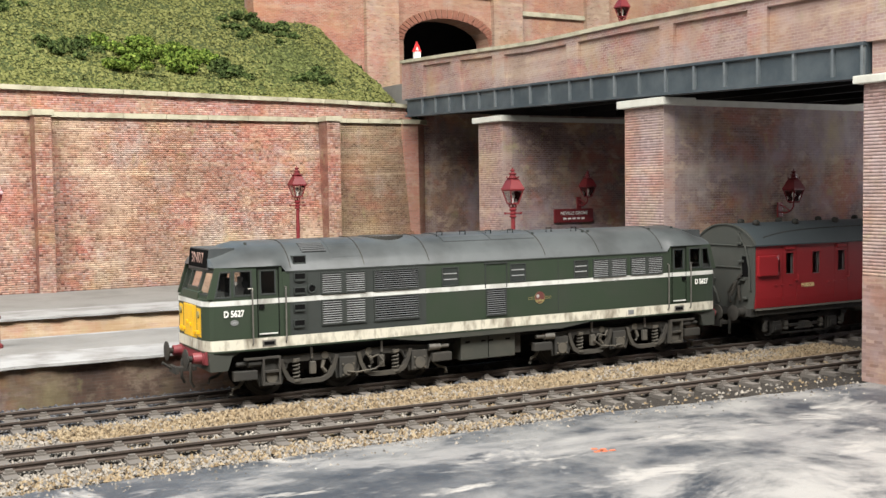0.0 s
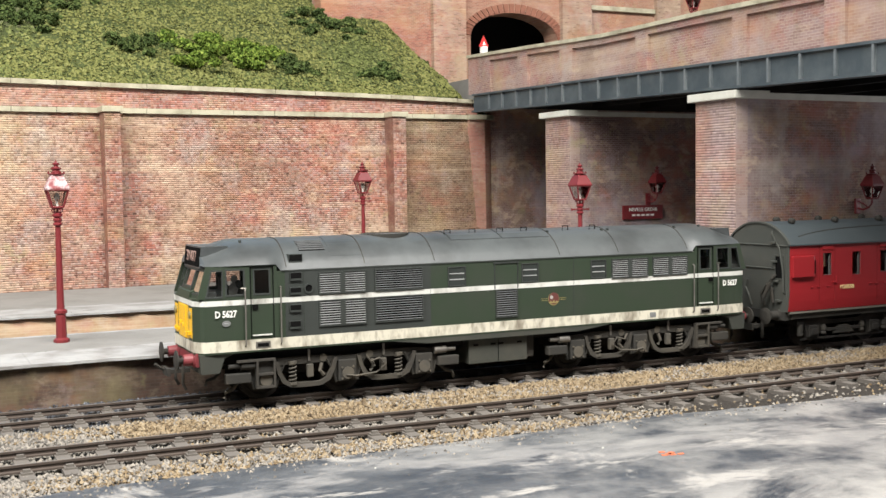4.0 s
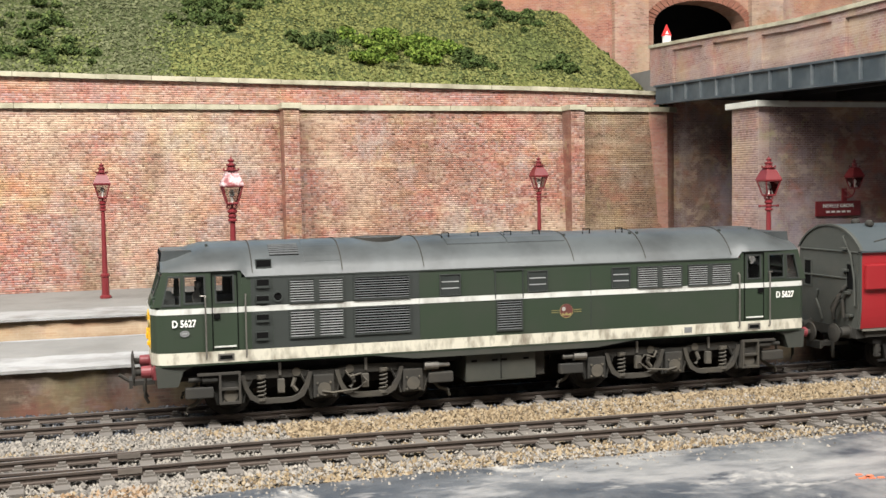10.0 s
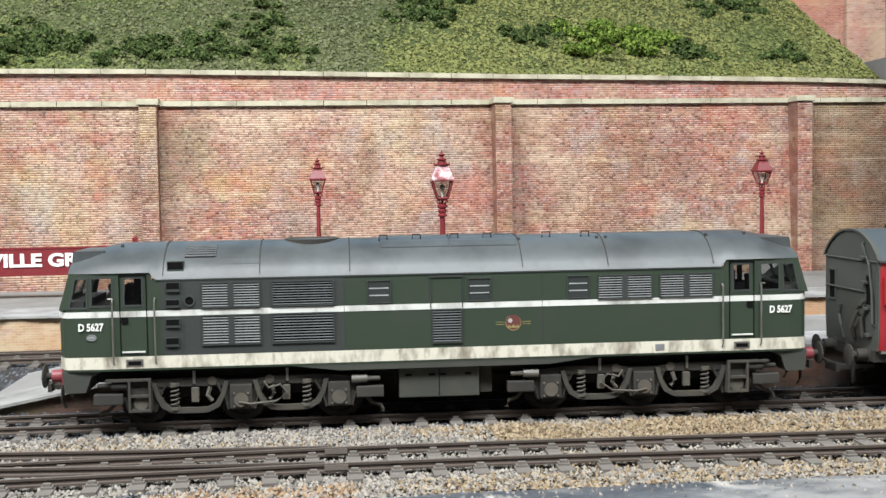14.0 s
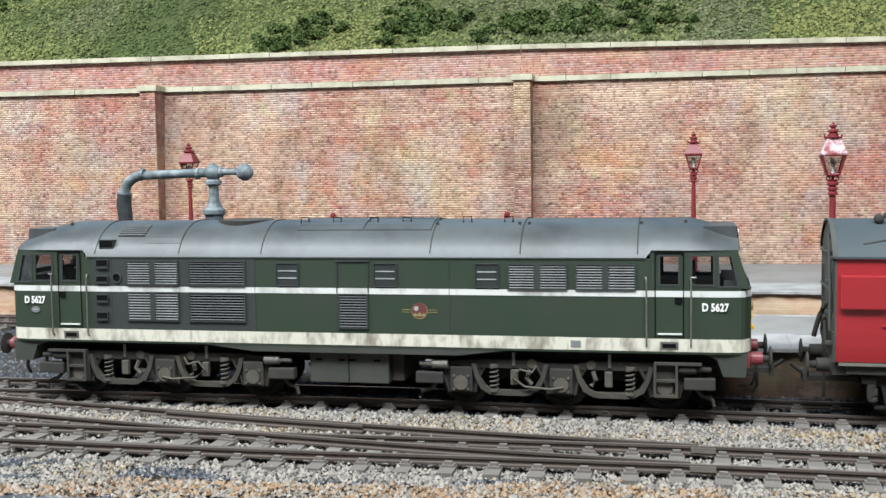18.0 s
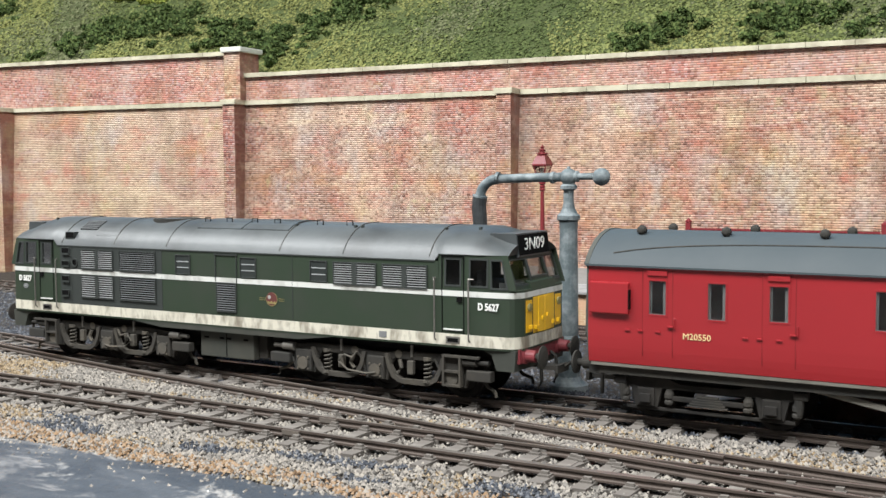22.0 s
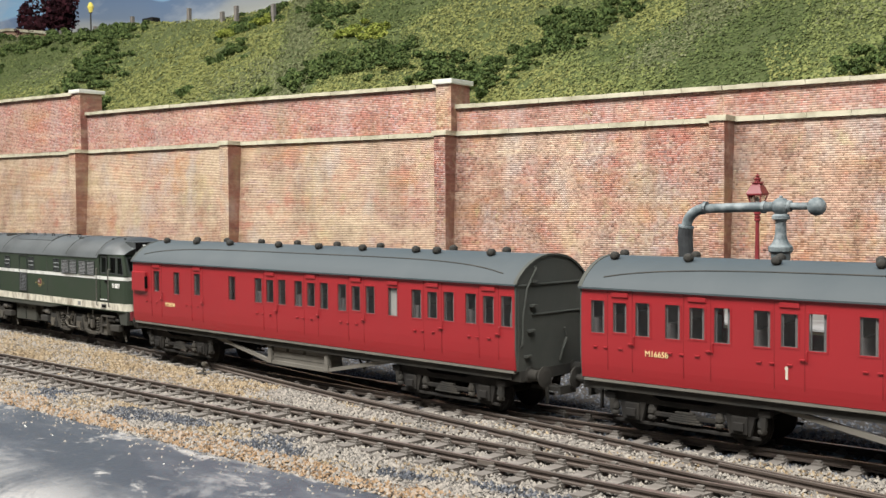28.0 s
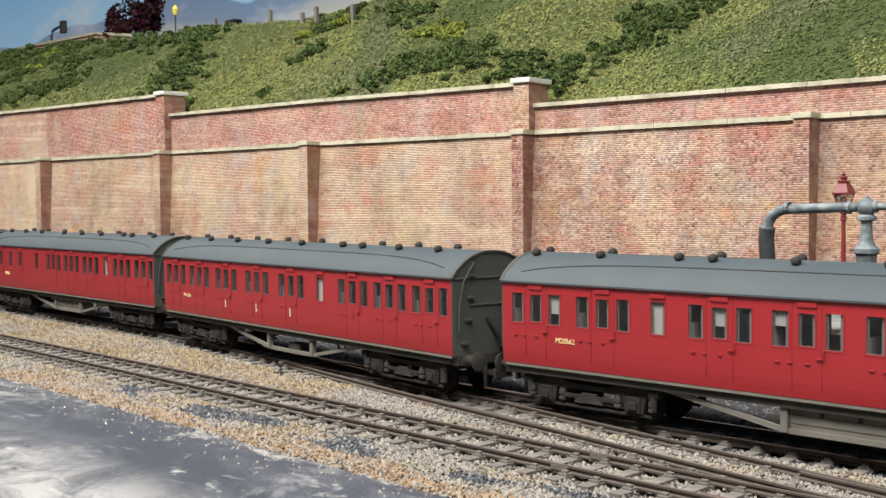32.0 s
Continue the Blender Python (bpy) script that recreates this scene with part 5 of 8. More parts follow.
        fs += [bm.faces.new((a[0], b[0], d[0], c[0])), bm.faces.new((a[-1], b[-1], d[-1], c[-1]))]
        bmesh.ops.recalc_face_normals(bm, faces=fs)
        nose = part("warning_panel", bm, M_YELLOW, top, "yellow warning panel")
        for y0, y1, z0, z1 in ((-0.32, -0.01, 1.6, 2.5), (0.01, 0.32, 1.6, 2.5), (-0.92, -0.6, 1.64, 2.36), (0.6, 0.92, 1.64, 2.36)):
            bm = bm_new()
            x = 8.31 - 0.045 * ((y0 + y1) / 2) ** 2
            bbox(bm, *sorted((s * (x - 0.02), s * (x + 0.012))), y0, y1, z0, min(z1, 2.4), 0.01)
            part("nose_door", bm, M_YELLOW, nose)
        for y, z in ((-0.76, 2.2), (0.76, 2.2)):
            bm = bm_new()
            lathe(bm, [(0.09, 0), (0.09, s * 0.05), (0.05, s * 0.055)], 12, (s * 8.285, y, z), "x")
            part("marker_lamp", bm, M_GOLD, nose)
        for y, z in ((-0.13, 1.9), (0.13, 1.95), (-0.45, 1.72), (0.45, 1.75), (-0.72, 1.75), (0.72, 1.75)):
            bm = bm_new()
            bbox(bm, *sorted((s * 8.29, s * 8.36)), y - 0.055, y + 0.055, z - 0.04, z + 0.05, 0.012)
            part("lamp_bracket", bm, M_YELLOW, nose)
        bm = bm_new()
        v = box(bm, *sorted((s * 7.35, s * 8.06)), -0.80, 0.80, 3.3, 3.82)
        for q in v:
            if q.co.z > 3.5 and q.co.x * s > 8:
                q.co.x -= s * 0.06
        head = part("headcode_box", bm, M_ROOF, top)
        bm = bm_new()
        v = box(bm, *sorted((s * 8.05, s * 8.075)), -0.76, 0.76, 3.34, 3.79)
        for q in v:
            if q.co.z > 3.5:
                q.co.x -= s * 0.05
        part("headcode_blind", bm, M_DARK, head)
        ob = share("headcode_text", text_mesh("headcode_text", "3N09" if s > 0 else "3N07", 0.28, M_LETTER if s > 0 else M_BROWNLET, 0.006, 1.0), head, (s * 8.062, 0, 3.565), 90 if s > 0 else -90)
        buffer_parts(top, s * 8.24, s)
        bm = bm_new()
        box(bm, *sorted((s * 8.1, s * 8.26)), -1.15, 1.15, 0.98, 1.3)
        part("buffer_beam", bm, M_BUFRED, top)
        bm = bm_new()
        box(bm, *sorted((s * 8.2, s * 8.75)), -0.16, 0.16, 0.72, 0.82)
        box(bm, *sorted((s * 8.7, s * 8.78)), -0.3, 0.3, 0.68, 0.86)
        pipe(bm, [(s * 8.3, 0.1, 0.8), (s * 8.65, 0.1, 0.7), (s * 9.0, 0.1, 0.95)], 0.045, 6)
        part("tension_coupling", bm, M_UFRAME, top)
        bm = bm_new()
        for y in (-0.42, 0.38):
            pipe(bm, [(s * 8.28, y, 1.06), (s * 8.42, y, 0.95), (s * 8.44, y, 0.5), (s * 8.36, y, 0.34)], 0.04, 6)
        part("brake_hose", bm, M_UFRAME, top)
        # doors, handrails, numbers and lettering on the side
        for xa, xb, z0, z1 in ((6.39, 6.97, 1.58, 2.62),):
            bm = bm_new()
            w = 0.022
            for a, b, c, d in ((xa, xa + w, z0, 3.33), (xb - w, xb, z0, 3.33), (xa, xb, 3.31, 3.33)):
                box(bm, *sorted((s * a, s * b)), -1.345, -1.325, c, d)
            part("cab_door_edge", bm, M_DARK, top)
            bm = bm_new()
            box(bm, *sorted((s * (xa + 0.06), s * (xb - 0.04))), -1.37, -1.33, 1.66, 1.69)
            part("door_kick_strip", bm, M_WHITE, top)
            bm = bm_new()
            bbox(bm, *sorted((s * (xb - 0.18), s * (xb - 0.04))), -1.37, -1.34, 2.3, 2.42, 0.01)
            part("door_lock", bm, M_DARK, top)
        for x in (6.23, 7.11):
            bm = bm_new()
            pipe(bm, [(s * x, -1.34, 1.42), (s * x, -1.40, 1.46), (s * x, -1.40, 2.78), (s * x - s * 0.02, -1.38, 2.82), (s * (x + (0.1 if x > 7 else 0)), -1.34, 2.82)], 0.02, 6)
            part("handrail", bm, M_STEEL, top)
        share("number", text_mesh("number", "D 5627", 0.16, M_LETTER, 0.006, 0.52, 0.006), top, (s * 7.58, -1.344, 2.215))
        bm = bm_new()
        box(bm, *sorted((s * 6.5, s * 6.86)), -1.352, -1.33, 1.355, 1.515)
        part("step_surround", bm, M_STEEL, top)
        # black plate painted as the shade in the step
        bm = bm_new()
        box(bm, *sorted((s * 6.545, s * 6.815)), -1.357, -1.34, 1.39, 1.475)
        part("step_recess_shade", bm, M_DARK, top)
    bm = bm_new()
    lathe(bm, [(0.105, 0.0), (0.105, -0.012), (0.085, -0.012), (0.082, -0.006), (0.01, -0.006)], 20, (0, 0, 0), "y")
    for v in bm.verts:
        v.co.z *= 0.68
    plate = part("works_plate", bm, M_GRILLE, top, "small oval maker's plate", at=(-7.57, -1.336, 2.0))
    bm = bm_new()
    box(bm, -0.05, 0.05, -0.016, -0.004, -0.008, 0.012)
    part("plate_bar", bm, M_BAR, plate)
    bm = bm_new()
    box(bm, 4.69, 4.90, -1.352, -1.33, 1.37, 1.51)
    part("filler_cover", bm, M_GRILLE, top)
    # grilles and windows along the side
    for x0, x1 in ((-5.22, -4.02), (-3.73, -2.44)):
        for z0, z1, n in ((2.60, 3.10, 9), (1.80, 2.40, 10)):
            louvre(top, x0, x1, z0, z1, n, -1.345, x0 < -4, M_GRILLE if x0 < -4 else M_SLAT, 0.022 if x0 < -4 else 0.02, 1.0 if x0 < -4 else 0.6)
    for x0, x1 in ((3.42, 4.60), (4.82, 5.99)):
        louvre(top, x0, x1, 2.57, 3.06, 9, -1.338)
    louvre(top, -0.27, 0.34, 1.70, 2.40, 12, -1.338, False, M_SLAT)
    for x0, x1 in ((-1.68, -1.20), (0.52, 1.0), (2.72, 3.19)):
        barred_window(top, x0, x1, 2.60, 3.07)
    bm = bm_new()
    for a, b, c, d in ((-0.33, -0.31, 2.45, 3.13), (0.37, 0.39, 2.45, 3.13), (-0.36, 0.42, 3.12, 3.16)):
        box(bm, a, b, -1.36, -1.33, c, d)
    part("engine_room_door_edge", bm, M_SIDEG, top)
    for x0, x1, z0, z1, lift in ((-5.95, -5.63, 3.38, 3.57, 0.2), (-5.97, -5.70, 2.97, 3.14, 0), (-5.98, -5.71, 2.63, 2.77, 0), (-5.99, -5.72, 2.2, 2.35, 0), (-6.0, -5.74, 1.79, 1.95, 0)):
        # black block painted as the shade inside the foothold
        bm = bm_new()
        y = -1.343 if not lift else -1.20
        box(bm, x0, x1, y - 0.047, y + 0.25, z0 + (z1 - z0) * 0.2, z1)
        part("foot_hole_shade", bm, M_DARK, top)
        bm = bm_new()
        for a, b, c, d in ((x0 - 0.015, x1 + 0.015, z0 - 0.02, z0 + 0.035), (x0 - 0.015, x0, z0, z1 + 0.015), (x1, x1 + 0.015, z0, z1 + 0.015), (x0, x1, z1, z1 + 0.015)):
            box(bm, a, b, y - 0.045, y + 0.2, c, d)
        part("foot_hole_rim", bm, M_SIDEG, top)
    bm = bm_new()
    lathe(bm, [(0.125, 0.0), (0.125, -0.03), (0.09, -0.03), (0.085, 0.0)], 20, (-5.5, -1.338, 2.74), "y")
    part("porthole_rim", bm, M_SIDEG, top)
    bm = bm_new()
    lathe(bm, [(0.088, -0.008), (0.01, -0.009)], 18, (-5.5, -1.338, 2.74), "y")
    part("porthole", bm, M_DARK, top)
    bm = bm_new()
    lathe(bm, [(0.175, 0.0), (0.175, -0.006), (0.01, -0.007)], 24, (1.5, -1.337, 2.08), "y")
    crest = part("crest", bm, M_GOLD, top, "round gilt and red crest")
    bm = bm_new()
    lathe(bm, [(0.165, 0.0), (0.165, -0.009), (0.01, -0.010)], 24, (1.5, -1.337, 2.09), "y")
    part("crest_field", bm, M_CREST, crest)
    bm = bm_new()
    lathe(bm, [(0.05, 0.0), (0.05, -0.013), (0.01, -0.014)], 14, (1.43, -1.337, 2.13), "y")
    part("crest_wheel", bm, M_BLIND, crest)
    bm = bm_new()
    prism(bm, [(1.36, 1.97), (1.64, 1.97), (1.6, 2.04), (1.55, 1.99), (1.5, 2.05), (1.45, 1.99), (1.4, 2.04)], "y", -1.35, -1.34)
    part("crest_crown", bm, M_GOLD, crest)
    bm = bm_new()
    for a, b in ((1.11, 1.31), (1.69, 1.89)):
        for z in (2.05, 2.10):
            box(bm, a, b, -1.341, -1.33, z - 0.005, z + 0.005)
    part("crest_bar", bm, M_GOLD, crest)
    # panel seams
    for x in (-2.2, 2.15):
        bm = bm_new()
        box(bm, x - 0.008, x + 0.008, -1.343, -1.33, 1.58, 3.19)
        part("panel_seam", bm, M_SIDEG, top)
    # roof
    bm = bm_new()
    xs = [-8.04, -8.0, -7.9, -7.7, -7.4, -7.1, -6.6, -6.33, -6.2] + [-6 + k for k in range(13)] + [6.2, 6.33, 6.6, 7.1, 7.4, 7.7, 7.9, 8.0, 8.04]
    rows = []
    for x in xs:
        row = []
        for k in range(25):
            q = -1 + 2 * k / 24
            q = math.copysign(abs(q) ** 0.8, q)
            w = loco_roof_z(x, 0)[1]
            row.append(bm.verts.new((x, q * w * 1.004, loco_roof_z(x, q * w)[0])))
        rows.append(row)
    for a, b in zip(rows, rows[1:]):
        for k in range(24):
            bm.faces.new((a[k], b[k], b[k + 1], a[k + 1]))
    for r in (rows[0], rows[-1]):
        bm.faces.new(r)
    roof = part("roof", bm, M_ROOF, top, "weathered grey roof", smooth=True)

    def over(x, w=0.012, lift=0.016, y0=-1.3, y1=1.3, name="roof_seam", mat=M_UFRAME):
        bm = bm_new()
        pts = [(x, y0 + (y1 - y0) * k / 22) for k in range(23)]
        lo = [[bm.verts.new((x + d, y, loco_roof_z(x, y)[0] + e)) for _, y in pts] for d, e in ((-w, -0.01), (-w, lift), (w, lift), (w, -0.01))]
        for a, b in zip(lo, lo[1:]):
            for k in range(22):
                bm.faces.new((a[k], b[k], b[k + 1], a[k + 1]))
        part(name, bm, mat, roof)

    for x in (-6.05, -4.0, -2.06, 1.73, 3.65, 6.05):
        over(x)

    def roof_patch(name, x0, x1, y0, y1, lift, mat, n=8):
        bm = bm_new()
        g = [[bm.verts.new((x, y0 + (y1 - y0) * k / n, loco_roof_z(x, y0 + (y1 - y0) * k / n)[0] + lift)) for k in range(n + 1)] for x in (x0, x1)]
        low = [[bm.verts.new((v.co.x, v.co.y, v.co.z - lift - 0.03)) for v in r] for r in g]
        for k in range(n):
            bm.faces.new((g[0][k], g[1][k], g[1][k + 1], g[0][k + 1]))
        for k in range(n):
            for r, q in zip(g, low):
                bm.faces.new((r[k], r[k + 1], q[k + 1], q[k]))
        for k in (0, n):
            bm.faces.new((g[0][k], g[1][k], low[1][k], low[0][k]))
        return part(name, bm, mat, roof)

    # black patch painted as the shade between the grille bars
    roof_patch("roof_grille", -5.62, -4.95, -1.0, -0.62, 0.012, M_DARK)
    for k in range(6):
        y = -0.98 + k * 0.065
        roof_patch("roof_grille_bar", -5.62, -4.95, y, y + 0.022, 0.03, M_SLAT, 2)
    roof_patch("roof_plate", -4.85, -4.02, -1.15, -0.3, 0.012, M_ROOF)
    roof_patch("roof_hatch", -1.36, 0.14, -0.85, 0.85, 0.03, M_ROOF)
    roof_patch("roof_hatch", 0.18, 1.66, -0.85, 0.85, 0.03, M_ROOF)
    bm = bm_new()
    lathe(bm, [(0.64, 3.86), (0.64, 3.965), (0.60, 3.975), (0.56, 3.96), (0.1, 3.955)], 28, (-2.9, 0.0, 0))
    part("fan_ring", bm, M_UFRAME, roof)
    bm = bm_new()
    box(bm, 0.2, 1.6, -0.25, 0.25, 3.93, 3.985)
    part("exhaust_silencer", bm, M_SIDEG, roof)
    for x in (-1.3, -0.55, 0.3, 1.05, 2.4, 3.3):
        bm = bm_new()
        z = loco_roof_z(x, -0.5)[0]
        pipe(bm, [(x - 0.09, -0.5, z), (x - 0.09, -0.5, z + 0.12), (x + 0.09, -0.5, z + 0.12), (x + 0.09, -0.5, z)], 0.016, 6)
        part("lifting_eye", bm, M_DARK, roof)
    for x in (3.55, 3.75, 1.75, -7.0, 7.0, 6.1):
        bm = bm_new()
        z = loco_roof_z(x, -0.6)[0]
        bbox(bm, x - 0.03, x + 0.03, -0.64, -0.56, z - 0.02, z + 0.05, 0.01)
        part("roof_bolt", bm, M_SIDEG, roof)
    bm = bm_new()
    box(bm, -6.2, 6.2, -1.352, -1.32, 3.185, 3.215)
    part("rain_strip", bm, M_SIDEG, top)
    # underframe: battery box and bogies
    bm = bm_new()
    bbox(bm, -1.03, 0.75, -1.17, 1.17, 0.46, 1.12, 0.02)
    case = part("battery_box", bm, M_GRIME, top)
    for x in (-0.82, -0.3, -0.06, 0.5):
        bm = bm_new()
        box(bm, x - 0.07, x + 0.07, -1.185, -1.16, 0.94, 0.985)
        part("latch", bm, M_DARK, case)
    bm = bm_new()
    box(bm, -0.15, -0.135, -1.182, -1.16, 0.5, 1.08)
    part("box_seam", bm, M_DARK, case)
    bm = bm_new()
    bbox(bm, 0.78, 1.05, -1.0, 1.0, 0.5, 1.1, 0.02)
    part("side_tank", bm, M_UFRAME, top)
    bm = bm_new()
    box(bm, -7.6, 7.6, -0.8, 0.8, 0.95, 1.27)
    part("underframe", bm, M_WHEEL, top)
    build_bogie(top, -4.47, -1)
    build_bogie(top, 4.47, 1)
    # little seated driver: one plain shape
    bm = bm_new()
    lathe(bm, [(0.08, 2.6), (0.13, 2.66), (0.14, 2.8), (0.08, 2.9), (0.045, 2.93), (0.075, 2.98), (0.08, 3.05), (0.05, 3.1), (0.01, 3.11)], 12, (-7.22, -0.8, 0))
    part("driver_figurine", bm, M_BLIND, top, "tiny painted driver figurine", smooth=True)
    return top


# ---- suburban coaches ----
def coach_roof_z(y, w=1.40):
    q = min(1, abs(y) / w)
    return 3.25 + 0.68 * (1 - q**2.2) ** 0.85


VENT = None


def vent_mesh():
    bm = bm_new()
    lathe(bm, [(0.03, -0.10), (0.085, -0.085), (0.10, -0.03), (0.10, 0.03), (0.085, 0.085), (0.03, 0.10)], 14, (0, 0, 0.1), "y")
    lathe(bm, [(0.055, -0.05), (0.05, 0.05)], 10)
    return mesh_of("roof_ventilator", bm, M_UFRAME, True)


def coach_bogie(parent, xc, wm):
    top = new("bogie")
    top.parent = parent
    top.matrix_basis = pose(xc * U, 0, 0)
    for u in (-1.3, 1.3):
        for y in (-0.63, 0.63):
            share("wheel", wm, top, (u, y, 0.47), 0 if y < 0 else 180)
        bm = bm_new()
        tube(bm, (u, -0.6, 0.47), (u, 0.6, 0.47), 0.08)
        part("axle", bm, M_CBOGIE, top)
    bm = bm_new()
    box(bm, -1.75, 1.75, -0.9, 0.9, 0.68, 0.92)
    part("frame_block", bm, M_WHEEL, top)
    for side in (-1, 1):
        bm = bm_new()
        prism(bm, [(-1.95, 0.80), (-1.85, 0.92), (-0.85, 0.92), (-0.6, 0.82), (0.6, 0.82), (0.85, 0.92), (1.85, 0.92), (1.95, 0.80), (1.6, 0.66), (1.0, 0.70), (-1.0, 0.70), (-1.6, 0.66)], "y", side * 0.98, side * 1.08)
        part("side_frame", bm, M_CBOGIE, top)
        bm = bm_new()
        bbox(bm, -1.75, 1.75, *sorted((side * 1.0, side * 1.07)), 0.23, 0.30, 0.015)
        part("tie_bar", bm, M_CBOGIE, top)
        for u in (-1.3, 1.3):
            bm = bm_new()
            bbox(bm, u - 0.19, u + 0.19, *sorted((side * 0.98, side * 1.15)), 0.32, 0.70, 0.03)
            bbox(bm, u - 0.12, u + 0.12, *sorted((side * 1.14, side * 1.2)), 0.4, 0.58, 0.015)
            prism(bm, [(u - 0.34, 0.72), (u - 0.24, 0.30), (u - 0.19, 0.30), (u - 0.19, 0.72)], "y", side * 1.0, side * 1.1)
            prism(bm, [(u + 0.34, 0.72), (u + 0.24, 0.30), (u + 0.19, 0.30), (u + 0.19, 0.72)], "y", side * 1.0, side * 1.1)
            part("axlebox", bm, M_CBOGIE, top)
            for d in (-0.48, 0.48):
                bm = bm_new()
                lathe(bm, [(0.06, 0.36), (0.1, 0.4), (0.1, 0.45), (0.07, 0.48), (0.1, 0.52), (0.1, 0.6), (0.06, 0.7)], 12, (u + d, side * 1.05, 0))
                part("spring", bm, M_UFRAME, top)
        for e in (-1, 1):
            bm = bm_new()
            bbox(bm, *sorted((e * 1.72, e * 2.0)), *sorted((side * 0.98, side * 1.16)), 0.74, 0.9, 0.03)
            part("frame_horn", bm, M_CBOGIE, top)
            bm = bm_new()
            tube(bm, (e * 1.82, side * 1.08, 0.45), (e * 1.82, side * 1.08, 0.74), 0.07, 0.1, 8)
            part("hanger", bm, M_UFRAME, top)
        bm = bm_new()
        bbox(bm, -0.75, 0.75, *sorted((side * 0.98, side * 1.1)), 0.46, 0.56, 0.02)
        part("spring_plank", bm, M_CBOGIE, top)
        bm = bm_new()
        for k in range(5):
            bbox(bm, -0.42 + k * 0.05, 0.42 - k * 0.05, *sorted((side * 1.02, side * 1.12)), 0.38 + k * 0.05, 0.42 + k * 0.05, 0.008)
        part("bolster_spring", bm, M_UFRAME, top)
    return top


def build_coach(number, length, doors, singles, brake_windows, marks, brake_end, battery, label):
    top = thing("suburban_coach", (0, 0, 0), label, "coach", "coaches of the train")
    h = length / 2
    wins = []
    for d in doors:
        wins += [(d - 0.775, d - 0.39, 2.22, 2.98), (d - 0.19, d + 0.19, 2.26, 2.95), (d + 0.39, d + 0.775, 2.22, 2.98)]
    wins += [(s - 0.19, s + 0.19, 2.22, 2.98) for s in singles]
    wins += [(b - 0.19, b + 0.19, (2.26 if door else 2.22), 2.97) for b, door in brake_windows]
    all_doors = doors + [b for b, door in brake_windows if door]
    tumble = lambda v: -1.365 + 0.05 * max(0, (1.75 - v) / 0.55) ** 2 * 0.8 + 0.03 * max(0, v - 2.9)
    levels = [(a, b, c, d) for a, b, c, d in wins]
    for side in (-1, 1):
        bm = bm_new()
        extra = [(-h, -h, z, z + 0.001) for z in (1.2, 1.35, 1.5, 1.75, 3.05)]
        holed(bm, -h, h, 1.2, 3.26, levels + extra, lambda u, v, d: (u, side * -(tumble(v) + d), v), 0.05)
        part("body_side", bm, M_CARMINE, top)
    for a, b, c, d in wins:
        bm = bm_new()
        put = lambda u, v, dd: (u, tumble(v) + dd - 0.008, v)
        holed(bm, a - 0.022, b + 0.022, c - 0.022, d + 0.022, [(a + 0.012, b - 0.012, c + 0.012, d - 0.012)], put, 0.02)
        w = part("window", bm, M_CARMINE, top)
        bm = bm_new()
        for p, q, m, n in ((a, a + 0.026, c, d), (b - 0.026, b, c, d), (a + 0.026, b - 0.026, c, c + 0.024), (a + 0.026, b - 0.026, d - 0.02, d)):
            bm.faces.new([bm.verts.new((u, tumble(v) + 0.022, v)) for u, v in ((p, m), (q, m), (q, n), (p, n))])
        part("glazing_rim", bm, M_RIM, w)
        bm = bm_new()
        bm.faces.new([bm.verts.new((u, tumble(v) + 0.03, v)) for u, v in ((a, c), (b, c), (b, d), (a, d))])
        part("pane", bm, M_GLASS, w).visible_shadow = False
        # strips added for the pale reveals at the window edges
        bm = bm_new()
        box(bm, b - 0.085, b - 0.03, -1.325, -1.30, c + 0.02, d - 0.02)
        part("curtain", bm, M_REVEAL, w)
        bm = bm_new()
        box(bm, a + 0.03, a + 0.055, -1.325, -1.30, c + 0.02, d - 0.02)
        part("curtain", bm, M_REVEAL, w)
    for s in singles:
        bm = bm_new()
        box(bm, s - 0.2, s + 0.2, -1.3, -1.27, 2.2, 2.98)
        part("frosted_pane", bm, M_BLIND, top)
    # doors: edges, bonnets, handles and hinges
    for d in all_doors:
        door = new("door")
        door.parent = top
        bm = bm_new()
        for x in (d - 0.32, d + 0.32):
            box(bm, x - 0.006, x + 0.006, -1.369, -1.33, 1.42, 3.2)
        part("door_edge", bm, M_DARKRED, door)
        bm = bm_new()
        prism(bm, [(-1.345, 3.18), (-1.39, 3.16), (-1.39, 3.07), (-1.345, 3.03)], "x", d - 0.21, d + 0.21)
        part("door_vent", bm, M_CARMINE, door)
        bm = bm_new()
        bbox(bm, d + 0.22, d + 0.34, -1.41, -1.36, 2.02, 2.055, 0.01)
        part("handle", bm, M_CARMINE, door)
        for x in (d - 0.36, d - 0.64, d + 0.02):
            bm = bm_new()
            bbox(bm, x - 0.06, x + 0.05, -1.395, -1.36, 1.9, 1.935, 0.01)
            part("hinge", bm, M_CARMINE, door)
        bm = bm_new()
        pipe(bm, [(d + 0.37, -1.36, 2.0), (d + 0.37, -1.40, 2.02), (d + 0.37, -1.40, 2.2), (d + 0.37, -1.36, 2.22)], 0.014, 5)
        part("grab_handle", bm, M_CARMINE, door)
    for s in singles:
        bm = bm_new()
        prism(bm, [(-1.345, 3.15), (-1.395, 3.13), (-1.395, 3.05), (-1.345, 3.02)], "x", s - 0.2, s + 0.2)
        part("window_vent", bm, M_CARMINE, top)
    for x in marks:
        bm = bm_new()
        box(bm, x - 0.026, x + 0.026, -1.372, -1.35, 1.62, 1.88)
        box(bm, x - 0.045, x - 0.026, -1.371, -1.35, 1.825, 1.855)
        part("class_figure", bm, M_FIGURE, top, "cream figure one")
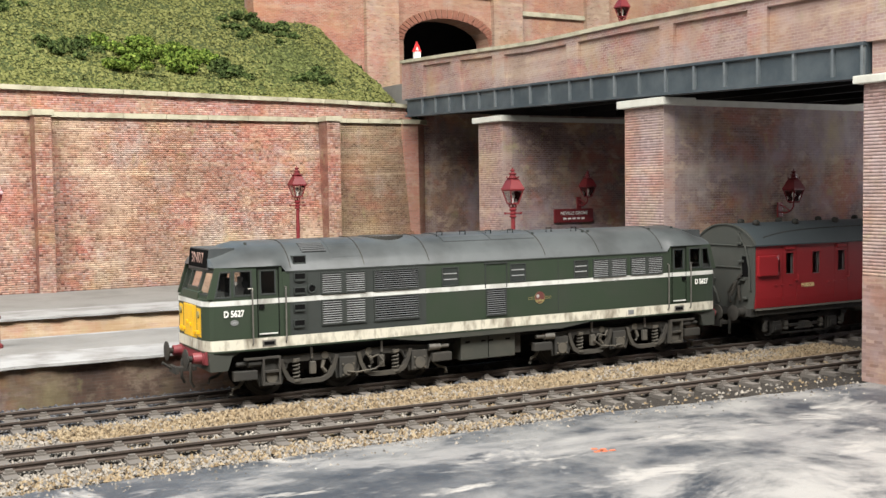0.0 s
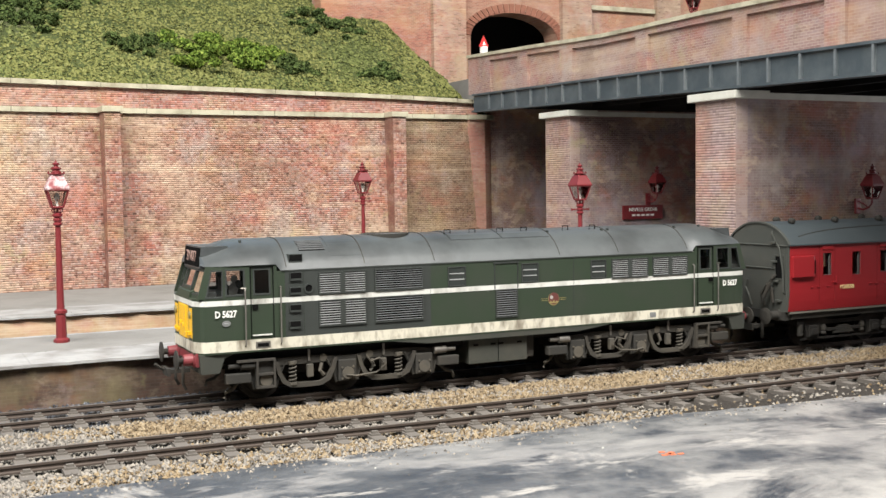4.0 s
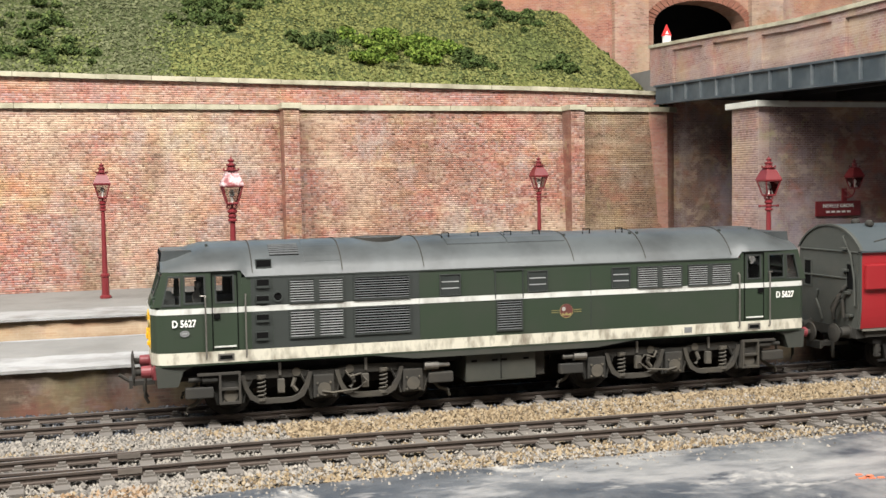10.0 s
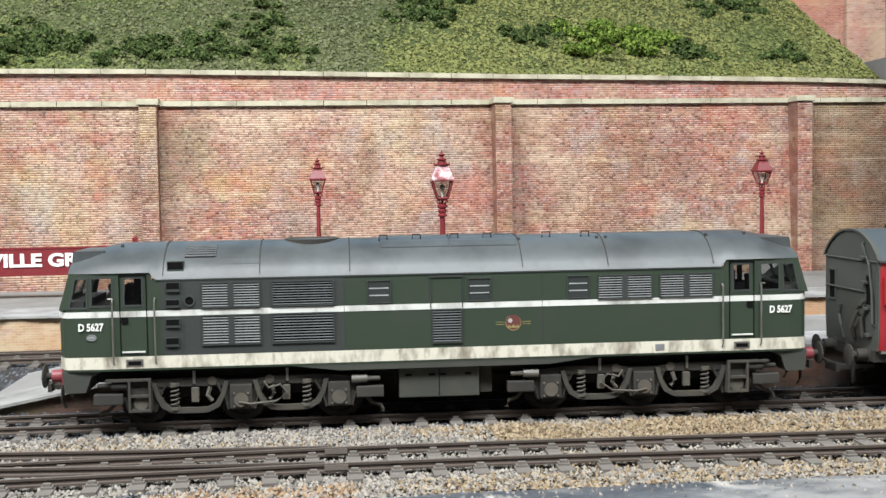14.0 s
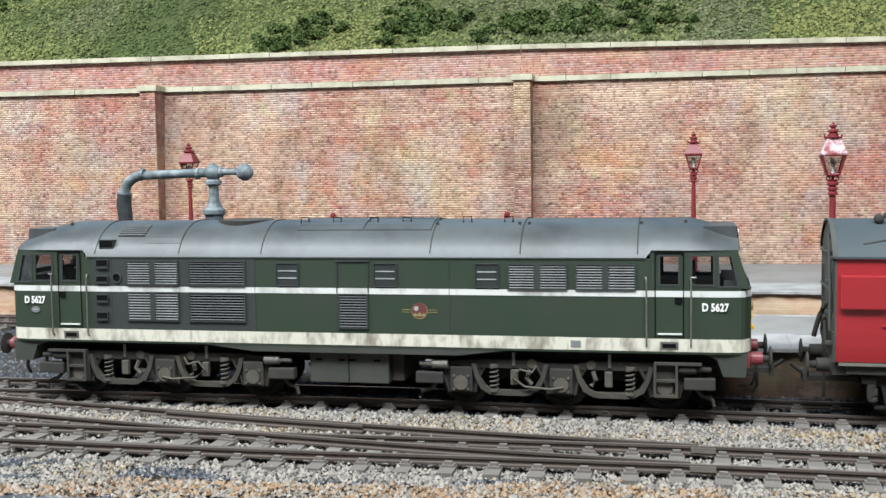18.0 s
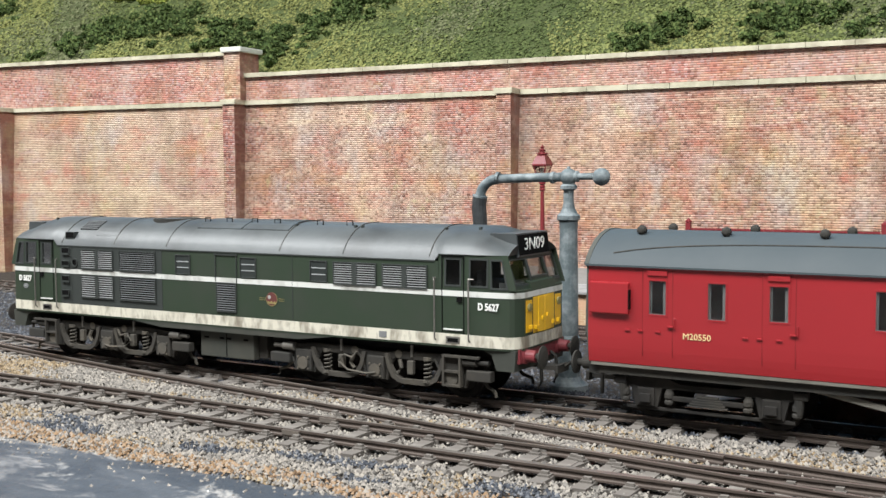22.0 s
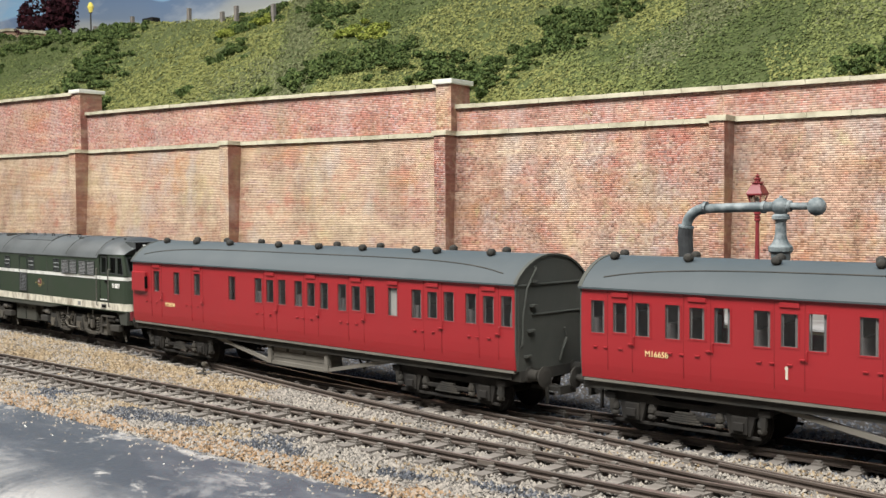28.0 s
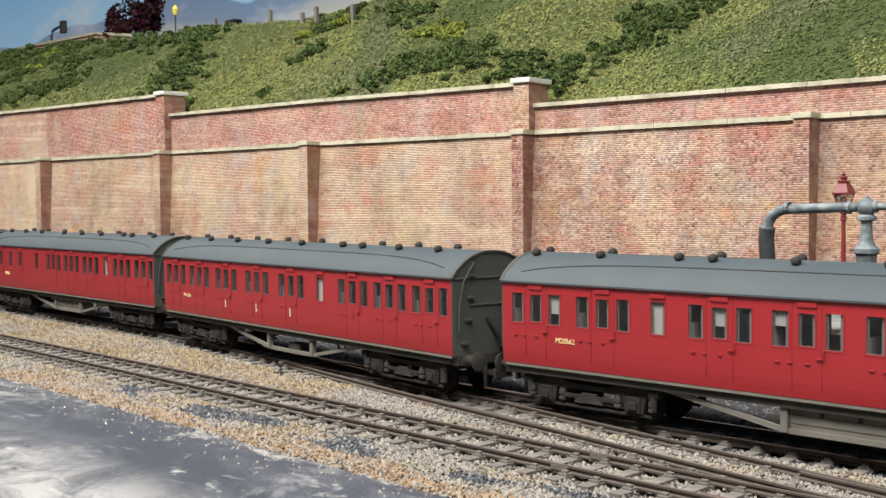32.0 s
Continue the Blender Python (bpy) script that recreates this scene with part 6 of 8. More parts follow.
    share("number", text_mesh("number", ("M20550", "M16658", "M20562")[number], 0.13, M_STRAW), top, (-6.37 if number == 0 else -6.75, -1.374, 1.86))
    if brake_end:
        e = brake_end
        bm = bm_new()
        bbox(bm, *sorted((e * (h - 0.93), e * (h - 0.06))), -1.46, -1.34, 2.24, 2.9, 0.03)
        part("guard_lookout", bm, M_CARMINE, top)
        bm = bm_new()
        box(bm, *sorted((e * (h - 0.93), e * (h - 0.95))), -1.47, -1.34, 2.35, 2.75)
        part("lookout_window", bm, M_DARK, top)
    # inside: floor, compartment walls, seats
    bm = bm_new()
    box(bm, -h + 0.06, h - 0.06, -1.25, 1.25, 1.2, 1.3)
    part("floor", bm, M_INSIDE, top)
    cuts = sorted({-h + 0.1, h - 0.1, *[x for d in doors for x in (d - 0.97, d + 0.97) if abs(x) < h - 0.12]})
    for x in cuts:
        bm = bm_new()
        box(bm, x - 0.03, x + 0.03, -1.28, 1.28, 1.3, 3.2)
        part("compartment_wall", bm, M_INSIDE, top)
    for d in doors:
        for o in (-0.66, 0.66):
            bm = bm_new()
            lim = h - 0.14
            bbox(bm, max(-lim, d + o - 0.26), min(lim, d + o + 0.26), -1.2, 1.2, 1.3, 1.75, 0.04)
            back = max(-lim + 0.08, min(lim - 0.08, d + o * 1.25))
            bbox(bm, back - 0.08, back + 0.08, -1.2, 1.2, 1.75, 2.55, 0.04)
            part("bench_seat", bm, M_INSIDE, top)
    for _ in range((0, 0, 4)[number]):
        a, b, c, d = rnd.choice(wins)
        bm = bm_new()
        box(bm, a + 0.02, b - 0.02, -1.29, -1.28, c + (d - c) * rnd.uniform(0.35, 0.7), d)
        part("blind", bm, M_BLIND, top)
    # ends
    for s in (-1, 1):
        bm = bm_new()
        pts = [(-1.30, 1.18), (-1.36, 1.7), (-1.36, 3.2)] + [(y, coach_roof_z(y) - 0.03) for y in [-1.3 + 2.6 * k / 14 for k in range(15)]] + [(1.36, 3.2), (1.36, 1.7), (1.30, 1.18)]
        prism(bm, pts, "x", s * (h - 0.01), s * (h + 0.035))
        end = part("end_panel", bm, M_COACHEND, top, "dark grey end panel")
        x = s * (h + 0.035)
        for z, y0 in ((1.52, -0.98), (2.12, -0.86), (2.72, -0.78), (3.3, -0.74)):
            bm = bm_new()
            bbox(bm, *sorted((x, x + s * 0.12)), y0 - 0.1, y0 + 0.1, z - 0.035, z + 0.035, 0.015)
            part("end_step", bm, M_COACHEND, end)
        for z, y1 in ((3.22, 1.3), (2.5, 1.3)):
            bm = bm_new()
            tube(bm, (x + s * 0.02, -0.8 if z < 3 else -1.3, z), (x + s * 0.02, y1, z), 0.028, None, 6)
            part("end_rail", bm, M_COACHEND, end)
        bm = bm_new()
        pipe(bm, [(x, -1.2, 1.75), (x + s * 0.07, -1.2, 1.8), (x + s * 0.07, -1.17, 2.5), (x + s * 0.07, -1.02, 3.15), (x + s * 0.07, -0.68, 3.62), (x, -0.66, 3.64)], 0.03, 6)
        part("climbing_rail", bm, M_COACHEND, end)
        for y in (-1.26, 1.26):
            bm = bm_new()
            box(bm, *sorted((x, x + s * 0.015)), y - 0.02, y + 0.02, 1.3, 3.2)
            part("end_rib", bm, M_COACHEND, end)
        if brake_end == s:
            for y in (-0.95, 0.95):
                bm = bm_new()
                box(bm, *sorted((x - s * 0.002, x + s * 0.012)), y - 0.16, y + 0.16, 2.2, 2.9)
                part("end_window", bm, M_DARK, end)
                bm = bm_new()
                holed(bm, y - 0.2, y + 0.2, 2.16, 2.94, [(y - 0.15, y + 0.15, 2.21, 2.89)], lambda u, v, d: (x + s * (0.03 - d), u, v), 0.03)
                part("end_window_frame", bm, M_COACHEND, end)
            bm = bm_new()
            pipe(bm, [(x + s * 0.05, -0.3, 1.35), (x + s * 0.12, -0.3, 1.7), (x + s * 0.12, -0.55, 2.0), (x + s * 0.12, -0.75, 1.9), (x + s * 0.1, -0.78, 1.45)], 0.05, 6)
            part("steam_pipe", bm, M_UFRAME, end)
            bm = bm_new()
            pipe(bm, [(x + s * (0.06 + 0.26 * abs(math.sin(q / 2))), -0.72 - 0.12 * math.cos(q), 1.95 + 0.36 * math.cos(q)) for q in (k * 0.42 for k in range(15))], 0.05, 7)
            part("hose_loop", bm, M_UFRAME, end, "looped dark hose")
        bm = bm_new()
        pipe(bm, [(x + s * 0.04, 0.25, 1.3), (x + s * 0.1, 0.3, 1.6), (x + s * 0.06, 0.5, 1.85), (x + s * 0.06, 0.42, 2.1)], 0.035, 6)
        part("end_pipe", bm, M_COACHEND, end)
        if number == 1:
            bm = bm_new()
            pipe(bm, [(x + s * 0.03, -0.2, 2.15), (x + s * 0.2, 0.25, 1.5), (x + s * 0.22, 0.3, 1.2)], 0.05, 6)
            part("gangway_stay", bm, M_UFRAME, end)
        buffer_parts(top, s * (h + 0.02), s, M_UFRAME, 0.86, 1.06, 0.5)
        bm = bm_new()
        box(bm, *sorted((s * (h - 0.3), s * (h + 0.05))), -1.2, 1.2, 0.92, 1.18)
        part("headstock", bm, M_UFRAME, top)
        bm = bm_new()
        box(bm, *sorted((s * (h - 0.5), s * (h + 0.5))), -0.16, 0.16, 0.6, 0.7)
        box(bm, *sorted((s * (h + 0.45), s * (h + 0.53))), -0.3, 0.3, 0.56, 0.76)
        pipe(bm, [(s * h, 0.1, 0.7), (s * (h + 0.4), 0.1, 0.6), (s * (h + 0.75), 0.1, 0.9)], 0.045, 6)
        box(bm, *sorted((s * (h + 0.1), s * (h + 0.16))), -0.35, -0.28, 0.3, 0.95)
        part("tension_coupling", bm, M_UFRAME, top)
    # roof
    bm = bm_new()
    rows = []
    for x in (-h - 0.07, -h, -h + 0.02, 0, h - 0.02, h, h + 0.07):
        rows.append([bm.verts.new((x, y, coach_roof_z(y))) for y in [1.40 * math.copysign(abs(k / 12) ** 0.8, k) for k in range(-12, 13)]])
    for a, b in zip(rows, rows[1:]):
        for k in range(24):
            bm.faces.new((a[k], b[k], b[k + 1], a[k + 1]))
    for s in (-1, 1):
        row = [bm.verts.new((s * (h - 0.04), y, coach_roof_z(y))) for y in [1.40 * math.copysign(abs(k / 12) ** 0.8, k) for k in range(-12, 13)]]
        bm.faces.new(row)
    roof = part("roof", bm, M_CROOF, top, "weathered dark grey roof", smooth=True)
    bm = bm_new()
    pts = []
    for k in range(41):
        q = -1 + 2 * k / 40
        y = -0.86 - 0.34 * abs(q) ** 5
        pts.append((q * (h - 0.5), y, coach_roof_z(y) + 0.004))
    pipe(bm, pts, 0.018, 5)
    part("rain_strip", bm, M_UFRAME, roof)
    bm = bm_new()
    box(bm, -h - 0.05, h + 0.05, -1.415, -1.37, 3.22, 3.26)
    part("gutter", bm, M_CROOF, roof)
    for s in (-1, 1):
        bm = bm_new()
        ring = [(y, coach_roof_z(y)) for y in [1.40 * k / 12 for k in range(-12, 13)]]
        for (y0, z0), (y1, z1) in zip(ring, ring[1:]):
            v = [bm.verts.new(p) for p in ((s * (h - 0.02), y0, z0 + 0.015), (s * (h + 0.08), y0, z0 + 0.015), (s * (h + 0.08), y1, z1 + 0.015), (s * (h - 0.02), y1, z1 + 0.015))]
            w = [bm.verts.new((q.co.x, q.co.y * 0.98, q.co.z - 0.05)) for q in v]
            bm.faces.new(v)
            bm.faces.new((w[1], w[2], v[2], v[1]))
            bm.faces.new((w[0], w[3], v[3], v[0]))
        part("roof_rim", bm, M_COACHEND, roof)
    spots = []
    for d in (doors if number == 0 else all_doors):
        spots += [(d - 0.67, -0.52), (d - 1.05, 0.5)]
    spots += [(s, -0.5) for s in singles]
    if number == 0:
        spots += [(-7.87, -0.52), (-7.55, 0.5), (-6.05, -0.52), (-5.75, 0.5), (-4.1, -0.52), (-3.8, 0.5)]
    for x, y in spots:
        share("roof_ventilator", VENT, roof, (x, y, coach_roof_z(y) - 0.02), rnd.uniform(-4, 4))
    # underframe
    bm = bm_new()
    box(bm, -h, h, -1.0, 1.0, 0.95, 1.2)
    part("underframe", bm, M_WHEEL, top)
    bm = bm_new()
    box(bm, -h + 0.05, h - 0.05, -1.33, 1.33, 1.125, 1.185)
    part("footboard", bm, M_FOOT, top, "dusty pale footboard")
    bm = bm_new()
    for side in (-1, 1):
        box(bm, -h + 0.2, h - 0.2, *sorted((side * 1.18, side * 1.25)), 0.95, 1.12)
    part("solebar", bm, M_UFRAME, top)
    for side in (-1, 1):
        truss = new("truss_rod")
        truss.parent = top
        bm = bm_new()
        y = side * 1.12
        w = 0.055
        for (xa, za), (xb, zb) in (((-4.4, 1.04), (-1.15, 0.46)), ((-1.15, 0.46), (1.5, 0.46)), ((1.5, 0.46), (4.5, 1.04))):
            prism(bm, [(xa, za - w), (xb, zb - w), (xb, zb + w), (xa, za + w)], "y", y - 0.05, y + 0.05)
        part("truss_bar", bm, M_SOLE, truss)
        for x in (-1.15, 1.5):
            bm = bm_new()
            bbox(bm, x - 0.08, x + 0.08, y - 0.08, y + 0.08, 0.42, 1.0, 0.015)
            part("queen_post", bm, M_SOLE, truss)
        bm = bm_new()
        for x0, x1 in ((2.5, 2.8), (3.1, 2.8)):
            pipe(bm, [(x0, y * 0.8, 0.98), (x1, y * 0.8, 0.6)], 0.035, 5)
        part("v_hanger", bm, M_UFRAME, truss)
    if battery:
        bm = bm_new()
        bbox(bm, -1.05, 1.40, -1.12, -0.5, 0.47, 1.0, 0.02)
        case = part("battery_box", bm, M_SOLE, top)
        for z in (0.62, 0.80):
            bm = bm_new()
            box(bm, -1.0, 1.35, -1.128, -1.11, z, z + 0.012)
            part("box_plank_line", bm, M_UFRAME, case)
        for x in (-0.35, 0.45):
            bm = bm_new()
            bbox(bm, x - 0.05, x + 0.05, -1.14, -1.11, 0.8, 0.9, 0.01)
            part("latch", bm, M_UFRAME, case)
    else:
        bm = bm_new()
        bbox(bm, 0.0, 0.62, -1.1, -0.7, 0.42, 0.72, 0.02)
        part("dynamo", bm, M_UFRAME, top)
    wm = wheel_mesh(0.47)
    for s in (-1, 1):
        coach_bogie(top, s * (h - 2.5), wm)
    return top


M_DARKRED = paint("door_gap_red", (0.2, 0.008, 0.01), (0.07, 0.006, 0.006), 1, 0.6)
VENT = vent_mesh()
loco = build_loco()
coaches = [
    build_coach(0, 17.46, [-0.86, 1.08, 3.03, 5.98, 7.9], [4.5], [(-7.2, True), (-5.97, False), (-4.75, True), (-2.81, False)], [], -1, True, "crimson brake coach with guard's lookout and grey roof"),
    build_coach(1, 17.44, [-7.69, -5.78, -3.73, -1.56, 0.62, 4.11, 5.96, 7.79], [2.34], [], [-3.78, -1.62, 0.56], 0, False, "crimson composite coach with first class figures on doors"),
    build_coach(2, 17.5, [-7.67, -5.65, -2.56, -0.57, 1.42], [-4.12], [(3.3, False), (5.2, True), (6.3, False), (7.4, True)], [], 1, True, "crimson brake coach behind the composite, yellow number"),
]

# ---- scattered stuff: ballast, turf, bushes ----
def soup(name, verts, faces_per, label, category, mat):
    """One mesh of many alike pieces; verts is (n, k, 3), faces_per the corners of one piece."""
    n, k = verts.shape[:2]
    fp = np.array(faces_per)
    idx = (fp[None] + (np.arange(n) * k)[:, None, None]).reshape(-1, fp.shape[1])
    me = bpy.data.meshes.new(name)
    me.vertices.add(n * k)
    me.vertices.foreach_set("co", (verts.reshape(-1) * U).astype(np.float32))
    me.loops.add(idx.size)
    me.loops.foreach_set("vertex_index", idx.reshape(-1).astype(np.int32))
    me.polygons.add(len(idx))
    me.polygons.foreach_set("loop_start", (np.arange(len(idx)) * fp.shape[1]).astype(np.int32))
    me.update(calc_edges=True)
    me.materials.append(mat)
    ob = new(name, me)
    if category:
        tagged(ob, label, category, kind="stuff")
    return ob



def turns(rng, n):
    """Random orientations as (n, 3, 3)."""
    q = rng.normal(size=(n, 4))
    q /= np.linalg.norm(q, axis=1)[:, None]
    w, x, y, z = q.T
    return np.stack([np.stack([1 - 2 * (y * y + z * z), 2 * (x * y - z * w), 2 * (x * z + y * w)], 1), np.stack([2 * (x * y + z * w), 1 - 2 * (x * x + z * z), 2 * (y * z - x * w)], 1), np.stack([2 * (x * z - y * w), 2 * (y * z + x * w), 1 - 2 * (x * x + y * y)], 1)], 1)


def stones(name, pts, size, label, mat, rng, category="ballast"):
    """Angular stones, half sunk: four faces over an uneven foot."""
    n = len(pts)
    base = np.array([(1, 0.1, -0.5), (-0.1, 1, -0.5), (-1, -0.1, -0.5), (0.1, -1, -0.5), (0, 0, 0.62)], float)
    v = base[None] * rng.uniform(0.7, 1.15, (n, 5, 1)) + rng.normal(0, 0.17, (n, 5, 3))
    a = rng.uniform(0, 6.28, n)
    c, q = np.cos(a)[:, None], np.sin(a)[:, None]
    v = np.stack([v[:, :, 0] * c - v[:, :, 1] * q, v[:, :, 0] * q + v[:, :, 1] * c, v[:, :, 2]], 2)
    return soup(name, pts[:, None, :] + v * (size * rng.uniform(0.5, 1.45, n))[:, None, None], [(0, 1, 4), (1, 2, 4), (2, 3, 4), (3, 0, 4)], label, category, mat)


def leaves(name, pts, size, label, mat, rng, category="foliage", flat=0.0, lean=0.0):
    n = len(pts)
    base = np.array([(-0.5, -0.42, 0), (0.5, -0.3, 0.12), (0.42, 0.5, 0), (-0.36, 0.4, 0.15)], float)
    v = base[None] + rng.normal(0, 0.1, (n, 4, 3))
    v = np.einsum("nij,nkj->nki", turns(rng, n), v)
    v[:, :, 2] = v[:, :, 2] * (1 - flat) + lean * v[:, :, 1]
    return soup(name, pts[:, None, :] + v * (size * rng.uniform(0.6, 1.4, n))[:, None, None], [(0, 1, 2, 3)], label, category, mat)


def field(x, y, s, seed):
    """A cheap smooth field of -1 to 1 over the plan."""
    r = np.random.default_rng(seed)
    out = 0
    for k in range(7):
        a, f, p = r.uniform(0, 6.28), s * r.uniform(0.5, 2.4), r.uniform(0, 6.28)
        out = out + np.sin((x * math.cos(a) + y * math.sin(a)) * f + p)
    return out / 3.2


rng = np.random.default_rng(11)
M_TAN = speckle("tan_stones", [(0.05, 0.036, 0.024), (0.135, 0.098, 0.058), (0.205, 0.152, 0.09), (0.29, 0.232, 0.152), (0.105, 0.085, 0.065)], 9)
M_GREYB = speckle("grey_stones", [(0.055, 0.051, 0.047), (0.145, 0.134, 0.12), (0.21, 0.193, 0.17), (0.285, 0.258, 0.22), (0.105, 0.098, 0.09)], 9)
M_CINDER = speckle("cinder_stones", [(0.018, 0.019, 0.023), (0.038, 0.043, 0.052), (0.072, 0.077, 0.088), (0.154, 0.158, 0.168)], 9)
M_ORANGE = speckle("orange_stones", [(0.059, 0.037, 0.021), (0.2, 0.127, 0.07), (0.247, 0.171, 0.105), (0.271, 0.223, 0.179)], 9)

N = 310000
px_ = np.concatenate([rng.uniform(-48, 27, int(N * 0.8)), rng.uniform(-95, -48, int(N * 0.2))])
lines = np.linspace(-100, 60, 641)
ty = np.interp(px_, lines, [train_y(x) for x in lines])
ny_ = np.interp(px_, lines, [near_y(x) for x in lines])
by_ = np.interp(px_, lines, [branch_y(x) for x in lines])
bo = np.interp(px_, lines, [board_y(x) for x in lines])
py_ = rng.uniform(0, 1, len(px_)) * (ty + 2.1 - bo) + bo - 0.05
dt, dn = np.abs(py_ - ty), np.abs(py_ - ny_)
inside = (dt < 1.25) | (dn < 1.25)
bare = (px_ > 11) & (py_ < ny_ + 0.2) & (rng.uniform(0, 1, len(px_)) > np.clip((15 - px_) / 4, 0.04, 1))
soot = (py_ > ty + 0.7) | ((dt < 1.0) & (rng.uniform(0, 1, len(px_)) < 0.75))
shoulder = np.clip(1.0 - np.minimum(dt, dn) / 2.5, 0, 1)
f1, f2 = field(px_, py_ * 2.4, 0.7, 4), field(px_, py_ * 1.7, 1.3, 8)
warm = np.where(px_ > 2, 1.0, np.where(px_ < -27, np.where(py_ < ny_, 0.3, 0.7), 0.15)) + 0.35 * f1
warm = np.where((px_ > 2) & (py_ < ny_ - 1.1), 0.5 + 0.35 * f1, warm)
tanw = np.clip(warm - 0.75 * ((dt < 1.3) | (dn < 1.2)), 0, 1)
front = py_ < ny_ - 1.3
strip = front & (np.abs(py_ - bo - 0.42 - 0.25 * f1) < 0.5 + 0.25 * f2) & (px_ < -1)
cind = front & ~strip & (px_ < -3) & (px_ > -34) & (f2 > 0.1)
u = rng.uniform(0, 1, len(px_))
kind_ = np.where(soot, 2, np.where(strip & (u < 0.6), 3, np.where(cind & (u < 0.85), 2, np.where(u < tanw, 0, 1))))
pz = np.where(inside, -0.235, -0.215) + rng.normal(0, 0.024, len(px_)) + np.where(~inside & (py_ > ny_) & (py_ < ty), 0.03, 0)
pz = np.where(front & (py_ < bo + 0.9), pz + 0.03, pz)
gone = bare | ((dt < 0.78) & (dt > 0.5)) | ((dn < 0.74) & (dn > 0.53))
for k, (nm, mat, lab) in enumerate((("tan_ballast", M_TAN, "loose tan and cream ballast stones between the tracks"), ("grey_ballast", M_GREYB, "grey and brown ballast stones among the sleepers"), ("cinders", M_CINDER, "dark sooty cinders beside the rails"), ("orange_gravel", M_ORANGE, "orange-tan gravel along the edge of the board"))):
    ok = (kind_ == k) & ~gone
    stones(nm, np.stack([px_, py_, pz], 1)[ok], 0.043 if k != 2 else 0.038, lab, mat, rng)

# cinders on the low ground behind the running line
ex = rng.uniform(-70, -3, 32000)
ey = np.interp(ex, lines, [train_y(x) for x in lines]) + rng.uniform(2.0, 10.5, 32000)
ey = ey[ex < -9.5]
ex = ex[ex < -9.5]
stones("yard_cinders", np.stack([ex, ey, np.full(len(ex), -0.25)], 1), 0.06, "dark cinders on the low ground behind the line", M_CINDER, rng)

# turf on the slope
NT = 330000
gx = np.concatenate([rng.uniform(-75, 28, int(NT * 0.75)), rng.uniform(-150, -75, NT - int(NT * 0.75))])
gw = np.interp(gx, [p[0] for p in reversed(WALL)], [p[1] for p in reversed(WALL)]) + 1.5
gy = gw + 22.0 * rng.uniform(0, 1, NT) ** 1.3
GZ = np.array([slope_z(a, b) for a, b in zip(gx, gy)])
g1, g2, g3 = field(gx, gy * 1.6, 0.22, 21), field(gx, gy, 0.55, 22), field(gx, gy * 1.3, 0.35, 31)
mixed = rng.normal(0, 0.28, NT)
sunny = np.maximum.reduce([g1 + 0.5 * g2 - 0.4, 1 - np.abs(gx + 69) / 9, 0.9 - np.hypot(gx + 35.5, gy - 32) / 3, np.where(gx > 4, 0.7 * g2 + 0.45, -1)])
sooty = np.maximum.reduce([1 - np.abs(gx + 28 + (gy - 27) * 0.6) / 2.5, 1 - np.abs(gx + 59.5 + (gy - 27)) / 2.5, 1 - np.abs(gx + 0.7) / 2.6, 0.8 - np.hypot(gx + 10.3, gy - 30) / 3])
dry = (sunny + mixed > 0.05) & (sooty < 0.2)
moss = (g3 + 0.35 * g2 + mixed > np.where(gx < -12, 0.42, 0.7)) & ~dry
grim = ((-g1 - 0.45 + mixed > 0) | (sooty + mixed > 0.3)) & ~dry & ~moss
M_BUSHD = speckle("dark_leaves", [(0.032, 0.052, 0.017), (0.058, 0.09, 0.027), (0.085, 0.122, 0.036), (0.13, 0.16, 0.052)], 5)
M_MOSS = speckle("olive_moss", [(0.042, 0.06, 0.02), (0.062, 0.084, 0.027), (0.082, 0.107, 0.035), (0.11, 0.135, 0.05)], 4)
M_TURF = speckle("olive_turf", [(0.085, 0.104, 0.034), (0.118, 0.140, 0.045), (0.145, 0.168, 0.055), (0.19, 0.21, 0.08)], 4)
M_TURFY = speckle("yellow_turf", [(0.135, 0.145, 0.046), (0.165, 0.175, 0.056), (0.19, 0.198, 0.066), (0.225, 0.23, 0.085)], 4)
M_TURFG = speckle("grey_turf", [(0.074, 0.084, 0.041), (0.104, 0.115, 0.056), (0.13, 0.14, 0.07), (0.175, 0.182, 0.1)], 4)
P = np.stack([gx, gy, GZ + rng.uniform(0.0, 0.09, NT)], 1)
leaves("turf", P[~dry & ~grim & ~moss], 0.125, "short olive green scatter turf on the slope", M_TURF, rng, "grass", 0.45, 0.6)
leaves("moss", P[moss], 0.13, "dark green mossy patches on the slope", M_MOSS, rng, "grass", 0.6, 0.6)
leaves("dry_turf", P[dry], 0.125, "yellow-green dry turf patches on the slope", M_TURFY, rng, "grass", 0.45, 0.6)
leaves("sooty_turf", P[grim], 0.125, "grey-green sooty turf on the slope", M_TURFG, rng, "grass", 0.45, 0.6)

# bushes: (x, y, half length, half depth, height, tone)
M_BUSHB = speckle("bright_leaves", [(0.036, 0.069, 0.011), (0.097, 0.156, 0.025), (0.169, 0.244, 0.041), (0.266, 0.332, 0.068)], 5)
M_BUSHY = speckle("yellow_leaves", [(0.07, 0.09, 0.015), (0.15, 0.185, 0.03), (0.23, 0.265, 0.05), (0.32, 0.33, 0.08)], 5)


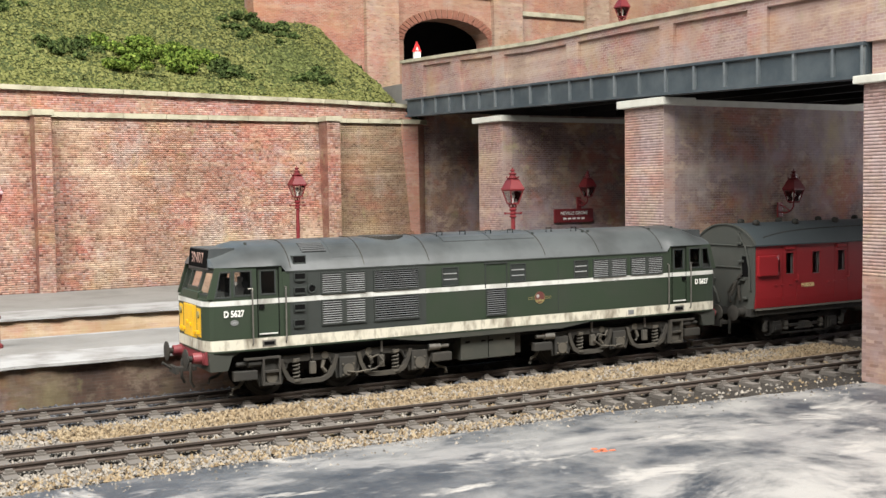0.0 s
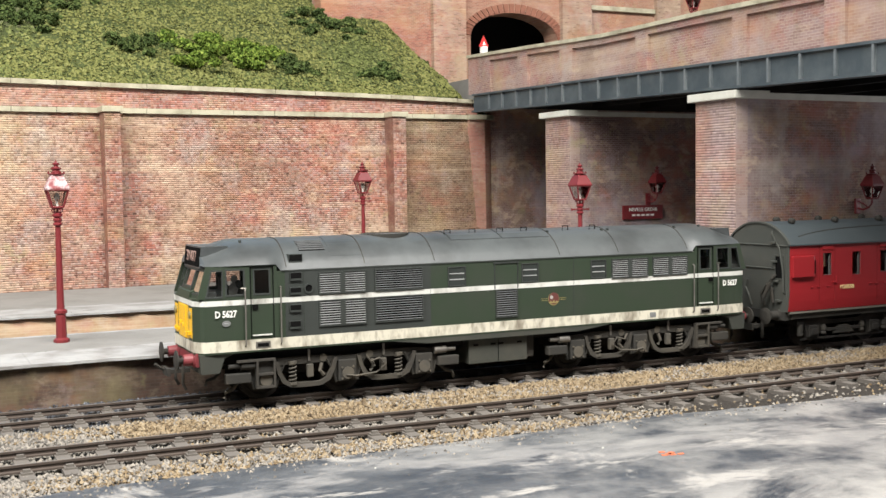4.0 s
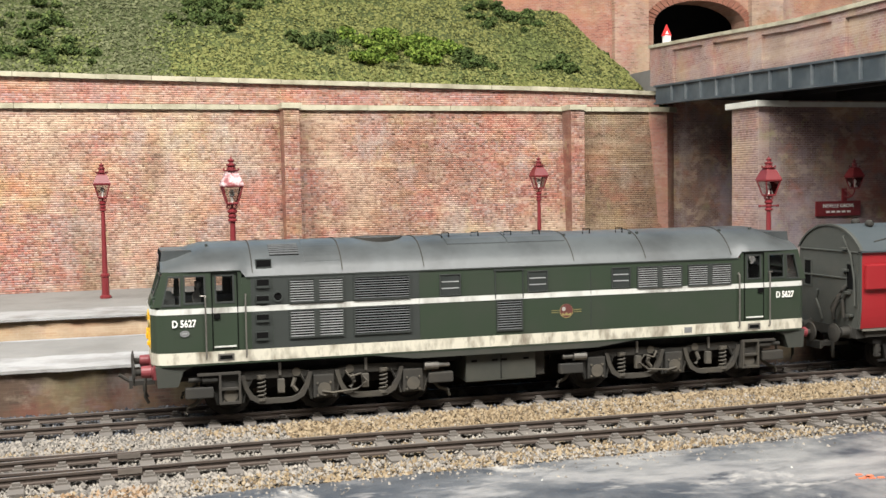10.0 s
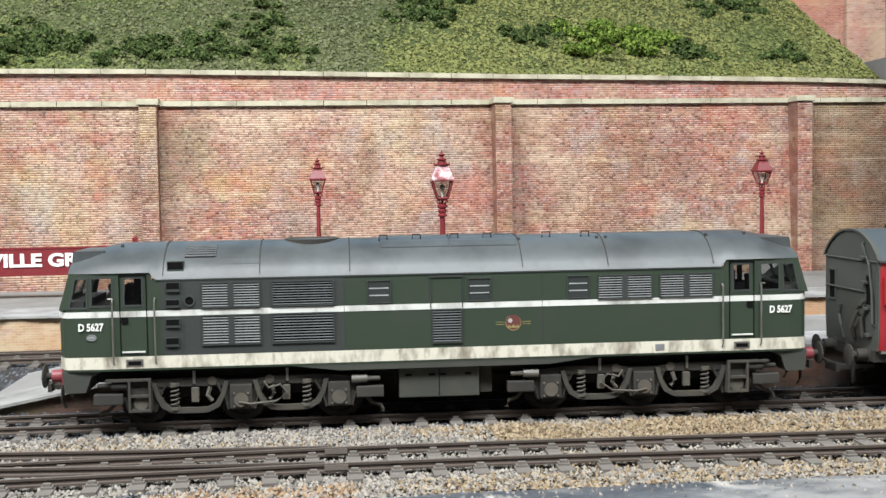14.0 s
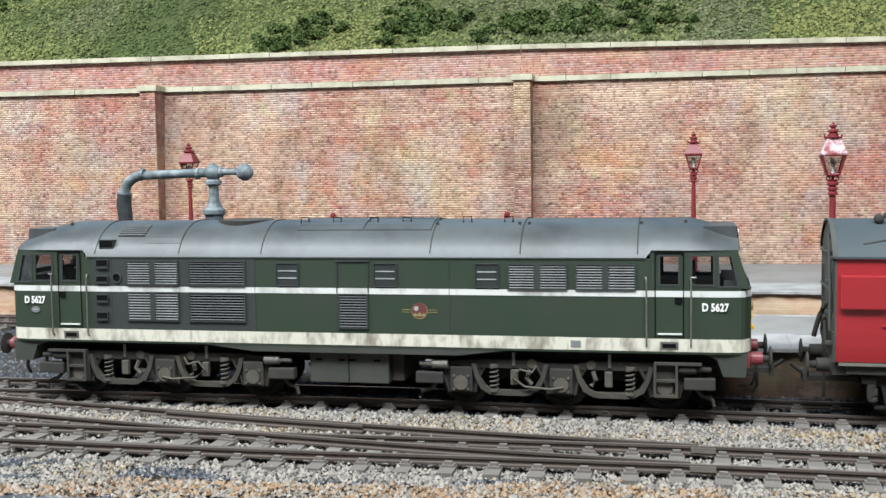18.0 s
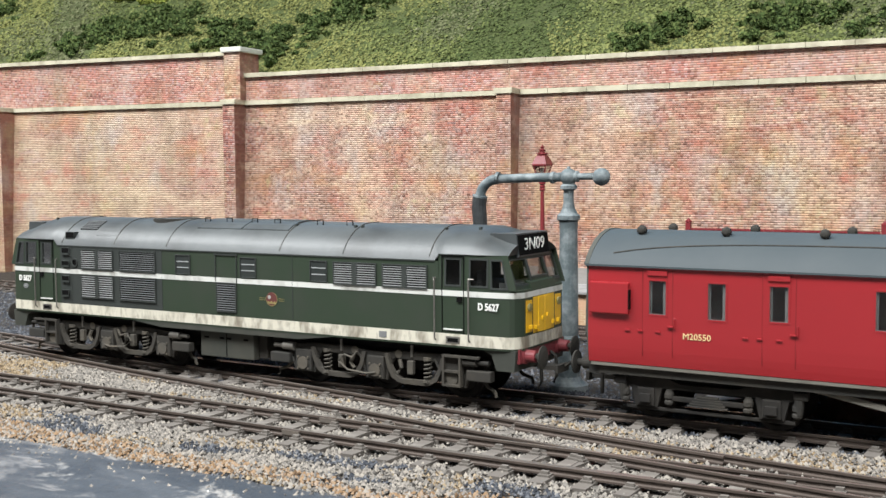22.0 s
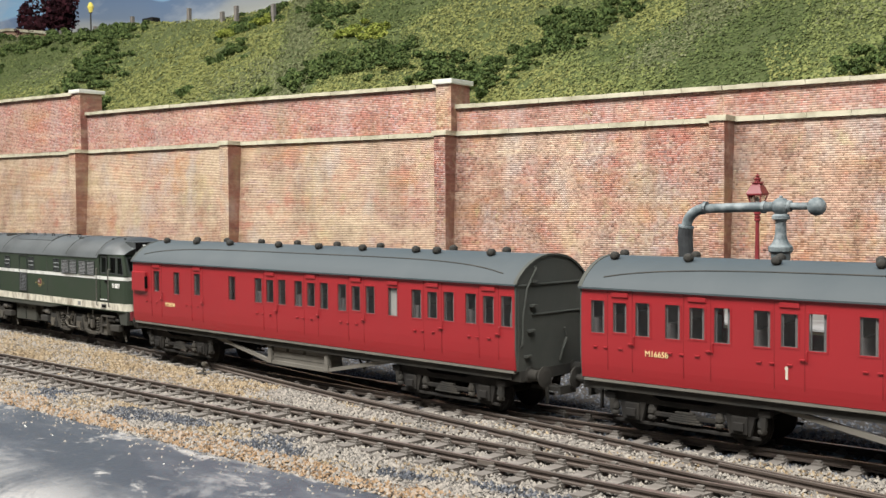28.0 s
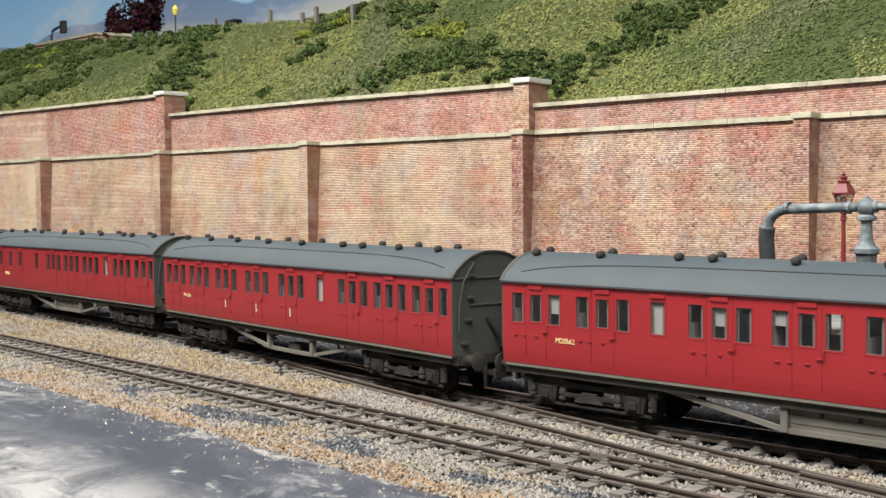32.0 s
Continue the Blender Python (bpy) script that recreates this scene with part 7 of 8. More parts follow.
def bush(x, y, a, b, h, tone, seed):
    r = np.random.default_rng(seed)
    count = 12 + int(7 * a * b)
    cs = r.normal(0, 0.68, (count, 2)) * (a, b)
    cs = cs[(cs[:, 0] / a) ** 2 + (cs[:, 1] / b) ** 2 < 3.4]
    pts = []
    for cx, cy in cs:
        rad = r.uniform(0.22, 0.55) * min(1.0, 0.5 + 0.4 * h)
        d = r.normal(size=(int(430 * rad + 60), 3))
        d /= np.linalg.norm(d, axis=1)[:, None]
        q = d * rad * r.uniform(0.55, 1.1, (len(d), 1))
        q[:, 2] *= 0.6
        pts.append(q + (x + cx, y + cy, slope_z(x + cx, y + cy) + rad * 0.3 + h * r.uniform(0.0, 0.5) * max(0.0, 1 - 0.6 * (cx / a) ** 2)))
    pts = np.concatenate(pts)
    mat, word = {"d": (M_BUSHD, "dark green leafy"), "b": (M_BUSHB, "bright green leafy"), "y": (M_BUSHY, "yellow-green")}[tone]
    ob = leaves("bush", pts, 0.12, "", mat, r, "")
    tagged(ob, word + " bush growing on the turf embankment", "bush", "bushes on the slope")


BUSHES = "-106.9,21.8,2.1,1.5,0.7,d -106.5,23.9,2.1,1.5,0.7,d -106,25.9,2.1,1.5,0.7,d -98.7,24.7,2.1,1.5,0.7,d -94,20.9,2.1,1.5,0.7,d -96.6,19.5,2.1,1.5,0.7,d -98.7,18.1,2.1,1.5,0.7,d -104.2,28,2.1,1.5,0.7,d -96.9,26.6,2.1,1.5,0.7,d -93.2,27.4,2.1,1.5,0.7,d -87.7,27.7,2.1,1.5,0.7,d -84.5,27.9,2.1,1.5,0.7,d -80.4,24.9,2.1,1.5,0.7,d -78.1,22.6,2.1,1.5,0.7,d -76.4,21.1,2.1,1.5,0.7,d -82.2,28.2,2.1,1.5,0.7,d -64.4,21.3,0.5,0.4,0.4,d -66.4,26.4,1.5,1.2,0.6,d -70.1,30,1.5,1.2,0.6,d -70.2,31.8,1.5,1.2,0.6,d -69,32.5,1.5,1.2,0.6,d -64,33,1.5,1.2,0.6,d -60.2,31.2,1.5,1.2,0.6,d -50.3,26.1,1.5,1.2,0.6,d -50.4,24.8,1.5,1.2,0.6,d -52.6,24.4,1.5,1.2,0.6,d -53.5,23.4,1.5,1.2,0.6,d -54.5,22.4,1.5,1.2,0.6,d -48.3,25,1.5,1.2,0.6,d -45.4,25.4,1.5,1.2,0.6,d -43.7,25.4,1.5,1.2,0.6,d -42,25.8,1.5,1.2,0.6,d -41.7,24.7,1.5,1.2,0.6,d -40.6,28,1.5,1.2,0.6,d -39.7,28.8,1.5,1.2,0.6,d -39,30,1.5,1.2,0.6,d -38.7,31.2,1.5,1.2,0.6,d -38.2,32.8,1.5,1.2,0.6,d -40.9,32.1,1.5,1.2,0.6,d -19.3,26.7,1.35,0.95,0.5,d -20.5,25.6,1.35,0.95,0.5,d -14.6,27.6,1.35,0.95,0.5,d -15.1,26.5,1.35,0.95,0.5,d -13.1,27.1,1.35,0.95,0.5,d -8.9,27.1,1.35,0.95,0.5,d -9.6,26.6,1.35,0.95,0.5,d -6.8,27.6,1.35,0.95,0.5,d -4.3,30.1,1.35,0.95,0.5,d -4.1,26.8,1.35,0.95,0.5,d 8.5,29,1.35,0.95,0.5,d 3.4,32.1,1.35,0.95,0.5,d 3.9,31,1.35,0.95,0.5,d 6.1,33.2,1.35,0.95,0.5,d -70.6,29.9,.8,.6,.7,y -68.3,31.3,.8,.6,.7,y -55.6,28.3,.8,.6,.7,y -53.4,28.2,.8,.6,.7,y -105.3,23.3,.8,.6,.7,y -106.7,26,.8,.6,.7,y 12,28.2,2.3,1.3,1.3,b 14.2,28.4,1.2,.9,.8,b 19.6,32.5,1.5,1.2,.6,d 21,27.2,.9,.5,.5,d 16,27.4,1,.6,.5,d 27.2,33.2,.8,.8,.6,d -110,28,3,2,.7,d -114,24,3,2,.7,d -118,27,3,2.4,.6,d -72.2,19.6,.7,.5,.5,d".split(" ")
for i, one in enumerate(BUSHES):
    *nums, tone = one.split(",")
    bush(*(float(q) for q in nums), tone, 100 + i)


# ---- gas lamps ----
M_CHIP = paint("chipped_white", (0.20, 0.035, 0.04), (0.75, 0.68, 0.68), 5, 0.6, 1.0)
M_FLAME = paint("lamp_burner", (0.75, 0.73, 0.68), (0.6, 0.58, 0.5), 4, 0.5)


def lantern(top, at, z0, s=1.0, hood_mat=None):
    """Four-sided lantern with hood and finial, its foot at z0."""
    def put(name, bm, mat, label=""):
        return part(name, bm, mat, top, label, (at[0], at[1], at[2] + z0))
    bm = bm_new()
    for a in range(4):
        ca, sa = (1, 1, -1, -1)[a], (1, -1, -1, 1)[a]
        tube(bm, (0.15 * s * ca, 0.15 * s * sa, 0), (0.29 * s * ca, 0.29 * s * sa, 0.52 * s), 0.028 * s, None, 6)
        cb, sb = (1, -1, -1, 1)[a], (-1, -1, 1, 1)[a]
        tube(bm, (0.15 * s * ca, 0.15 * s * sa, 0.01), (0.15 * s * cb, 0.15 * s * sb, 0.01), 0.03 * s, None, 6)
        tube(bm, (0.29 * s * ca, 0.29 * s * sa, 0.52 * s), (0.29 * s * cb, 0.29 * s * sb, 0.52 * s), 0.036 * s, None, 6)
    box(bm, -0.14 * s, 0.14 * s, -0.14 * s, 0.14 * s, -0.03, 0.01)
    put("lantern_frame", bm, M_MAROON)
    for a in range(4):
        c, q = math.cos(a * math.pi / 2), math.sin(a * math.pi / 2)
        bm = bm_new()
        pts = [(0.145, -0.14, 0.02), (0.145, 0.14, 0.02), (0.28, 0.275, 0.5), (0.28, -0.275, 0.5)]
        bm.faces.new([bm.verts.new((s * (x * c - y * q), s * (x * q + y * c), z * s)) for x, y, z in pts])
        ob = put("pane", bm, M_GLASS)
        ob.visible_shadow = False
    bm = bm_new()
    lathe(bm, [(0.035, 0.0), (0.035, 0.2), (0.07, 0.24), (0.085, 0.32), (0.04, 0.42)], 10)
    for v in bm.verts:
        v.co *= s
    put("burner", bm, M_FLAME, "pale glass mantle")
    bm = bm_new()
    rows = []
    for r, z in ((0.325, 0.52), (0.33, 0.56), (0.27, 0.70), (0.20, 0.87), (0.15, 0.94)):
        rows.append([bm.verts.new((r * s * x, r * s * y, z * s)) for x, y in ((1, 1), (-1, 1), (-1, -1), (1, -1))])
    fs = []
    for p, q in zip(rows, rows[1:]):
        for k in range(4):
            fs.append(bm.faces.new((p[k], p[(k + 1) % 4], q[(k + 1) % 4], q[k])))
    fs += [bm.faces.new(rows[0]), bm.faces.new(rows[-1])]
    bmesh.ops.recalc_face_normals(bm, faces=fs)
    put("hood", bm, hood_mat or M_MAROON, "hood with white paint chips" if hood_mat else "")
    bm = bm_new()
    lathe(bm, [(0.20, 0.94), (0.235, 0.97), (0.235, 0.99), (0.12, 1.0), (0.11, 1.10), (0.15, 1.12), (0.15, 1.15), (0.07, 1.17), (0.06, 1.22), (0.10, 1.25), (0.10, 1.28), (0.03, 1.31), (0.015, 1.38)], 12)
    for k in range(4):
        for d in (-0.1, 0.1):
            a = k * math.pi / 2
            x, y = 0.215 * math.cos(a) - d * math.sin(a), 0.215 * math.sin(a) + d * math.cos(a)
            tube(bm, (x, y, 0.97), (x, y, 1.05), 0.02, 0.012, 5)
    for v in bm.verts:
        v.co *= s
    put("finial", bm, M_MAROON)


def gas_lamp(x, y, ztop, label, hood_mat=None, ladder=True, base=0.92):
    top = thing("platform_lamp", (x, y, base), label, "street lamp", "maroon gas lamps of the station")
    k = (ztop - base) / 5.16

    def ring(prof, name, seg=14):
        bm = bm_new()
        lathe(bm, [(r, h * k) for r, h in prof], seg)
        part(name, bm, M_MAROON, top, smooth=False)
    ring([(0.22, 0), (0.22, 0.08), (0.15, 0.13), (0.14, 0.80), (0.18, 0.83), (0.18, 0.90), (0.12, 0.95)], "plinth", 8)
    ring([(0.11, 0.95), (0.105, 1.1), (0.075, 3.30)], "shaft")
    ring([(0.075, 3.3), (0.13, 3.33), (0.13, 3.37), (0.09, 3.40), (0.12, 3.46), (0.12, 3.5), (0.085, 3.53), (0.14, 3.58), (0.14, 3.63), (0.06, 3.68)], "collar")
    bm = bm_new()
    tube(bm, (0, 0, 3.66 * k), (0, 0, 3.82 * k), 0.04, None, 8)
    for q in range(4):
        a = q * math.pi / 2 + 0.4
        pts = [(0.05 + 0.13 * math.sin(w), 3.66 * k + 0.16 * (w / math.pi)) for w in (0, 0.6, 1.2, 1.8, 2.4, 3.14)]
        pipe(bm, [(r * math.cos(a), r * math.sin(a), z) for r, z in pts], 0.022, 6)
    part("bracket", bm, M_MAROON, top)
    if ladder:
        bm = bm_new()
        tube(bm, (-0.34, 0, 3.47 * k), (0.34, 0, 3.47 * k), 0.025, None, 6)
        for q in (-0.34, 0.34):
            tube(bm, (q - 0.03, 0, 3.47 * k), (q + 0.03, 0, 3.47 * k), 0.045, None, 6)
        part("ladder_bar", bm, M_MAROON, top)
    lantern(top, (0, 0, 0), 3.82 * k, (ztop - base - 3.82 * k) / 1.38, hood_mat)


gas_lamp(16.45, 19.2, 6.33, "maroon cast-iron gas lamp on the far platform")
gas_lamp(1.8, 5.81, 6.08, "maroon gas lamp, its hood chipped white, on the island platform", M_CHIP, False)
gas_lamp(-1.8, 19.35, 6.26, "maroon cast-iron gas lamp on the far platform", None, False)
gas_lamp(-22.4, 19.15, 6.29, "maroon cast-iron gas lamp beside the station nameboard", None, False)
gas_lamp(19.38, 6.0, 5.95, "maroon gas lamp with a ladder bar on the island platform")
gas_lamp(24.95, 6.7, 12.7, "maroon gas lamp standing on the road bridge", base=8.95)


def wall_lamp(x, y, z, label):
    """Lantern on a scrolled arm from the wall at y (the arm reaches towards -y)."""
    top = thing("wall_lamp", (x, y, z), label, "wall lamp", "bracket lamps under the bridge")
    bm = bm_new()
    bbox(bm, -0.12, 0.12, -0.07, 0, -0.35, 0.2, 0.02)
    part("wall_plate", bm, M_MAROON, top)
    bm = bm_new()
    pipe(bm, [(0, 0, -0.15), (0, -0.3, -0.2), (0, -0.55, -0.12), (0, -0.7, 0.05), (0, -0.7, 0.2)], 0.035, 7)
    pipe(bm, [(0, -0.05, 0.1), (0, -0.3, 0.02), (0, -0.5, -0.1)], 0.025, 6)
    part("arm", bm, M_MAROON, top)
    lantern(top, (0, -0.7, 0), 0.2, 0.88)


wall_lamp(28.5, 2.05, 4.35, "maroon lamp bracketed to the brick pier under the bridge")
wall_lamp(27.75, 13.4, 4.55, "maroon lamp bracketed to the far brick pier")

# ---- station signs ----
sign = thing("station_nameboard", (-12.54, 19.2, 0.92), "maroon nameboard with raised white letters on two posts", "station sign")
bm = bm_new()
bbox(bm, -3.44, 3.44, -0.05, 0.05, 0.93, 2.0, 0.02)
part("board", bm, M_MAROON, sign)
bm = bm_new()
for a, b, c, d in ((-3.46, 3.46, 0.91, 0.98), (-3.46, 3.46, 1.95, 2.02), (-3.46, -3.38, 0.98, 1.95), (3.38, 3.46, 0.98, 1.95)):
    box(bm, a, b, -0.075, -0.05, c, d)
part("border", bm, M_MAROON, sign)
for x in (-3.59, 3.59):
    bm = bm_new()
    bbox(bm, x - 0.1, x + 0.1, -0.1, 0.1, 0, 2.25, 0.02)
    lathe(bm, [(0.13, 2.25), (0.13, 2.29), (0.05, 2.36), (0.02, 2.42)], 8, (x, 0, 0))
    part("post", bm, M_MAROON, sign)
share("lettering", text_mesh("lettering", "NEVILLE GROVE", 0.5, M_LETTER, 0.03, 6.0, 0.025), sign, (0, -0.07, 1.49))

sign = thing("platform_sign", (27.45, 13.4, 3.6), "small maroon station sign fixed to the brick pier", "station sign")
bm = bm_new()
bbox(bm, -1.08, 1.08, -0.08, -0.0, 0, 0.62, 0.015)
part("board", bm, M_MAROON, sign)
share("lettering", text_mesh("lettering", "NEVILLE GROVE", 0.16, M_LETTER, 0.008, 1.5), sign, (0, -0.09, 0.42))
bm = bm_new()
for k in range(5):
    box(bm, -0.6 + k * 0.25, -0.42 + k * 0.25, -0.088, -0.08, 0.14, 0.22)
part("small_print", bm, M_LETTER, sign, "row of pale unreadable marks")

# ---- white post with a red triangle ----
post = thing("warning_post", (24.76, 23.1, 11.8), "white post topped by a red triangle", "road sign")
bm = bm_new()
bbox(bm, -0.15, 0.15, -0.15, 0.15, -0.1, 0.42, 0.02)
part("post", bm, plain("post_white", (0.8, 0.8, 0.78), 0.6), post)
bm = bm_new()
prism(bm, [(-0.26, 0.42), (0.26, 0.42), (0.0, 0.95)], "y", -0.05, 0.05)
part("triangle", bm, plain("sign_red", (0.62, 0.03, 0.03), 0.5), post)
bm = bm_new()
prism(bm, [(-0.09, 0.5), (0.09, 0.5), (0.0, 0.7)], "y", -0.056, -0.05)
part("triangle_face", bm, M_LETTER, post)

# ---- water crane ----
crane = thing("water_crane", (-13.55, 2.5, -0.26), "grey-green weathered water crane with a leather hose", "water crane")
C0 = 0.26
bm = bm_new()
lathe(bm, [(0.5, 0), (0.5, 0.15), (0.36, 0.25), (0.30, 0.35), (0.25, 1.2), (0.30, 1.25), (0.30, 1.32), (0.25, 1.38), (0.22, 4.05)], 16)
part("column", bm, M_CRANE, crane)
bm = bm_new()
lathe(bm, [(0.22, 3.7 + C0), (0.23, 3.95 + C0), (0.285, 4.0 + C0), (0.285, 4.1 + C0), (0.22, 4.16 + C0)], 16)
part("cap", bm, M_CRANE, crane, "pale grey moulded cap")
bm = bm_new()
lathe(bm, [(0.22, 4.15 + C0), (0.155, 4.28 + C0), (0.13, 4.42 + C0), (0.125, 4.72 + C0), (0.21, 4.76 + C0), (0.21, 4.83 + C0), (0.15, 4.88 + C0)], 14)
part("neck", bm, M_CRANE, crane)
bm = bm_new()
lathe(bm, [(0.215 * math.sin(math.pi * i / 10) + 0.004, -0.215 * math.cos(math.pi * i / 10)) for i in range(11)], 16, (0, 0, 5.05 + C0))
tube(bm, (0, 0, 5.24 + C0), (0, 0, 5.31 + C0), 0.05, 0.04)
tube(bm, (0, 0, 5.06 + C0), (0.7, 0, 5.06 + C0), 0.085)
tube(bm, (0.19, 0, 5.06 + C0), (0.25, 0, 5.06 + C0), 0.14, None, 12)
part("joint", bm, M_CRANE, crane, smooth=True)
bm = bm_new()
lathe(bm, [(0.215 * math.sin(math.pi * i / 10) + 0.004, -0.215 * math.cos(math.pi * i / 10)) for i in range(11)], 16, (0.87, 0, 5.05 + C0))
part("counterweight", bm, M_CRANE, crane, "pale grey ball weight", smooth=True)
bm = bm_new()
pipe(bm, [(-0.2, 0, 5.05 + C0), (-1.0, 0, 5.03 + C0), (-2.0, 0, 5.0 + C0)], 0.115, 12)
part("arm", bm, M_CRANE, crane, smooth=True)
bm = bm_new()
bend = [(-1.98 - 0.52 * math.sin(a), 5.0 - 0.46 * (1 - math.cos(a))) for a in (math.pi / 2 * k / 8 for k in range(9))]
rings = []
for k, (x, z) in enumerate(bend):
    a = math.pi / 2 * k / 8
    rings.append([bm.verts.new((x - 0.13 * math.sin(q) * math.sin(a), 0.13 * math.cos(q), z + C0 + 0.13 * math.sin(q) * math.cos(a))) for q in (math.tau * j / 12 for j in range(12))])
for a, b in zip(rings, rings[1:]):
    for j in range(12):
        bm.faces.new((a[j], a[(j + 1) % 12], b[(j + 1) % 12], b[j]))
part("elbow", bm, M_CRANE, crane, smooth=True)
for x in (-0.42, -1.98):
    bm = bm_new()
    tube(bm, (x - 0.04, 0, 5.04 + C0), (x + 0.04, 0, 5.03 + C0), 0.15, None, 12)
    part("flange", bm, M_CRANE, crane)
bm = bm_new()
pipe(bm, [(-2.51, 0, 4.55 + C0), (-2.54, 0, 4.3 + C0), (-2.5, 0, 3.7 + C0), (-2.46, 0, 3.2 + C0)], 0.19, 14)
part("hose", bm, paint("hose_leather", (0.022, 0.025, 0.027), (0.06, 0.064, 0.066), 3, 0.6), crane, "dark leather hose")
bm = bm_new()
tube(bm, (-2.505, 0, 4.58 + C0), (-2.515, 0, 4.53 + C0), 0.2, None, 12)
part("hose_ring", bm, M_CRANE, crane)

# ---- along the top of the slope ----
hedge = thing("garden_wall", (0, 0, 0), "low brick wall with pale coping at the top of the slope", "wall", kind="structure")
bm = bm_new()
prism(bm, [(-160, 19), (-114, 19), (-114, 23.5), (-122, 24.65), (-160, 25.5)], "y", 38.2, 38.9)
part("brickwork", bm, M_WALL, hedge)
for a, b, za, zb in ((-160, -141, 25.5, 25.05), (-141, -122, 25.05, 24.65), (-122, -114, 24.65, 23.5)):
    bm = bm_new()
    prism(bm, [(a, za), (b, zb), (b, zb + 0.3), (a, za + 0.3)], "y", 38.0, 39.1)
    part("coping_stone", bm, M_STONE, hedge)
r = np.random.default_rng(5)
tree = thing("copper_tree", (-118, 41, 23.4), "dark maroon-leaved tree behind the garden wall", "tree")
bm = bm_new()
tube(bm, (0, 0, -3), (0.1, 0, 2.5), 0.35, 0.2)
for k in range(6):
    a = k * 1.05
    tube(bm, (0.1, 0, 1.2 + 0.3 * k), (1.6 * math.cos(a), 1.4 * math.sin(a), 3.0 + 0.7 * k), 0.13, 0.04, 6)
part("trunk", bm, paint("tree_bark", (0.10, 0.075, 0.055)), tree)
pts = []
for k in range(60):
    h = r.uniform(0, 1)
    a, rr = r.uniform(0, 6.28), (3.9 - 1.4 * h) * math.sqrt(r.uniform(0, 1))
    d = r.normal(size=(110, 3))
    d /= np.linalg.norm(d, axis=1)[:, None]
    pts.append(d * r.uniform(0.5, 1.1) * r.uniform(0.6, 1.1, (110, 1)) + (-118 + rr * math.cos(a), 41 + 0.7 * rr * math.sin(a), 24.2 + 8 * h))
crown = leaves("crown", np.concatenate(pts), 0.3, "", speckle("maroon_leaves", [(0.012, 0.004, 0.006), (0.03, 0.008, 0.012), (0.055, 0.015, 0.02)], 4), r, "")
crown.parent = tree
crown.matrix_parent_inverse = tree.matrix_basis.inverted()
lamp = thing("road_lamp", (-104.3, 38, 21.6), "street lamp with a yellow lantern at the slope top", "street lamp")
bm = bm_new()
lathe(bm, [(0.16, 0), (0.16, 0.6), (0.08, 0.8), (0.07, 2.9), (0.14, 2.95), (0.14, 3.0)], 10)
part("post", bm, M_UFRAME, lamp)
bm = bm_new()
lathe(bm, [(0.16, 3.0), (0.34, 3.5), (0.36, 3.55), (0.2, 3.9), (0.05, 4.05)], 8)
part("lantern", bm, plain("lamp_yellow", (0.75, 0.62, 0.12), 0.5), lamp)
for i, (x, h) in enumerate(((-98.5, 0.9), (-92.5, 0.8), (-86.5, 1.2), (-78.2, 1.2), (-73.8, 0.8), (-72, 1.4), (-67.5, 1.3))):
    z = ground_z(x, 31.5)
    bm = bm_new()
    bbox(bm, -0.16, 0.16, -0.14, 0.14, -0.6, h, 0.03)
    tagged(part("fence_post", bm, M_SLEEP, at=(x, 31.5, z)), "weathered wooden fence post at the slope top", "post", "posts along the slope top")
bm = bm_new()
bbox(bm, -0.75, 0.75, -0.4, 0.4, -0.3, 0.75, 0.05)
tagged(part("cable_box", bm, M_BLACK, at=(-83.2, 31.2, ground_z(-83.2, 31.2))), "small dark box standing at the slope top", "box")
gan = thing("pipe_gantry", (-134.5, 39.5, 25.0), "small dark pipe gantry beyond the garden wall", "gantry")
bm = bm_new()
pipe(bm, [(-2.2, 0, -1), (-2.2, 0, 1.3), (-1.9, 0, 1.75), (-1.3, 0, 1.95), (0.6, 0, 2.15), (1.1, 0, 2.5)], 0.16, 8)
part("pipe", bm, M_UFRAME, gan)
bm = bm_new()
bbox(bm, 0.7, 1.6, -0.3, 0.3, 1.2, 2.7, 0.1)
part("tank", bm, M_UFRAME, gan)

# ---- turnout between the running line and the nearer line ----
top = thing("turnout", (0, 0, 0), "turnout with worn rails joining the two lines", "track", kind="structure")
for off in (-0.63, 0.63):
    bm = bm_new()
    rail(bm, branch_y, -32, -1.5, off, 0.6)
    for v in bm.verts:
        v.co.z += 0.004
    part("rail", bm, [M_RAIL, M_RAILTOP], top)
for line, x0, x1, off in ((near_y, -13, -8.6, -0.55), (train_y, -25, -20, 0.54), (branch_y, -12.6, -8, 0.5), (branch_y, -24, -19, -0.52)):
    bm = bm_new()
    rail(bm, line, x0, x1, off, 0.6)
    part("check_rail", bm, [M_RAIL, M_RAILTOP], top)
x = -30.0
rr = random.Random(9)
while x < -3:
    yb = branch_y(x)
    if abs(yb - near_y(x)) > 1.1 and abs(yb - train_y(x)) > 1.1:
        share("sleeper", SLEEPER, top, (x, yb, rr.uniform(-0.01, 0.004)), math.degrees(math.atan((branch_y(x + 0.1) - branch_y(x - 0.1)) / 0.2)))
    x += 0.79

# point lever by the turnout
lever = thing("point_lever", (-31.0, -1.45, -0.26), "small dark point lever among the ballast", "lever")
bm = bm_new()
bbox(bm, -0.2, 0.2, -0.12, 0.12, 0, 0.13, 0.02)
part("lever_base", bm, M_UFRAME, lever)
bm = bm_new()
tube(bm, (0, 0, 0.1), (0.08, 0, 0.42), 0.04, 0.03, 8)
bbox(bm, 0.01, 0.16, -0.07, 0.07, 0.36, 0.47, 0.02)
part("lever_arm", bm, M_RUST, lever)

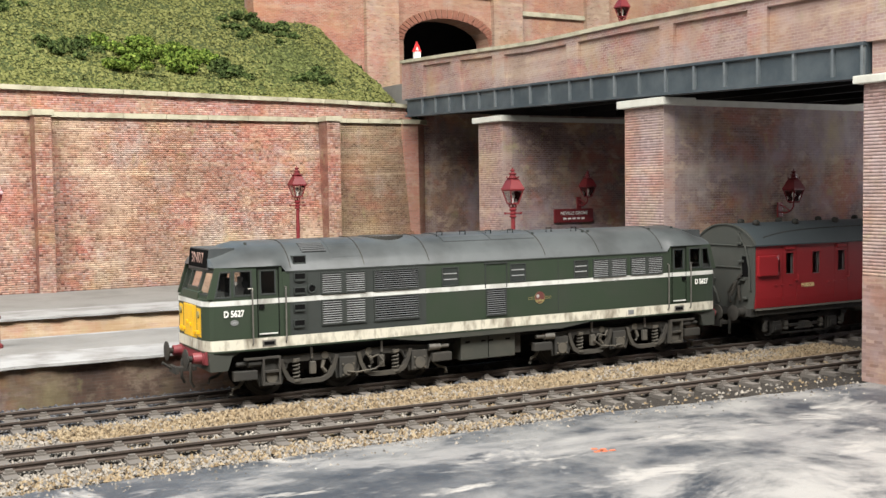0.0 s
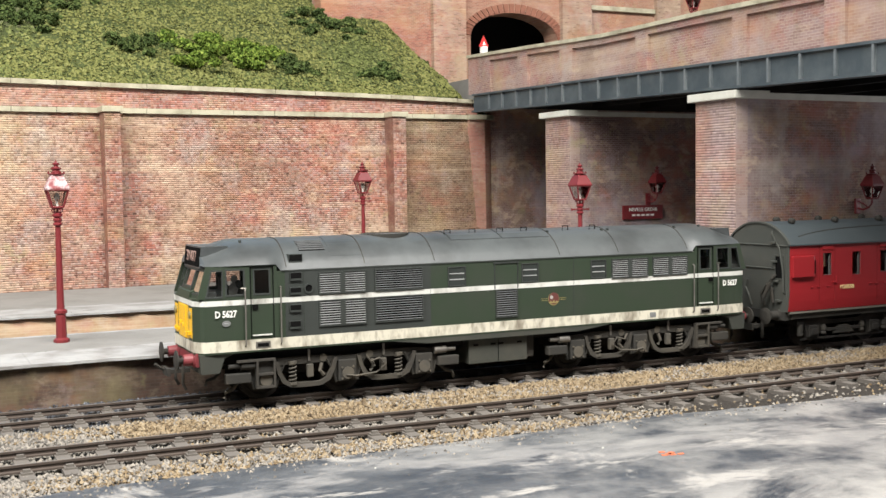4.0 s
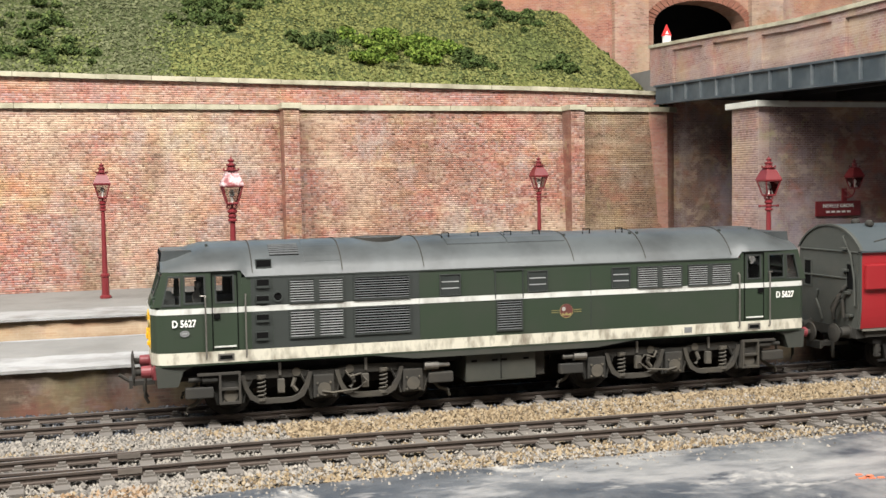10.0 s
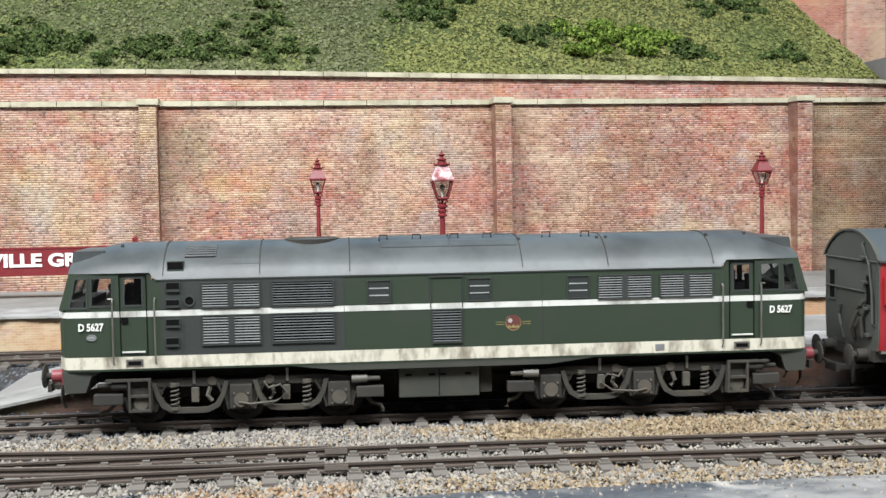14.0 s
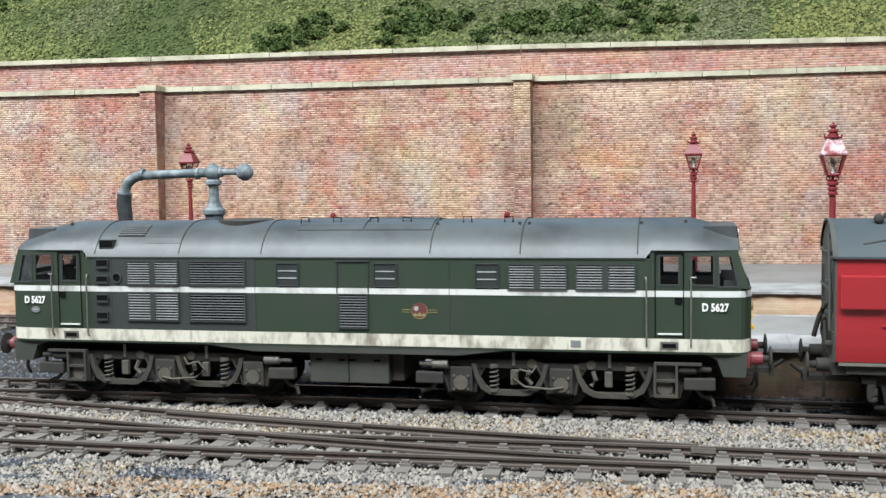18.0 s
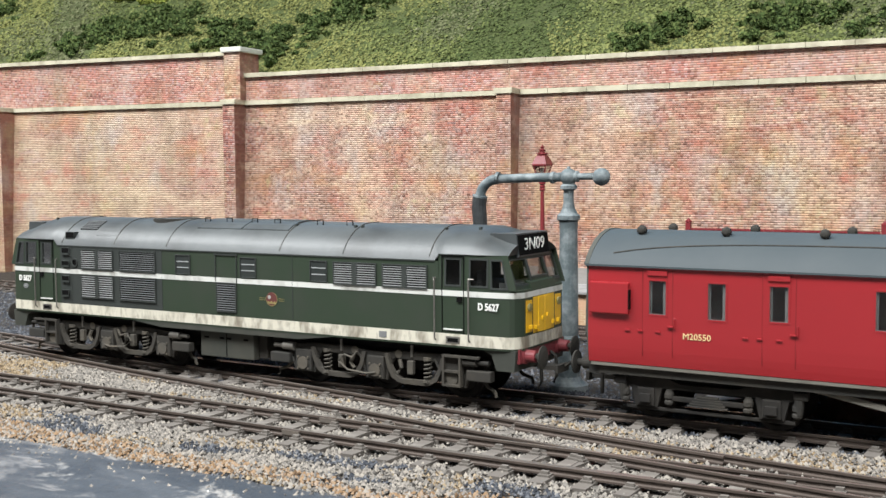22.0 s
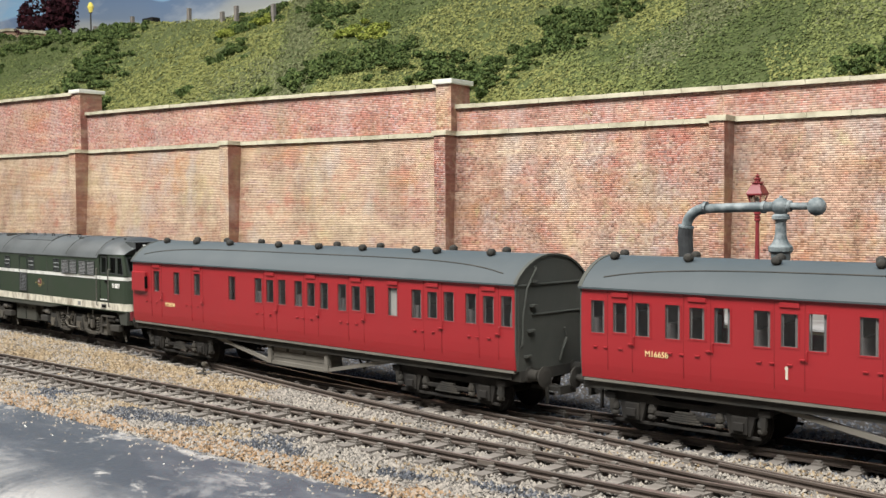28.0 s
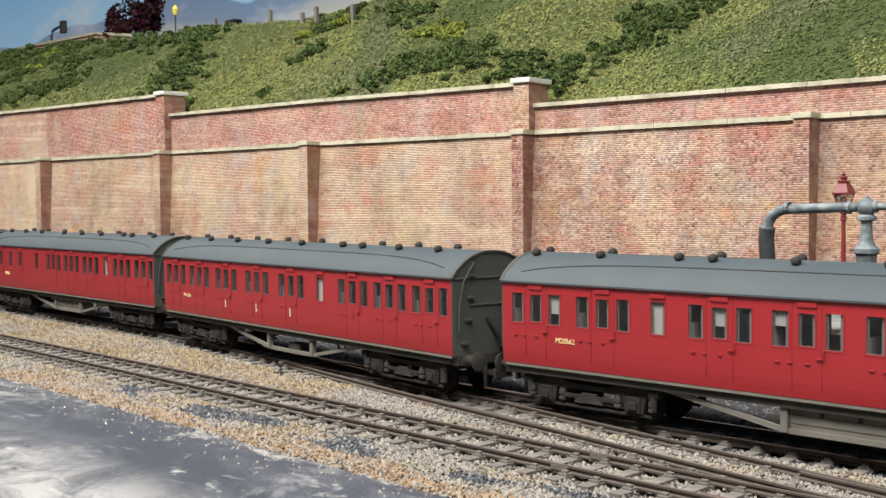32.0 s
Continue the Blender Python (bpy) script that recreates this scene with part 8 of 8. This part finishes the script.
# crumbs of ballast and flakes of paint lying on the board
r = np.random.default_rng(77)
cx = r.uniform(-60, 24, 2600)
cy = np.interp(cx, lines, [board_y(x) for x in lines]) - 0.05 - np.abs(r.normal(0, 0.55, 2600)) * r.uniform(0.2, 1.6, 2600)
stones("board_crumbs", np.stack([cx, cy, np.full(2600, -0.185)], 1)[:1200], 0.035, "scattered ballast crumbs on the painted board", M_GREYB, r, "crumbs")
stones("paint_flakes", np.stack([cx, cy - 0.8, np.full(2600, -0.196)], 1)[2560:], 0.03, "white paint flakes lying on the board", M_PALE, r, "flakes")
bm = bm_new()
for k in range(7):
    a, b = 0.12 * math.cos(k * 2.4) * k * 0.35, 0.1 * math.sin(k * 2.4) * k * 0.35
    prism(bm, [(a - 0.07, b - 0.03), (a + 0.06, b - 0.05), (a + 0.08, b + 0.03), (a - 0.04, b + 0.05)], "z", 0, 0.012)
tagged(part("paint_fleck", bm, plain("fleck_orange", (0.55, 0.15, 0.07), 0.7), at=(11.45, -9.43, -0.199)), "spot of orange-red paint on the board", "paint spot", kind="stuff")

# ---- single bricks on the nearest pier's end ----
SINGLE = []
for w in (0.262, 0.125):
    bm = bm_new()
    v = box(bm, 0, w, -0.004, 0.01, 0, 0.08)
    SINGLE.append(mesh_of("brick", bm, M_PIERONE))
rnd = random.Random(17)
NEAR_PIER = [ob for ob in scene.collection.all_objects if ob.name.startswith("bridge_pier")][-1]
for row in range(30):
    x = 0.0
    while x < 2.74:
        half = (row % 2 == 1 and x == 0.0) or x + 0.262 > 2.76
        if x + (0.125 if half else 0.262) > 2.76:
            break
        ob = share("brick", SINGLE[1 if half else 0], NEAR_PIER, (rnd.uniform(-0.004, 0.002), 2.75 - x, 0.06 + row * 0.093), -90 + rnd.uniform(-0.4, 0.4))
        x += 0.1375 if half else 0.275


# ---- the train's run: seconds and the locomotive's middle along the line ----
RUN = [(0, 14.0), (0.5, 13.97), (1, 13.76), (2, 13.29), (3, 12.79), (4, 12.27), (5.5, 11.43), (7, 10.36), (8, 9.49), (9, 8.57), (10, 7.54), (11, 6.33), (12, 4.82), (13, 3.11), (14, 1.13), (15, -1.12), (16, -3.47), (17, -5.96), (18, -8.71), (19, -11.67), (20, -14.8), (21, -17.95), (22, -21.3), (23, -24.77), (24, -28.22), (25, -31.74), (26, -35.85), (27, -40.45), (28, -45.47), (29, -50.96), (30, -56.77), (31, -62.72), (32, -68.91)]
OFFSETS = [0.0, 18.62, 37.62, 56.48]


def on_line(x):
    """Pose of a vehicle whose middle is at x."""
    g = (train_y(x + 5) - train_y(x - 5)) / 10
    return pose(x * U, 0.5 * (train_y(x + 5) + train_y(x - 5)) * U, 0, 0, 0, math.degrees(math.atan(g)))


def motions():
    for vehicle, off in zip([loco] + coaches, OFFSETS):
        walk(vehicle, [(t, on_line(s + off)) for t, s in RUN])


motions()
